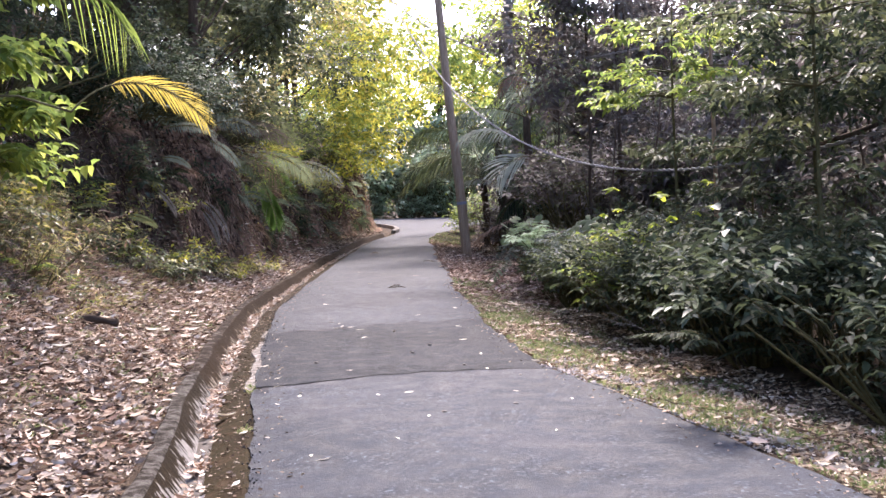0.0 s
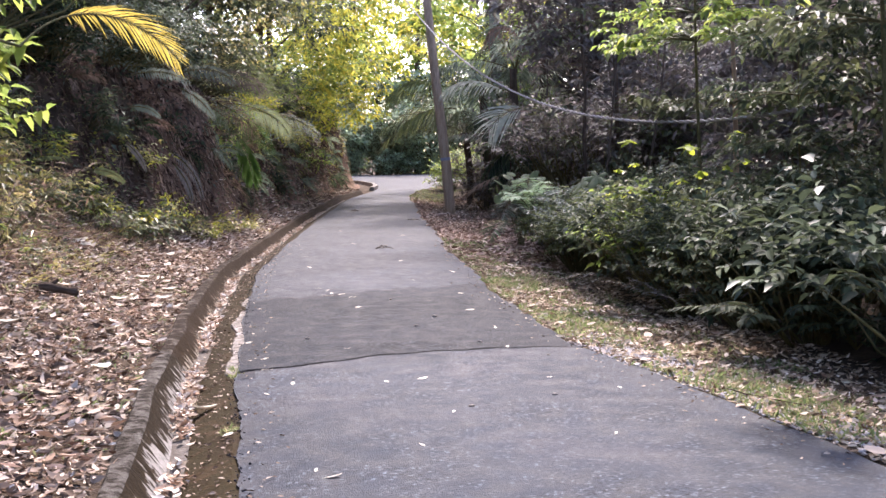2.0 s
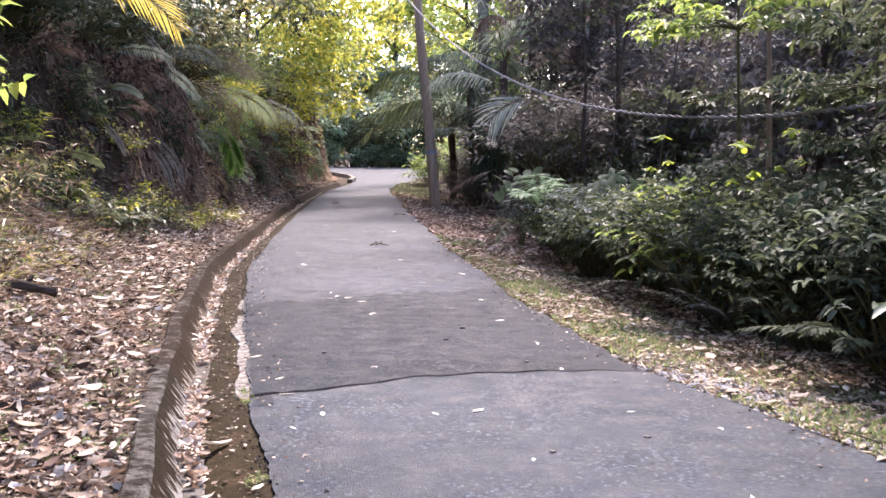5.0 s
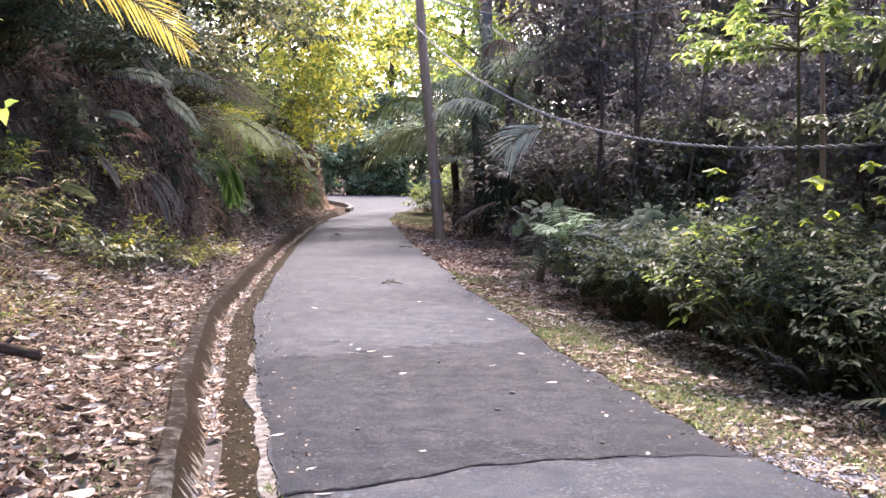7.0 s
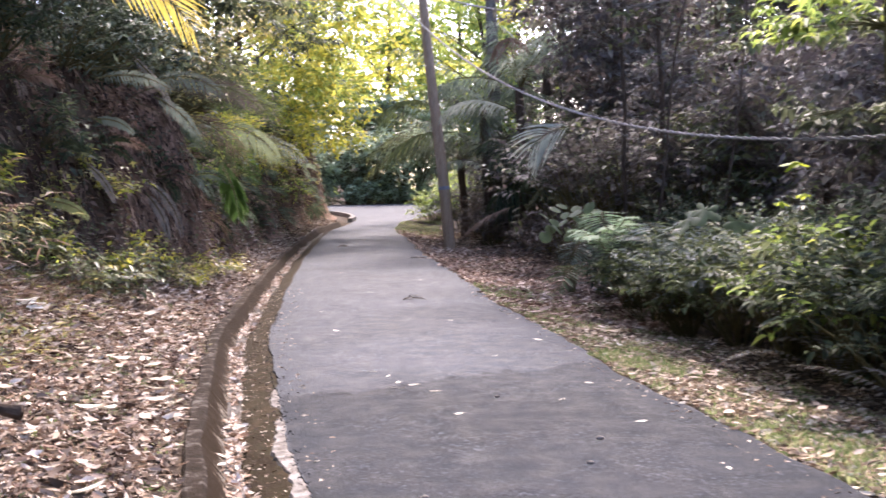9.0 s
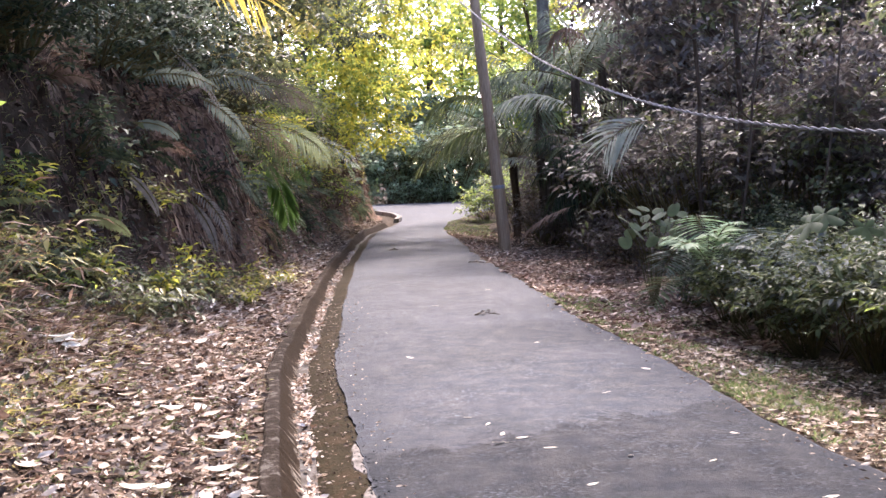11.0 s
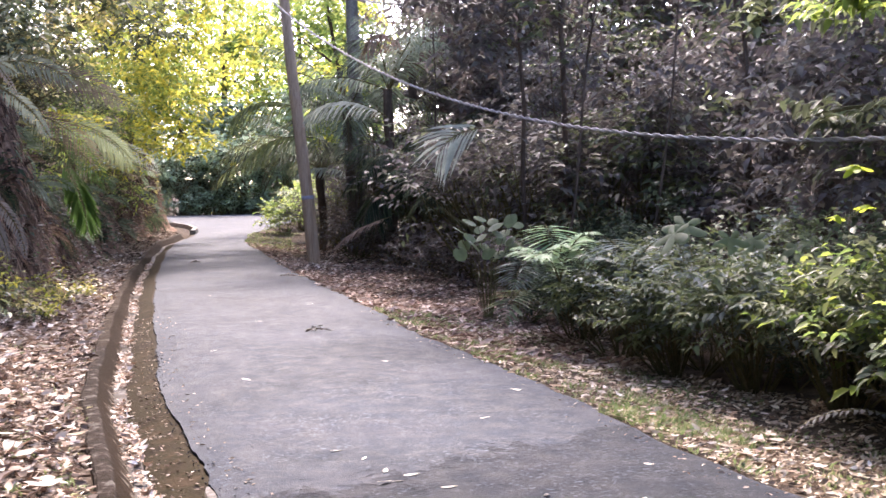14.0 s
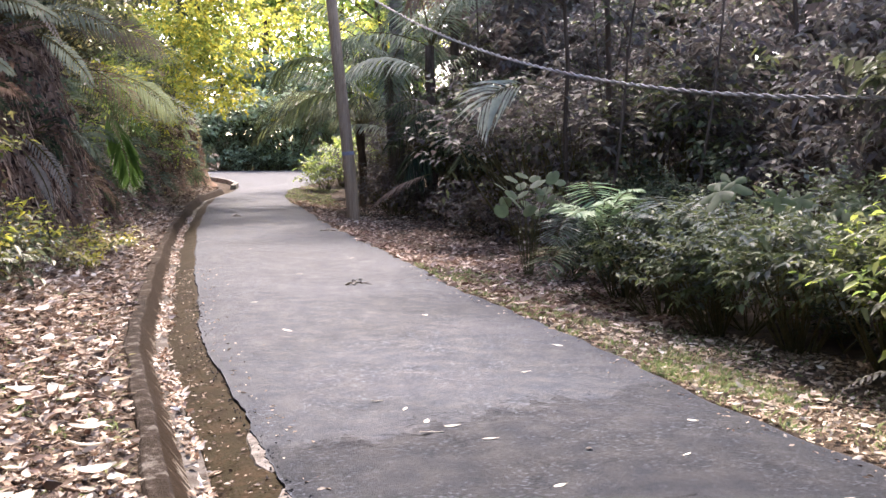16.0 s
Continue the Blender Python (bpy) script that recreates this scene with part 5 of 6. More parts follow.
for y, d, h, r, kind, leaf in (
        (4.6, 2.5, 1.5, 0.95, "dark", 0.10), (6.2, 2.3, 1.45, 0.95, "dark", 0.11), (7.6, 2.35, 1.4, 0.9, "blue", 0.13), (9.0, 2.55, 1.35, 0.9, "dark", 0.10), (10.3, 2.4, 1.25, 0.85, "blue", 0.12),
        (11.6, 2.35, 1.25, 0.8, "dark", 0.10), (12.9, 2.35, 1.2, 0.8, "dark", 0.10), (14.2, 2.35, 1.3, 0.8, "lime", 0.12), (15.4, 2.2, 1.2, 0.8, "lime", 0.09), (16.6, 2.1, 1.15, 0.75, "mid", 0.10),
        (17.8, 2.0, 1.1, 0.75, "mid", 0.09), (19.0, 1.95, 1.1, 0.7, "mid", 0.10), (20.3, 2.1, 0.95, 0.65, "blue", 0.09),
        (5.4, 4.0, 2.0, 1.2, "dark", 0.13), (7.8, 4.0, 1.9, 1.2, "dark", 0.13), (10.2, 4.0, 1.8, 1.2, "dark", 0.12), (12.4, 3.8, 1.7, 1.1, "blue", 0.12), (14.6, 3.8, 1.6, 1.1, "dark", 0.14), (16.8, 3.6, 1.4, 1.1, "dark", 0.12), (19.0, 3.6, 1.35, 1.0, "mid", 0.11), (21.5, 3.7, 1.3, 1.0, "dark", 0.12), (24.0, 3.6, 1.2, 0.9, "dark", 0.12), (26.5, 4.2, 1.3, 1.0, "dark", 0.14)):
    mats, text = KINDS[kind]
    shrub("shrub", verge_x(y, d - 0.25), y, h, r, 350 if d < 3.5 else 240, leaf, 0.5, mats, text, low=0.26 if d < 3.5 else 0.1, fine=d < 3.5)

# Low skirt plants; their dark leaf colours imitate shade under the shrubs.
for i in range(20):
    y = 5.0 + i * 0.93 + rng.uniform(-0.2, 0.2)
    d = float(np.interp(y, [4, 9, 18, 24], [1.95, 2.15, 2.1, 2.5])) + rng.uniform(0.0, 0.5)
    shrub("low_shrub", verge_x(y, d), y, rng.uniform(0.35, 0.75), rng.uniform(0.4, 0.6), 72, rng.uniform(0.07, 0.11), 0.48, [L_DEEP, L_DARK_VEIL] if rng.uniform() < 0.65 else [L_DEEP, L_BLUE], "low undergrowth at the verge, the shaded gap under shrubs in its dark leaves", group="undergrowth along the verge", lumps=4, low=0.0, fine=y < 12)
for i in range(7):
    y = -9.5 + i * 2.0 + rng.uniform(-0.3, 0.3)
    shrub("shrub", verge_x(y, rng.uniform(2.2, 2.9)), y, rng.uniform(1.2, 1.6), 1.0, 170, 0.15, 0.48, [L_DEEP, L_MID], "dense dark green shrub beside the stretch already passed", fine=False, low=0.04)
# dark thicket behind them
for i in range(18):
    y = 4 + i * 1.95 + rng.uniform(-0.5, 0.5)
    d = rng.uniform(5.6, 7.6)
    tree("understorey_tree", verge_x(y, d), y, rng.uniform(3.5, 6), rng.uniform(0.04, 0.09), ((0, 0, rng.uniform(2.0, 2.8)), (1.8, 1.8, 2.4)), 30, 17, 0.2, 0.46,
         [L_DARK_VEIL, L_MID], "slender understorey tree with dense dark leaves", group="thicket trees", mix=0.14)
for i in range(18):
    y = 6 + i * 2.6 + rng.uniform(-1, 1)
    d = rng.uniform(9.5, 12.5)
    tree("forest_tree", verge_x(y, d), y, rng.uniform(9, 13), rng.uniform(0.14, 0.24), ((0, 0, rng.uniform(4.2, 5.2)), (2.6, 2.6, 4.6)), 30, 14, 0.36, 0.5,
         [L_DARK_VEIL, L_MID], "tall forest tree clothed in dark leaves", group="forest trees", mix=0.2)
for i in range(6):
    y = 12 + i * 9.0 + rng.uniform(-1, 1)
    tree("forest_tree", verge_x(y, rng.uniform(16, 20)), y, rng.uniform(13, 17), rng.uniform(0.2, 0.3), ((0, 0, 7.0), (4.2, 4.2, 7.0)), 34, 14, 0.6, 0.5,
         [L_DARK_VEIL, L_MID], "tall dark forest tree deep in the wood", group="forest trees", mix=0.2)

# palms and trunks behind the pole
palm("palm", 3.5, 34.5, 1.8, 12, 2.8, [L_DEEP, M_STEM], "dark clumping palm with long drooping fronds")
palm("palm", 2.1, 41.0, 3.0, 14, 3.4, [L_MID, M_STEM], "tall green palm beside the utility pole", rise=(5, 70), bend=(40, 95))
palm("palm", 0.7, 43.8, 2.7, 14, 3.5, [L_MID, M_STEM], "sunlit green palm behind the utility pole", turns=[100, 150, 165, 180, 190, 200, 215, 245, 265, 290, 320, 350, 30, 70], rise=(25, 65), bend=(60, 105))
palm("palm", 1.25, 40.2, 4.2, 8, 3.2, [L_PALE, M_STEM], "tall palm with pale backlit fronds beside the pole", rise=(5, 65), bend=(50, 100))
palm("palm", 2.2, 38.6, 4.6, 9, 3.2, [L_PALE, M_STEM], "tall palm with pale feathery fronds in the thicket", rise=(10, 75), bend=(50, 100))
palm("palm", 3.4, 42.0, 5.5, 9, 3.4, [L_MID, M_STEM], "tall green palm in the thicket behind the pole", rise=(10, 75), bend=(50, 100))
palm("palm", 2.7, 37.6, 1.9, 13, 2.9, [L_DEEP, M_STEM], "dark palm beside the utility pole")
# The 11 m and higher crowns are out of view, added to shade the lane.
tree("trunk_tree", 1.75, 43.0, 14, 0.25, ((0.6, 2, 13.0), (4.5, 5.0, 3.2)), 30, 12, 0.42, 0.45, [L_MID, L_LIME], "tall straight grey-trunked tree over the lane", group="tall trees", bark=M_STONE)
tree("trunk_tree", 4.15, 28.0, 13, 0.055, ((0.3, 1, 11.5), (3.6, 3.6, 3.0)), 34, 14, 0.36, 0.45, [L_DARK_VEIL, L_MID], "tall dark-trunked tree in the thicket", group="tall trees")
# Crown placed to block direct sun from the broad-leaved plant.
tree("thicket_tree", 3.3, 28.4, 9.0, 0.045, ((-0.5, 0, 6.3), (2.0, 2.0, 2.4)), 40, 16, 0.22, 0.46, [L_DARK_VEIL, L_MID], "slender tree with a dark crown above the verge", group="trees behind the palms", mix=0.15)
# Next two: unseen crowns swung over the lane as sun blockers.
tree("trunk_tree", 12.0, 38.0, 15, 0.2, ((-5.0, 2, 14.0), (5.0, 5.0, 3.2)), 28, 12, 0.42, 0.45, [L_DARK_VEIL, L_MID], "tall dark-trunked tree in the thicket", group="tall trees")
tree("trunk_tree", 9.0, 56.0, 17, 0.26, ((-5.0, 0, 16.0), (5.0, 5.0, 4.0)), 30, 12, 0.46, 0.45, [L_MID, L_LIME], "unseen tall tree added over the bend to shade the lane", group="tall trees")
tree("leaning_tree", 3.4, 57.0, 11, 0.14, ((-2.2, 0, 9.0), (3.2, 3.0, 3.4)), 46, 18, 0.24, 0.46, [L_LIME, L_GOLD], "tree with sunlit leaves leaning over the bend", lean=(-1.6, 0), group="tall trees")
for x, y in ((3.2, 30.6), (4.9, 27.4), (3.9, 32.0), (3.8, 36.0), (2.9, 39.5), (2.6, 43.0), (2.2, 46.5), (2.0, 50.0), (4.6, 42.0), (4.4, 47.0), (3.6, 29.0)):
    shrub("thicket_shrub", x, y, 3.2, 1.7, 230, 0.22, 0.45, [L_DARK_VEIL, L_MID], "tall dark tangled thicket shrub", fine=False, group="thicket shrubs", mix=0.15)
for x, y, h, a in ((5.6, 44.0, 11, 2.2), (5.2, 49.5, 10, 1.9), (7.6, 47.0, 12, 2.4), (6.4, 53.0, 13, 2.4), (9.6, 51.0, 13, 2.6), (8.4, 57.5, 13, 2.6), (12.0, 54.0, 13, 2.8), (5.6, 38.5, 9, 1.8)):
    tree("thicket_tree", x, y, h, 0.11, ((0, 0, h * 0.48), (a, a, h * 0.52)), 44, 14, 0.3, 0.5, [L_DARK_VEIL, L_MURK], "tall tree smothered in dark leaves behind the palms", group="trees behind the palms", mix=0.4)
for x, y, h, r in ((1.3, 39.2, 1.3, 0.9), (2.0, 36.8, 1.2, 0.9), (1.5, 42.4, 1.6, 1.0), (2.3, 33.8, 1.0, 0.8), (2.6, 31.2, 0.9, 0.8), (1.2, 45.5, 1.7, 1.0), (1.0, 48.8, 1.8, 1.0), (1.4, 52.2, 2.0, 1.0), (2.8, 28.2, 0.9, 0.8), (2.5, 26.0, 0.8, 0.7), (2.8, 53.5, 2.6, 1.4)):
    shrub("murky_shrub", x, y, h, r, 170, 0.14, 0.45, [L_MURK, L_DARK_VEIL], "low dark brown tangle of undergrowth behind the pole", fine=False, group="tangles behind the pole", mix=0.4, low=0.0, lumps=6, per=6)
lone_frond("hanging_frond", (2.1, 24.3, 2.5), 186, 1.25, 16, 78, 12, 0.72, 0.05, [L_SILVER, M_STEM], "pale silvery palm frond drooping over the verge", hang=0.35, spread=46, bare=0.4, face=-65)
lone_frond("hanging_frond", (1.5, 40.6, 2.2), 185, 1.9, 30, 70, 22, 0.5, 0.05, [L_SILVER, M_STEM], "pale palm frond drooping behind the pole", hang=0.6)
lone_frond("hanging_frond", (-0.1, 40.0, 4.1), 176, 2.1, 25, 85, 20, 1.0, 0.06, [L_BROAD, M_STEM], "dull green palm frond with long leaflets hanging beside the pole", hang=0.8, spread=55, thick=0.02)
lone_frond("hanging_frond", (0.3, 41.0, 3.4), 190, 2.2, 5, 60, 20, 0.9, 0.06, [L_BROAD, M_STEM], "dull green palm frond drooping low beside the pole", hang=0.7, spread=55, thick=0.02)
lone_frond("hanging_frond", (1.9, 36.5, 3.6), 172, 2.2, 35, 80, 22, 0.85, 0.055, [L_SILVER, M_STEM], "pale palm frond arching behind the pole", hang=0.6, spread=55, thick=0.02)
lone_frond("dead_frond", (2.2, 36.0, 5.2), 200, 1.4, 60, 160, 26, 0.7, 0.035, [L_DEAD, M_STEM], "withered brown palm frond hanging in the thicket", hang=0.8)
lone_frond("dead_frond", (1.65, 34.8, 1.15), 170, 1.5, -15, 32, 24, 0.45, 0.035, [L_DEAD, M_STEM], "dry brown palm frond fallen at the verge", hang=0.4)

# lane-side plants on the right
fern("pale_fern", 1.5, 19.6, 0.6, 5, 0.85, [L_FERN, M_STEM], "pale green fern with broad feathery fronds", pairs=20, leaflet=0.26, width=0.06, rise=(50, 75), bend=(60, 95), turns=(120, 330), group="ferns on the verge")
fern("pale_fern", 1.95, 18.6, 0.6, 4, 0.75, [L_BLUE, M_STEM], "blue-green fern with feathery fronds", pairs=20, leaflet=0.22, width=0.05, rise=(45, 70), bend=(60, 95), turns=(130, 330), group="ferns on the verge")
fern("pale_fern", 3.15, 12.2, 0.35, 6, 1.15, [L_MID, M_STEM], "green fern with one yellowed frond", pairs=24, leaflet=0.2, width=0.05, rise=(55, 85), bend=(40, 80), group="ferns on the verge")
fern("pale_fern", 2.75, 9.8, 0.1, 5, 0.8, [L_DEEP, M_STEM], "low dark fern under the shrubs", pairs=22, leaflet=0.17, width=0.045, rise=(25, 50), bend=(40, 70), turns=(110, 260), group="ferns on the verge")
leaf_plant("broadleaf_plant", 1.5, 23.3, float(ground_z(1.5, 23.3)), [(0.5 * math.cos(k * 2.4) * (0.4 + 0.6 * ((k * 7) % 10) / 10), 0.3 * math.sin(k * 2.4) - 0.1, 0.95 + 0.55 * ((k * 3) % 11) / 11, 200 + (k * 53) % 130, 25 + 30 * ((k * 5) % 7) / 7) for k in range(22)],
           0.24, L_BROAD, "plant with broad dull green heart-shaped leaves", lobes=1, wide=0.75)
# Dark leaves put where only shade lies under the broad-leaved plant.
shrub("murky_shrub", 1.75, 22.7, 0.95, 0.6, 120, 0.13, 0.45, [L_DEEP, L_DARK_VEIL], "low dark leaves standing in for shade beneath the broad-leaved plant", fine=False, group="tangles behind the pole", mix=0.4, low=0.0, lumps=6, per=6)
for fx, fy, fz, ft, fl, fm, text in ((1.46, 20.05, 1.22, 268, 0.62, L_FERN, "pale green feathery fern frond arching out of the shrubs"), (1.62, 19.75, 1.1, 300, 0.55, L_FERN, "pale green fern frond drooping out of the shrubs"), (1.9, 19.2, 1.08, 285, 0.7, L_FROST, "dull green fern frond spreading over the shrubs"), (1.2, 19.9, 0.85, 235, 0.5, L_FROST, "small dull fern frond drooping to the verge"), (1.05, 19.5, 0.55, 225, 0.5, L_MID, "low green fern frond drooping to the verge")):
    lone_frond("fern_frond", (fx, fy, fz), ft, fl, -18, 50, 15, 0.4 * fl / 0.6, 0.05, [fm, M_STEM], text, hang=0.12, category="fern frond", bare=0.08, spread=80, thick=0.006)
leaf_plant("lobed_plant", 2.5, 18.0, float(ground_z(2.5, 18.0)), [(-0.35, -0.1, 1.35, 215, 42), (0.1, -0.35, 1.3, 262, 48), (0.45, 0.0, 1.22, 305, 40), (-0.1, 0.25, 1.42, 235, 38)], 0.33, L_BROAD, "plant with very large lobed leaves", lobes=5)
leaf_plant("lobed_plant", 3.2, 17.9, float(ground_z(3.2, 17.9)), [(-0.3, -0.1, 1.25, 215, 45), (0.2, -0.3, 1.2, 275, 40), (0.3, 0.2, 1.15, 250, 35)], 0.32, L_BROAD, "plant with large lobed leaves", lobes=5)


def sapling(name, x, y, h, r, tiers, leaf, mat, label, branch=0.9, n=9, width=0.5):
    """A thin stem with tiers of flat leafy branches. tiers: (height, reach, from turn, to turn, count)."""
    z = float(ground_z(x, y))
    ob = thing(name, pose(x, y, z), label, "sapling")
    t = np.linspace(0, 1, 7)
    Geo().add(*tube(np.stack((0.03 * np.sin(t * 6) * h * 0.2, 0.02 * np.cos(t * 5) * h * 0.2, t * h - 0.1), 1), np.linspace(r, r * 0.35, 7), 8)).part("trunk", [M_POLE if r > 0.04 else M_STEM], ob)
    leaves = Geo()
    for hz, reach, t0, t1, count in tiers:
        for k in range(count):
            a = radians(t0 + (t1 - t0) * (k + rng.uniform(0, 0.7)) / count)
            L = reach * rng.uniform(0.75, 1.1)
            u = np.linspace(0, 1, 6)
            pts = np.stack((np.cos(a) * L * u, np.sin(a) * L * u, hz + 0.25 * L * u - 0.3 * L * u * u), 1)
            Geo().add(*tube(pts, np.linspace(r * 0.4, 0.004, 6), 5)).part("branch", [M_STEM], ob)
            m = n
            C = np.stack([np.interp(rng.uniform(0.35, 1, m), u, pts[:, i]) for i in range(3)], 1) + rng.normal(0, 0.07, (m, 3))
            D = np.array([[math.cos(a), math.sin(a), 0]]) + rng.normal(0, 0.5, (m, 3)) * np.array([[1, 1, 0.3]])
            sprays(leaves, C, D, leaf * 1.6, 7, leaf, width, fine=True, droop=0.35, flat=0.25)
    tagged(leaves.part("leaves", [mat], ob), kind="stuff")
    return ob


for i in range(11):
    y = 9.5 + i * 2.7 + rng.uniform(-0.7, 0.7)
    x = verge_x(y, rng.uniform(3.4, 6.5))
    z = float(ground_z(x, y))
    stem = thing("bare_stem", pose(x, y, z), "slender bare stem rising through the thicket", "sapling", "bare stems in the thicket")
    t, h = np.linspace(0, 1, 8), rng.uniform(5.0, 8.0)
    lean, r = rng.normal(0, 0.7, 2), rng.uniform(0.012, 0.028)
    Geo().add(*tube(np.stack((lean[0] * t + 0.06 * np.sin(t * 7 + i), lean[1] * t, t * h - 0.1), 1), np.linspace(r, r * 0.6, 8), 7)).part("stem", [M_BARK], stem)
    for k in range(3):
        b, a = rng.uniform(0.35, 0.8), rng.uniform(0, 6.28)
        e = np.array((lean[0] * b + 0.06 * math.sin(b * 7 + i), lean[1] * b, b * h - 0.1))
        Geo().add(*tube(np.array([e, e + (0.3 * math.cos(a), 0.3 * math.sin(a), 0.3), e + (0.8 * math.cos(a), 0.8 * math.sin(a), 0.5)]), (r * 0.5, r * 0.35, 0.004), 5)).part("branch", [M_BARK], stem)
sapling("sapling", 4.2, 17.1, 5.2, 0.05, [(2.3, 1.3, 150, 300, 4), (3.2, 1.5, 130, 330, 5), (4.2, 1.4, 0, 360, 6)], 0.16, L_MID, "thin pale-barked sapling with flat leafy branches")
sapling("sapling", 3.3, 15.2, 4.4, 0.03, [(3.05, 1.25, 130, 290, 5), (3.4, 1.3, 0, 360, 7), (3.9, 1.1, 0, 360, 6)], 0.13, L_LIME, "sapling with tiers of bright green leaves above the shrubs")
sapling("sapling", 4.9, 14.2, 4.6, 0.03, [(2.2, 1.2, 120, 300, 5), (2.9, 1.4, 100, 320, 6), (3.6, 1.4, 0, 360, 7), (4.2, 1.2, 0, 360, 6)], 0.15, L_BROAD, "sapling with broad tiers of fresh green leaves")
sapling("sapling", 3.9, 10.5, 4.6, 0.03, [(2.7, 1.2, 90, 300, 4), (3.4, 1.5, 0, 360, 6), (4.2, 1.2, 0, 360, 5)], 0.12, L_MID, "sapling with layered green leaves")
tree("verge_tree", 5.4, 9.4, 5.5, 0.035, ((-0.6, 0.2, 3.4), (1.4, 1.6, 1.6)), 28, 18, 0.12, 0.46, [L_DEEP, L_MID], "small tree with flat layered dark green leaves above the shrubs", group="verge trees", mix=0.35)
vt = tree("verge_tree", 5.3, 11.8, 5.0, 0.045, ((-0.7, 0.2, 3.1), (1.3, 1.4, 1.5)), 26, 18, 0.13, 0.46, [L_DEEP, L_MID], "small tree with layered dark leaves and one long bare limb", group="verge trees", mix=0.4)
Geo().add(*tube(np.array([(0.0, 0.0, 2.45), (-0.45, 0.2, 2.25), (-0.9, 0.4, 2.1), (-1.3, 0.6, 1.95)]), (0.034, 0.03, 0.024, 0.014), 7)).part("limb", [M_BARK], vt, "long bare dark limb")
for i in range(30):
    y = 6.2 + i * 0.42 + rng.uniform(-0.2, 0.2)
    d = rng.uniform(1.75, 2.9)
    x = verge_x(y, d)
    mats, text = [([L_DEEP, M_STEM], "deep green fern among the shrubs"), ([L_MID, M_STEM], "dull green fern among the shrubs"), ([L_BROAD, M_STEM], "green fern among the shrubs"), ([L_DARK_VEIL, M_STEM], "dark fern among the shrubs")][0 if y < 11 else i % 4]
    fern("verge_fern", x, y, float(ground_z(x, y)) + rng.uniform(0.0, 0.25), int(rng.integers(4, 7)), rng.uniform(0.6, 1.15), mats, text, pairs=22, leaflet=rng.uniform(0.10, 0.19), width=0.036, rise=(35, 80), bend=(40, 100), group="ferns among the shrubs", turns=(90, 300))
sapling("sapling", 3.55, 11.7, 3.0, 0.018, [(1.3, 0.7, 60, 330, 5), (1.75, 0.8, 60, 330, 6), (2.2, 0.8, 0, 360, 6), (2.7, 0.7, 0, 360, 6)], 0.12, L_DEEP, "slender sapling with dark drooping leaves round the cable", n=8, width=0.4)
for x, y, h, size, mat, text in ((2.36, 15.1, 1.87, 0.17, L_SPRIG, "slim stem with drooping bright yellow-green leaflets"), (2.82, 13.1, 1.86, 0.2, L_SPRIG, "slim stem with flat bright green leaflets"), (3.3, 13.4, 1.95, 0.18, L_SPRIG, "slim stem with a fan of yellow-green leaflets"), (2.55, 14.2, 1.35, 0.2, L_FROST, "slim stem with a fan of dull blue-green leaflets")):
    palmate_sprig(x, y, h, size, mat, text)

# ---- the left bank ----
def bank_point(n, y0, y1, lo, hi):
    """Points on the face of the cut: lo..hi of the way up."""
    y = rng.uniform(y0, y1, n)
    k = rng.uniform(lo, hi, n)
    x = left_edge(y) - DRAIN - np.interp(y, WIDE_Y, WIDE_W) - 0.85 * k
    return np.stack((x, y, ground_z(x, y)), 1)


# The umber leaves paint the bank's shade between the roots.
for mat, n, ln, wd, text in ((L_DEAD, 900, 0.3, 0.022, "dead brown fern leaves and roots hanging down the bank"), (L_STRAW, 1300, 0.32, 0.014, "thick curtain of pale brown roots on the bare patch of the bank"), (L_STRAW, 500, 0.42, 0.012, "straw-coloured roots and dry stalks hanging down the bank"), (L_UMBER, 2600, 0.32, 0.04, "withered leaves hanging down the bank, its red-brown shade in their colour")):
    P = bank_point(n, *((21.5, 27.5, 0.0, 0.8) if "curtain" in text else (6, 53, 0.2, 1.05)))
    P[:, 2] += 0.1
    P[:, 0] += rng.uniform(0.02, 0.16, n)
    A = np.stack((rng.uniform(0.0, 0.8, n), rng.normal(0, 0.8, n), -np.ones(n)), 1)
    ob = Geo().add(*blades(P, A, ln * rng.uniform(0.4, 1.4, n), wd * rng.uniform(0.4, 1.4, n), fold=0.1, droop=0.1, roll=0.8)).part("hanging_roots", [mat])
    tagged(ob, text, "dead growth", kind="stuff")
# The olive and pale dry leaves paint sun flecks on the far bank.
for mat, n, lo, hi, sz, text in ((L_OLIVE, 2600, 0.35, 1.25, 0.16, "olive leaves trailing down the bank, sunlight put into their colour"), (L_DRY, 2200, 0.2, 1.1, 0.12, "dry leaves trailing down the bank, sun flecks in their pale colour"), (L_UMBER, 7500, 0.15, 1.3, 0.13, "small creepers clinging to the bank, its red-brown shade in their colour"), (L_DEAD, 5000, 0.0, 1.1, 0.10, "withered brown leaves caught on the bank"), (L_BLUE, 1500, 0.1, 1.25, 0.11, "dull green creepers clinging to the bank"), (L_MID, 3600, -0.25, 0.4, 0.08, "low green creepers on the foot of the bank")):
    P = bank_point(n, 28.5 if mat in (L_OLIVE, L_DRY) else 5, 54, lo, hi)
    A = np.stack((rng.uniform(0.1, 1, n), rng.normal(0, 0.7, n), rng.uniform(-0.8, 0.4, n)), 1)
    ll = sz * rng.uniform(0.6, 1.3, n)
    ob = Geo().add(*blades(P + unit(A) * rng.uniform(0.0, 0.12, n)[:, None], A, ll, ll * 0.5, roll=0.7)).part("creeper", [mat])
    tagged(ob, text, "creeper", kind="stuff")

for i in range(90):
    y = 7 + i * 0.52 + rng.uniform(-0.4, 0.4)
    k = rng.uniform(0.3, 1.1)
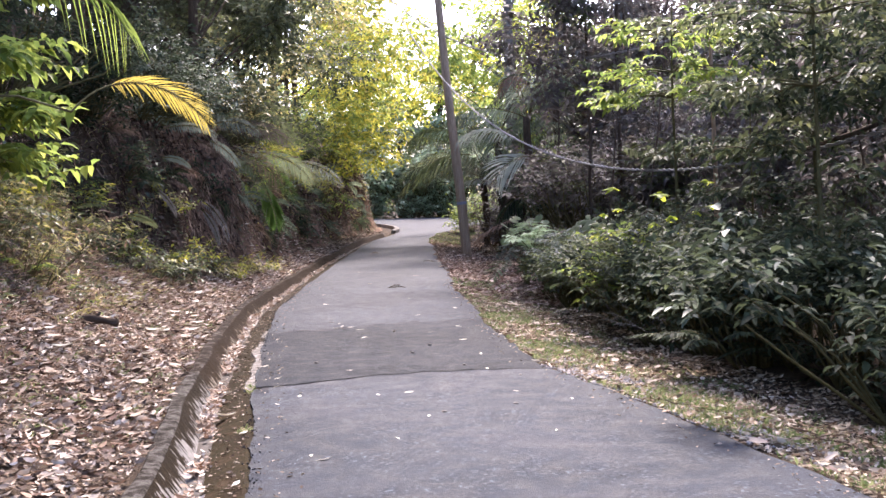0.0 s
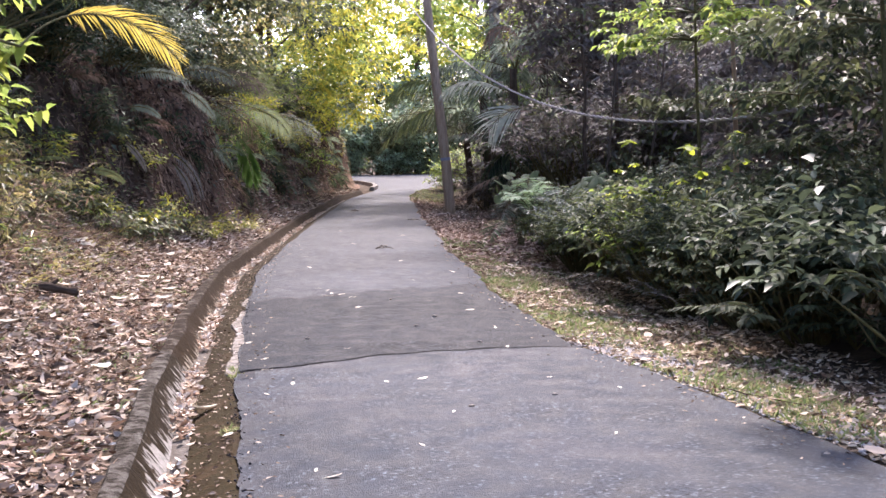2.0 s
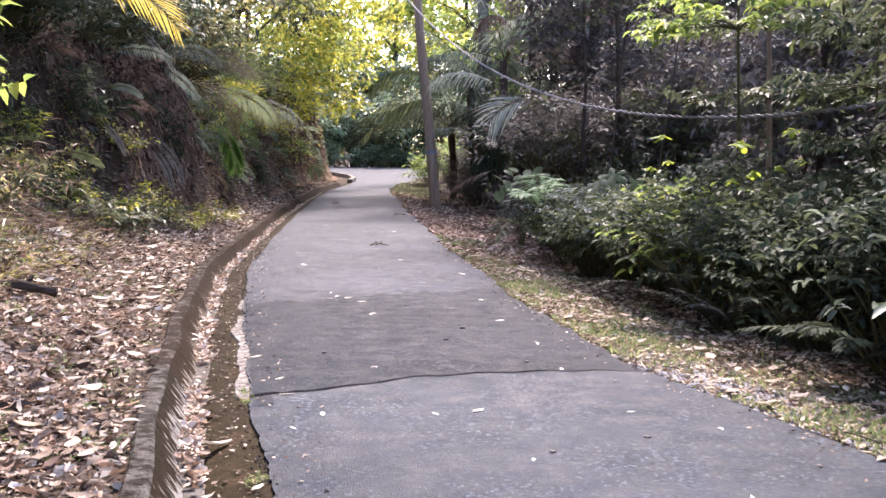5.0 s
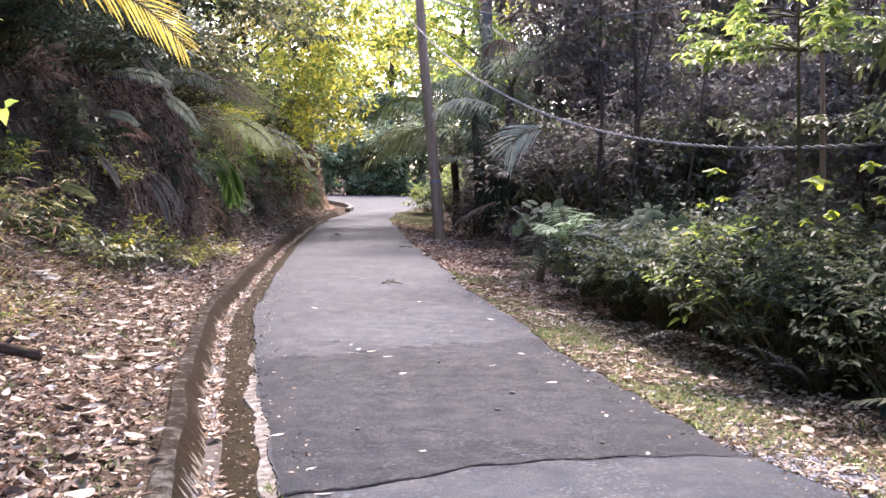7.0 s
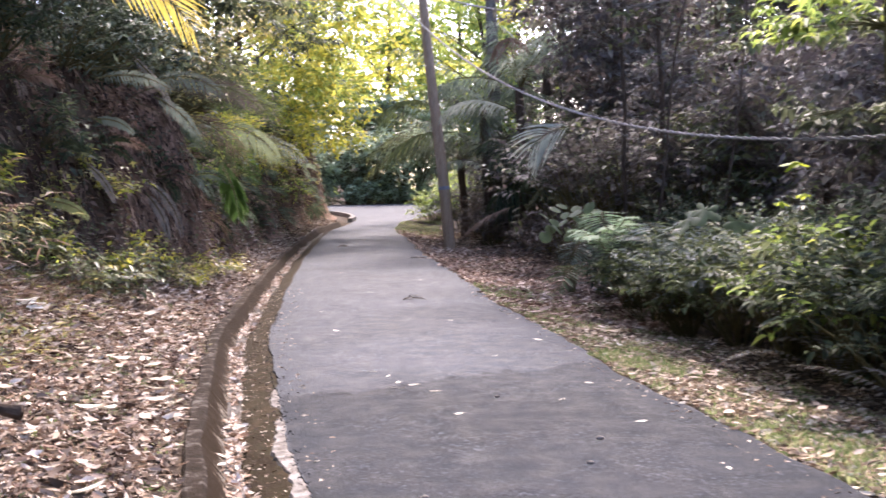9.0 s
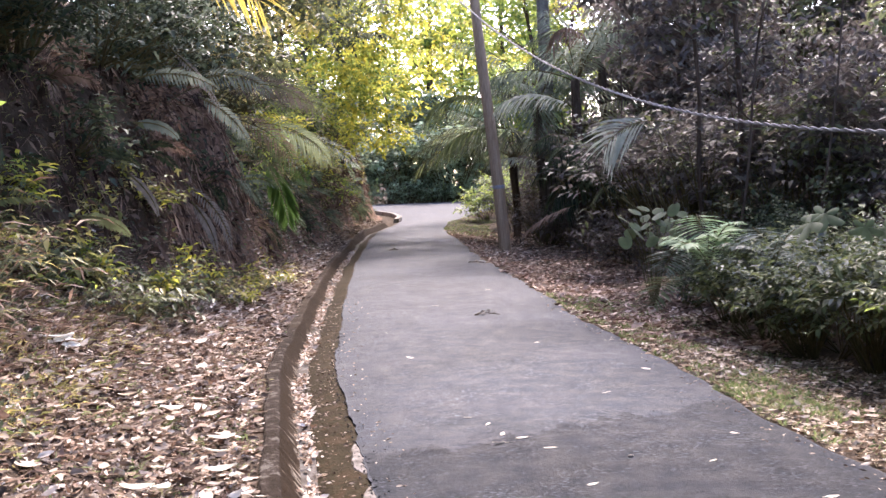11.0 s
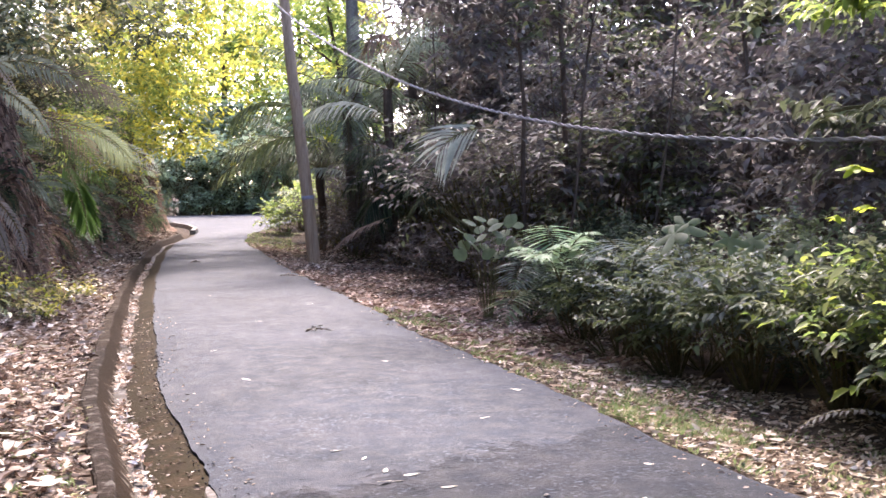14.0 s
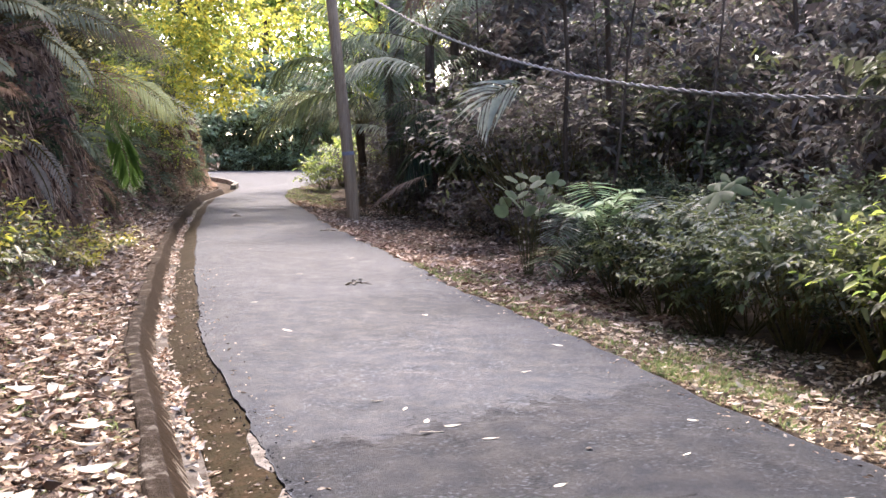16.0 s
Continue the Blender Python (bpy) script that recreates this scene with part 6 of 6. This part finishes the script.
    if 13 < y < 27 and i % 2:
        continue
    x = bank_x(y, 0.85 * k - 0.08)
    z = float(ground_z(x, y)) + 0.05
    mats, text = [([L_BLUE, M_STEM], "blue-green fern hanging from the bank"), ([L_MID, M_STEM], "green fern hanging from the bank"), ([L_PALE, M_STEM], "grey-green fern hanging from the bank"), ([L_DEAD, M_STEM], "withered brown fern hanging from the bank"), ([L_DEEP, M_STEM], "dark fern hanging from the bank")][int(rng.choice(5, p=[0.2, 0.12, 0.08, 0.25, 0.35] if y < 26 else [0.3, 0.14, 0.16, 0.2, 0.2]))]
    fern("bank_fern", x, y, z, int(rng.integers(3, 6)), rng.uniform(0.5, 1.0), mats, text, pairs=22, leaflet=rng.uniform(0.08, 0.16), width=0.034, rise=(-30, 40), bend=(50, 110), turns=(-80, 60), face=(-75, -30), hang=0.15)
for i in range(15):
    y = 6.5 + i * 3.0 + rng.uniform(-0.8, 0.8)
    k = rng.uniform(0.25, 0.95)
    x = bank_x(y, 0.85 * k)
    shrub("bank_clump", x, y, rng.uniform(0.5, 0.9), rng.uniform(0.4, 0.6), 60, rng.uniform(0.1, 0.15), 0.45, [[L_DEEP, L_MID], [L_UMBER, L_DEAD], [L_DEEP, L_UMBER], [L_DEEP, L_DARK_VEIL]][i % 4],
          "tangled clump of dull leaves growing on the bank face", fine=False, group="clumps on the bank", lumps=4, per=6, low=-0.4, tilt=(0.2, 0))
# Pale and gold leaf colours imitate sun flecks on the far bank.
for i in range(12):
    y = 28.5 + i * 1.75 + rng.uniform(-0.5, 0.5)
    x = bank_x(y, rng.uniform(0.45, 0.95))
    shrub("sunfleck_clump", x, y, rng.uniform(0.9, 1.6), rng.uniform(0.6, 0.9), 110, 0.14, 0.45, [[L_LIME, L_DRY], [L_OLIVE, L_SILVER], [L_GOLD, L_DRY]][i % 3], "leafy clump on the bank, sun flecks painted as pale leaves", fine=False, group="dry clumps on the bank", lumps=4, per=6, low=-0.3, tilt=(0.2, 0))
for i in range(16):
    y = 13.0 + i * 0.62 + rng.uniform(-0.2, 0.2)
    x = bank_x(y, rng.uniform(0.0, 0.35)) + 0.12
    z = float(ground_z(x, y)) - 0.05
    ob = thing("dead_stalk", pose(x, y, z, 0, 0, rng.uniform(-30, 30)), "thin dead stalk leaning against the bank", "dead stalk", "dead stalks on the bank")
    t, ln, tip = np.linspace(0, 1, 6), rng.uniform(0.7, 1.5), rng.uniform(40, 70)
    pts = np.stack((-0.25 * ln * t, -math.cos(radians(tip)) * ln * t + 0.05 * np.sin(t * 5 + i), math.sin(radians(tip)) * ln * t), 1)
    Geo().add(*tube(pts, np.linspace(0.011, 0.004, 6), 6)).part("stalk", [M_BARK], ob)
    for k in (2, 3, 4):
        e = pts[k]
        Geo().add(*tube(np.array([e, e + (rng.uniform(0.02, 0.12), rng.uniform(-0.15, 0.15), rng.uniform(-0.05, 0.15))]), (0.004, 0.002), 5)).part("side_shoot", [M_BARK], ob)
# the larger fronds that reach out over the litter
for fx, fy, fz, turn, ln, rise, bend, leaf, mat, text in (
        (-4.95, 19.5, 3.02, 38, 1.05, 14, 50, 0.15, L_FROST, "frosted green fern frond arching from the bank"),
        (-4.65, 21.4, 2.95, 42, 0.95, -22, 42, 0.15, L_FROST, "frosted green fern frond drooping from the bank"),
        (-4.75, 20.4, 3.45, 40, 0.95, -38, 25, 0.07, L_ASHEN, "thin ashen fern frond leaning from the bank"),
        (-4.95, 19.3, 2.5, 30, 0.55, 5, 60, 0.1, L_FROST, "small frosted fern frond on the bank"),
        (-5.05, 19.3, 1.95, 30, 0.6, -40, 40, 0.08, L_ASHEN, "ashen withered fern frond hanging on the bank"),
        (-5.05, 22.1, 1.85, 25, 1.15, -35, 55, 0.13, L_ASHEN, "long ashen withered fern frond hanging down the bank"),
        (-5.05, 22.5, 1.6, 35, 0.8, -50, 35, 0.11, L_ASHEN, "ashen withered fern frond hanging down the bank"),
        (-5.0, 22.9, 3.3, 30, 1.2, 20, 70, 0.24, L_FROST, "frosted green frond spreading from the bank top"),
        (-5.0, 17.3, 1.5, 30, 0.55, 0, 55, 0.1, L_MID, "green fern frond low on the bank")):
    lone_frond("arching_fern_frond", (fx, fy, fz), turn, ln, rise, bend, 22, leaf, 0.034, [mat, M_STEM], text, category="fern frond", face=-60)
lone_frond("brown_palm_frond", (-5.0, 24.5, 3.3), 0, 1.6, 15, 70, 36, 0.34, 0.022, [L_MURK, M_STEM], "brown drying palm frond leaning from the bank", hang=0.3, face=-60)
lone_frond("brown_palm_frond", (-5.1, 26.5, 3.5), 0, 1.5, 20, 80, 34, 0.4, 0.026, [L_MID, M_STEM], "green palm frond leaning from the bank", hang=0.3, face=-60)
lone_frond("green_palm_frond", (-4.6, 26.4, 2.25), 10, 1.15, -60, 30, 22, 0.42, 0.08, [L_VIVID, M_STEM], "green palm frond hanging down to the litter", hang=0.5, face=-50)
lone_frond("green_palm_frond", (-5.3, 29.0, 2.9), 10, 1.8, 10, 85, 28, 0.45, 0.05, [L_MID, M_STEM], "green palm frond drooping from the bank", hang=0.4, face=-55)
for fx, fy, fz, turn, rise, ln, mat, text in ((-4.9, 24.6, 2.9, 28, -12, 1.4, L_DEAD, "dry palm frond fanning out from the bank"), (-4.9, 25.0, 2.8, 40, -25, 1.3, L_MID, "green drooping palm frond fanning out from the bank"), (-4.85, 25.4, 3.1, 5, 18, 1.6, L_MID, "green palm frond fanning out from the bank"), (-5.0, 27.6, 3.0, 15, -5, 1.6, L_PALE, "pale shining palm frond fanning out from the bank"), (-5.0, 28.0, 2.7, 30, -20, 1.4, L_VIVID, "vivid green palm frond fanning out from the bank"), (-5.0, 31.0, 3.0, 20, -10, 1.6, L_MID, "green palm frond drooping from the far bank"), (-5.0, 34.0, 3.0, 10, -5, 1.6, L_SILVER, "pale palm frond drooping from the far bank")):
    lone_frond("bank_palm_frond", (fx, fy, fz), turn, ln, rise, 55, 24, 0.34, 0.022, [mat, M_STEM], text, hang=0.35, face=-55)
yellow = lone_frond("yellow_palm_frond", (-3.3, 10.25, 2.5), 47, 1.8, 42, 112, 32, 0.4, 0.02, [L_YELLOW, M_STEM], "large bright yellow palm frond arching out from the bank", hang=0.25, spread=50, bare=0.34, roll=-25)

strips = lone_frond("green_palm_frond", (-3.55, 10.3, 3.75), 25, 1.0, 0, 75, 14, 0.5, 0.017, [L_LIME, M_STEM], "fresh green palm frond with thin hanging leaflets", hang=0.9, face=-30)
for ob, foot in ((yellow, (-5.2, 9.9)), (strips, (-5.3, 10.2))):
    inv = ob.matrix_world.inverted()
    a = Vector((foot[0], foot[1], float(ground_z(*foot)) - 0.05))
    b = ob.matrix_world.translation
    pts = [inv @ (a.lerp(b, k) + Vector((0, 0, 0.35 * math.sin(math.pi * k)))) for k in (0, 0.25, 0.5, 0.75, 1.0)]
    Geo().add(*tube(np.array([tuple(p) for p in pts]), (0.02, 0.017, 0.015, 0.013, 0.012), 6)).part("leaf_stalk", [M_STEM], ob)

# shrubs that lean out from the top of the bank
for i in range(30):
    y = 5.5 + i * 1.65 + rng.uniform(-0.4, 0.4)
    kind = "dark" if y < 18 else ("blue" if y < 28 else ("mid" if y < 35 else "lime"))
    mats = {"dark": [L_DEEP, L_DEEP], "blue": [L_DEEP, L_BLUE], "mid": [L_MID, L_OLIVE], "lime": [L_MID, L_LIME]}[kind]
    x = bank_x(y, 1.0 if y < 23 else 1.3)
    shrub("bank_shrub", x, y, rng.uniform(1.4, 2.2), 1.2, 320 if y < 23 else 140, 0.12 if y < 23 else 0.17, 0.46, mats, {"dark": "dark leafy shrub leaning over the bank", "blue": "dull blue-green shrub leaning over the bank", "mid": "green shrub leaning over the bank", "lime": "yellow-green shrub leaning over the bank"}[kind],
          fine=False, group="shrubs on the bank", mix=0.4, tilt=(0.4 if y < 23 else 0.15, 0), low=-0.2)
for x, y, h, off, half, mats, text in (
        (-8.0, 8, 8, (1.4, 0, 4.0), (2.6, 2.8, 3.4), [L_DEEP, L_MID], "bank tree with deep green leaves"),
        (-7.2, 10.6, 6, (0.3, 0, 3.0), (1.9, 2.2, 2.4), [L_DEEP, L_MID], "bank tree with dense deep green leaves"),
        (-7.4, 16.2, 6, (0.3, 0, 3.0), (1.9, 2.2, 2.4), [L_DEEP, L_BLUE], "bank tree with dense deep green leaves"),
        (-8.4, 13.5, 8, (1.0, 0, 4.2), (2.6, 3.0, 3.6), [L_DEEP, L_MID], "bank tree with dark green leaves"),
        (-8.6, 19, 8, (1.0, 0, 4.2), (2.6, 3.0, 3.6), [L_DEEP, L_BLUE], "bank tree with dull blue-green leaves"),
        (-6.2, 26.7, 8, (1.0, 1.8, 4.0), (2.2, 3.0, 3.3), [L_MID, L_PALE], "bank tree with dull grey-green leaves"),
        (-7.9, 32, 9, (0.6, 0, 4.2), (2.4, 3.0, 3.6), [L_MID, L_PALE], "bank tree with dull green leaves"),
        (-7.4, 38, 10, (1.6, 0, 3.6), (2.5, 3.2, 4.2), [L_MID, L_OLIVE], "bank tree with dull green and sun-tinted olive leaves"),
        (-7.2, 44, 10, (3.3, 0, 3.0), (2.6, 3.0, 4.6), [L_GOLD, L_LIME], "bank tree with golden green leaves over the lane"),
        (-7.4, 50, 11, (2.8, 0, 3.6), (2.4, 3.2, 5.0), [L_GOLD, L_LIME], "bank tree with green leaves at the bend"),
        (-9.0, 57, 11, (2.3, 0, 5.5), (3.2, 3.0, 5.5), [L_LIME, L_GOLD], "bank tree with green leaves beyond the bend")):
    gold = mats[0] in (L_GOLD, L_LIME)
    tree("bank_tree", x, y, h, 0.13, (off, half), 60 if gold else 52, 24 if gold else (20 if y < 20 else 28), 0.2 if gold else (0.14 if y < 20 else 0.2), 0.48, mats, text, group="trees on the bank", low=-0.6, fine=y < 12)
# Crowns added above view to block skylight and darken the bank.
for x, y in ((-7.6, 6.5), (-7.9, 11.5), (-8.0, 16.0), (-8.2, 20.5), (-8.2, 24.5)):
    tree("shade_canopy_tree", x, y, 8.5, 0.16, ((2.5 if y < 18 else 1.9, 0, 6.7), (3.4 if y < 18 else 3.0, 2.8, 1.5)), 50, 20, 0.26, 0.5, [L_DEEP, L_MID], "unseen tree with a dense crown added to shade the bank", group="canopy trees on the bank", low=5.2)
for y in np.arange(6, 58, 6.5):
    tree("hill_tree", -13.5 + rng.uniform(-1.5, 1.5), float(y), 12, 0.2, ((0, 0, 6.0), (3.4, 4.2, 6.4)), 30, 12, 0.66, 0.5, [L_DARK_VEIL, L_MID], "tall tree on the hillside above the bank", group="hillside trees")
for y in (27.0, 31.5, 36.0, 41.0, 46.0):
    tree("hill_tree", -10.8 + rng.uniform(-0.5, 0.5), y, 10, 0.16, ((0.3, 0, 6.4), (2.6, 3.0, 4.4)), 46, 16, 0.3, 0.5, [L_DEEP, L_MID], "dense dark green tree on the hillside above the bank", group="hillside trees")
# leafy branch and trailing leaves close above the bank
sapling("bank_sapling", -5.1, 11.2, 3.1, 0.03, [(0.7, 1.3, -70, 60, 5), (1.2, 1.4, -80, 70, 6), (1.8, 1.3, -90, 90, 6), (2.5, 1.1, 0, 360, 6)], 0.2, L_LIME, "sapling with bright yellow-green leaves hanging over the bank", n=12)

# low plants along the foot of the bank
for i in range(11):
    y = 10.5 + i * 2.1 + rng.uniform(-0.6, 0.6)
    x = bank_x(y, rng.uniform(-0.5, 0.3))
    lime = 18.5 < y < 30
    if bare(x, y) or y > 20:
        continue
    shrub("low_plant", x, y, rng.uniform(0.2, 0.5), rng.uniform(0.2, 0.5), 44, 0.09, 0.5, [L_MID, L_GOLD] if lime and rng.uniform() < 0.6 else [L_MID, L_LIME], "small yellow-green plant in the litter" if lime else "small green plant in the litter",
          fine=False, group="low plants at the bank foot", lumps=3, per=6)

for i in range(12):
    y = 12.5 + i * 0.8 + rng.uniform(-0.25, 0.25)
    x = bank_x(y, rng.uniform(-0.55, 0.05))
    if bare(x, y) or y > 20.5:
        continue
    shrub("broadleaf_clump", x, y, rng.uniform(0.35, 0.6), rng.uniform(0.35, 0.5), 22, rng.uniform(0.11, 0.15), 0.5, [[L_MID, L_OLIVE], [L_OLIVE, L_MID], [L_MID, L_DEEP]][i % 3], "low plant with oval yellow-green leaves at the bank foot", group="broad-leaved plants at the bank foot", lumps=3, per=5)
# Bright leaf colours here replace the dappled sun that the crowns block.
for i in range(20):
    y = 12.0 + i * 0.58 + rng.uniform(-0.25, 0.25)
    x = bank_x(y, rng.uniform(-0.25, 0.45))
    if bare(x, y) or y > 21.5:
        continue
    shrub("sun_tinted_plant", x, y, rng.uniform(0.3, 0.6), rng.uniform(0.3, 0.55), 40, rng.uniform(0.09, 0.13), 0.45, [L_OLIVE, L_GOLD] if i % 3 else [L_GOLD, L_OLIVE], "low plant at the bank foot, sunlight put into its yellow-olive leaves", group="sunlit plants at the bank foot", lumps=3, per=5, fine=y < 18)
for i in range(10):
    y = 12.6 + i * 0.36 + rng.uniform(-0.15, 0.15)
    x = -5.15 + 0.3 * (14.5 - y) * 0.5 - rng.uniform(0.0, 0.6)
    shrub("sun_tinted_plant", x, y, rng.uniform(0.25, 0.5), rng.uniform(0.3, 0.5), 44, rng.uniform(0.08, 0.11), 0.45, [L_OLIVE, L_GOLD] if i % 2 else [L_OLIVE, L_MID], "low plant on the upper slope, sunlight put into its yellow-olive leaves", group="sunlit plants at the bank foot", lumps=3, per=5)
# Gold leaf colours stand in for a patch of direct sun here.
for i in range(12):
    y = 21.6 + i * 0.5 + rng.uniform(-0.25, 0.25)
    x = bank_x(y, rng.uniform(-0.6, 0.15))
    shrub("sunpatch_plant", x, y, rng.uniform(0.12, 0.34), rng.uniform(0.15, 0.4), int(rng.integers(10, 30)), 0.1, 0.45, [L_GOLD, L_OLIVE] if i % 2 else [L_OLIVE, L_MID], "low plant at the clay bank foot, a sun patch painted as golden leaves", group="golden plants at the bank foot", lumps=3, per=5, fine=False)
for i in range(26):
    y = 8.5 + i * 0.4 + rng.uniform(-0.3, 0.3)
    x = float(left_edge(y)) - DRAIN - rng.uniform(1.3, 2.8)
    if bare(x, y):
        continue
    shrub("slope_plant", x, y, rng.uniform(0.12, 0.3), rng.uniform(0.25, 0.5), 44, 0.055, 0.5, [L_MURK, L_MID] if i % 2 else [L_MID, L_LIME], "low mossy green plant on the littered slope", fine=False, group="plants on the slope", lumps=3, per=6)
for i in range(26):
    y = 9.5 + i * 0.36 + rng.uniform(-0.3, 0.3)
    x = float(left_edge(y)) - DRAIN - rng.uniform(1.7, 3.0) * min(1.0, float(np.interp(y, WIDE_Y, WIDE_W)) / 2.6)
    if bare(x, y) or y > 16.5:
        continue
    mats, text = [([L_STRAW, L_OLIVE], "dry straw-coloured brush on the upper slope"), ([L_OLIVE, L_MID], "olive brush on the upper slope"), ([L_DEAD, L_OLIVE], "dry brown and olive brush on the upper slope")][i % 3]
    shrub("slope_brush", x, y, rng.uniform(0.45, 0.85), rng.uniform(0.35, 0.6), 56, 0.15, 0.11, mats, text, fine=False, group="brush on the slope", lumps=4, per=6, low=0.0)
for i in range(14):
    y = 9.0 + i * 0.7 + rng.uniform(-0.3, 0.3)
    x = float(left_edge(y)) - DRAIN - rng.uniform(1.6, 2.9) * min(1.0, float(np.interp(y, WIDE_Y, WIDE_W)) / 2.6)
    if bare(x, y):
        continue
    fern("slope_fern", x, y, float(ground_z(x, y)), 6, rng.uniform(0.5, 0.8), [L_MID, M_STEM] if i % 3 else [L_LIME, M_STEM], "green fern on the littered slope", pairs=20, leaflet=0.12, width=0.03, rise=(40, 75), bend=(60, 110), group="ferns on the slope")
for i in range(12):
    y = 9.3 + i * 0.5 + rng.uniform(-0.2, 0.2)
    x = bank_x(y, rng.uniform(-0.3, 0.45))
    if bare(x, y):
        continue
    fern("slope_fern", x, y, float(ground_z(x, y)), 6, rng.uniform(0.7, 1.0), [L_MID, M_STEM] if i % 2 else [L_BROAD, M_STEM], "long green fern at the foot of the bank", pairs=22, leaflet=0.13, width=0.03, rise=(30, 65), bend=(60, 110), group="ferns on the slope", turns=(-110, 60))
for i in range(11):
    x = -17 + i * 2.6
    shrub("far_hedge", x, 74.0 + rng.uniform(-0.6, 0.8), rng.uniform(3.4, 4.6), 2.0, 180, 0.42, 0.5, [L_FAR_HAZE, L_MID], "dense blue-green undergrowth behind the bend", fine=False, group="undergrowth behind the bend", per=6, low=0.02)
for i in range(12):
    shrub("far_hedge", -15 + i * 1.75, 73.0 + rng.uniform(-0.3, 0.5), rng.uniform(1.5, 2.1), 1.3, 110, 0.3, 0.5, [L_FAR_HAZE, L_MID], "low blue-green bushes behind the bend", fine=False, group="undergrowth behind the bend", per=6, low=-0.1)
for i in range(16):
    shrub("far_hedge", -16 + i * 1.3, 72.2 + rng.uniform(-0.2, 0.3), rng.uniform(0.8, 1.2), 0.95, 80, 0.24, 0.5, [L_FAR_HAZE, L_MID], "low blue-green bushes along the far edge of the bend", fine=False, group="undergrowth behind the bend", per=6, low=-0.2)
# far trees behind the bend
for x, y, h, half, mats in ((-14, 77, 9, (4, 3, 5.5), [L_FAR_HAZE, L_MID]), (-9.0, 78, 8, (3.5, 3, 4.5), [L_FAR_HAZE, L_MID]), (-5, 79, 7, (3.2, 3, 4.2), [L_FAR_HAZE, L_MID]), (-1.5, 78.5, 6.5, (3.0, 2.6, 3.6), [L_FAR_HAZE, L_MID]),
                            (2.5, 78, 8, (3.2, 3, 4.6), [L_FAR_HAZE, L_LIME]), (6, 75, 10, (3.4, 3.5, 6.0), [L_LIME, L_MID]), (11, 73, 11, (4, 4, 6.5), [L_DARK_VEIL, L_MID])):
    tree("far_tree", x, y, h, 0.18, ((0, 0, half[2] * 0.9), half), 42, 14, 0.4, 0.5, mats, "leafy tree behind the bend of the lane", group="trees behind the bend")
for x, y, h, half in ((-20, 90, 17, (6, 4, 9)), (-11, 92, 17, (5.5, 4, 9)), (-2.5, 84, 16, (3.5, 3, 8.5)), (-0.5, 99, 16, (4.5, 3, 8.0)), (2.8, 88, 17, (3.5, 3, 9)), (-8.0, 84, 14, (3.5, 3, 7.5)), (5.5, 83, 15, (3.2, 3, 8))):
    tree("far_tree", x, y, h, 0.25, ((0, 0, half[2] * 0.95), half), 56, 12, 0.58, 0.5, [L_LIME, L_GOLD], "tall pale green tree beyond the bend", group="tall trees beyond the bend")
for x, y, h, r in ((0.9, 56.5, 2.0, 1.1), (1.6, 59.5, 2.4, 1.3), (0.0, 53.0, 1.3, 0.8), (2.6, 63.5, 2.4, 1.4)):
    shrub("bend_shrub", x, y, h, r, 220, 0.16, 0.46, [L_LIME, L_MID], "bright green shrub at the inside of the bend", fine=False, group="shrubs at the bend")
# unseen woods behind the camera, added to close the scene and filter light
for i in range(4):
    y = -7 - 5.0 * i
    for sx, dd in ((1, 8.0), (-1, 9.0)):
        x = verge_x(y, dd) if sx > 0 else float(left_edge(y)) - dd
        tree("forest_tree", x, y, 9, 0.16, ((0, 0, 5), (2.6, 2.6, 4.5)), 18, 12, 0.5, 0.5, [L_DARK_VEIL, L_MID], "unseen forest tree added behind the camera", group="trees along the lane")


# ---- pole and cables ----
def build_pole():
    x, y = 0.05, 37.8
    z = float(ground_z(x, y))
    ob = thing("utility_pole", pose(x, y, z), "leaning weathered wooden utility pole with a faded blue band", "pole")
    t = np.linspace(0, 1, 12)
    path = np.stack((-0.85 * t - 0.1 * t * t + 0.02 * np.sin(t * 9), 0 * t, 10.5 * t - 0.3), 1)
    Geo().add(*tube(path, np.linspace(0.17, 0.11, 12), 12)).part("shaft", [M_POLE], ob)
    k = np.array([0.188, 0.197])
    p = np.stack((-0.85 * k - 0.1 * k * k + 0.02 * np.sin(k * 9), 0 * k, 10.5 * k - 0.3), 1)
    Geo().add(*tube(p, (0.167, 0.166), 12)).part("band", [M_BLUE], ob, "faded blue painted band")
    return ob


def cable(name, s0, s1, origin, way, height, radius, pitch, strands, label):
    """A cable of strands twisted round one another, hanging in a vertical plane."""
    ob = thing(name, Matrix(), label, "cable", "overhead cables")
    n = int((s1 - s0) / 0.06)
    s = np.linspace(s0, s1, n)
    P = np.stack((origin[0] + way[0] * s, origin[1] + way[1] * s, height(s)), 1)
    side = np.array((-way[1], way[0], 0.0))
    for k in range(strands):
        ph = s * 2 * np.pi / pitch + k * 2 * np.pi / strands
        Q = P + radius * (np.cos(ph)[:, None] * side[None] + np.sin(ph)[:, None] * UP[None])
        Geo().add(*tube(Q, np.full(n, radius * 0.9), 5)).part("strand", [M_CABLE], ob)
    return ob


build_pole()
cable("overhead_cable", -26, 28, (2.449, 20.0), (-0.2379, 0.9713), lambda s: 1.938 + 0.01188 * (0.9713 * s + 5.0) ** 2 - 0.000028 * np.maximum(0.9713 * s + 5.0, 0) ** 3, 0.0135, 0.42, 2, "thick grey twisted cable sagging low over the shrubs")
cable("overhead_cable", -6, 30, (-0.5, 37.8), (0.37, -0.929), lambda s: 5.0 + 0.0112 * (s - 14) ** 2, 0.016, 0.5, 2, "grey twisted cable strung from the pole into the trees")
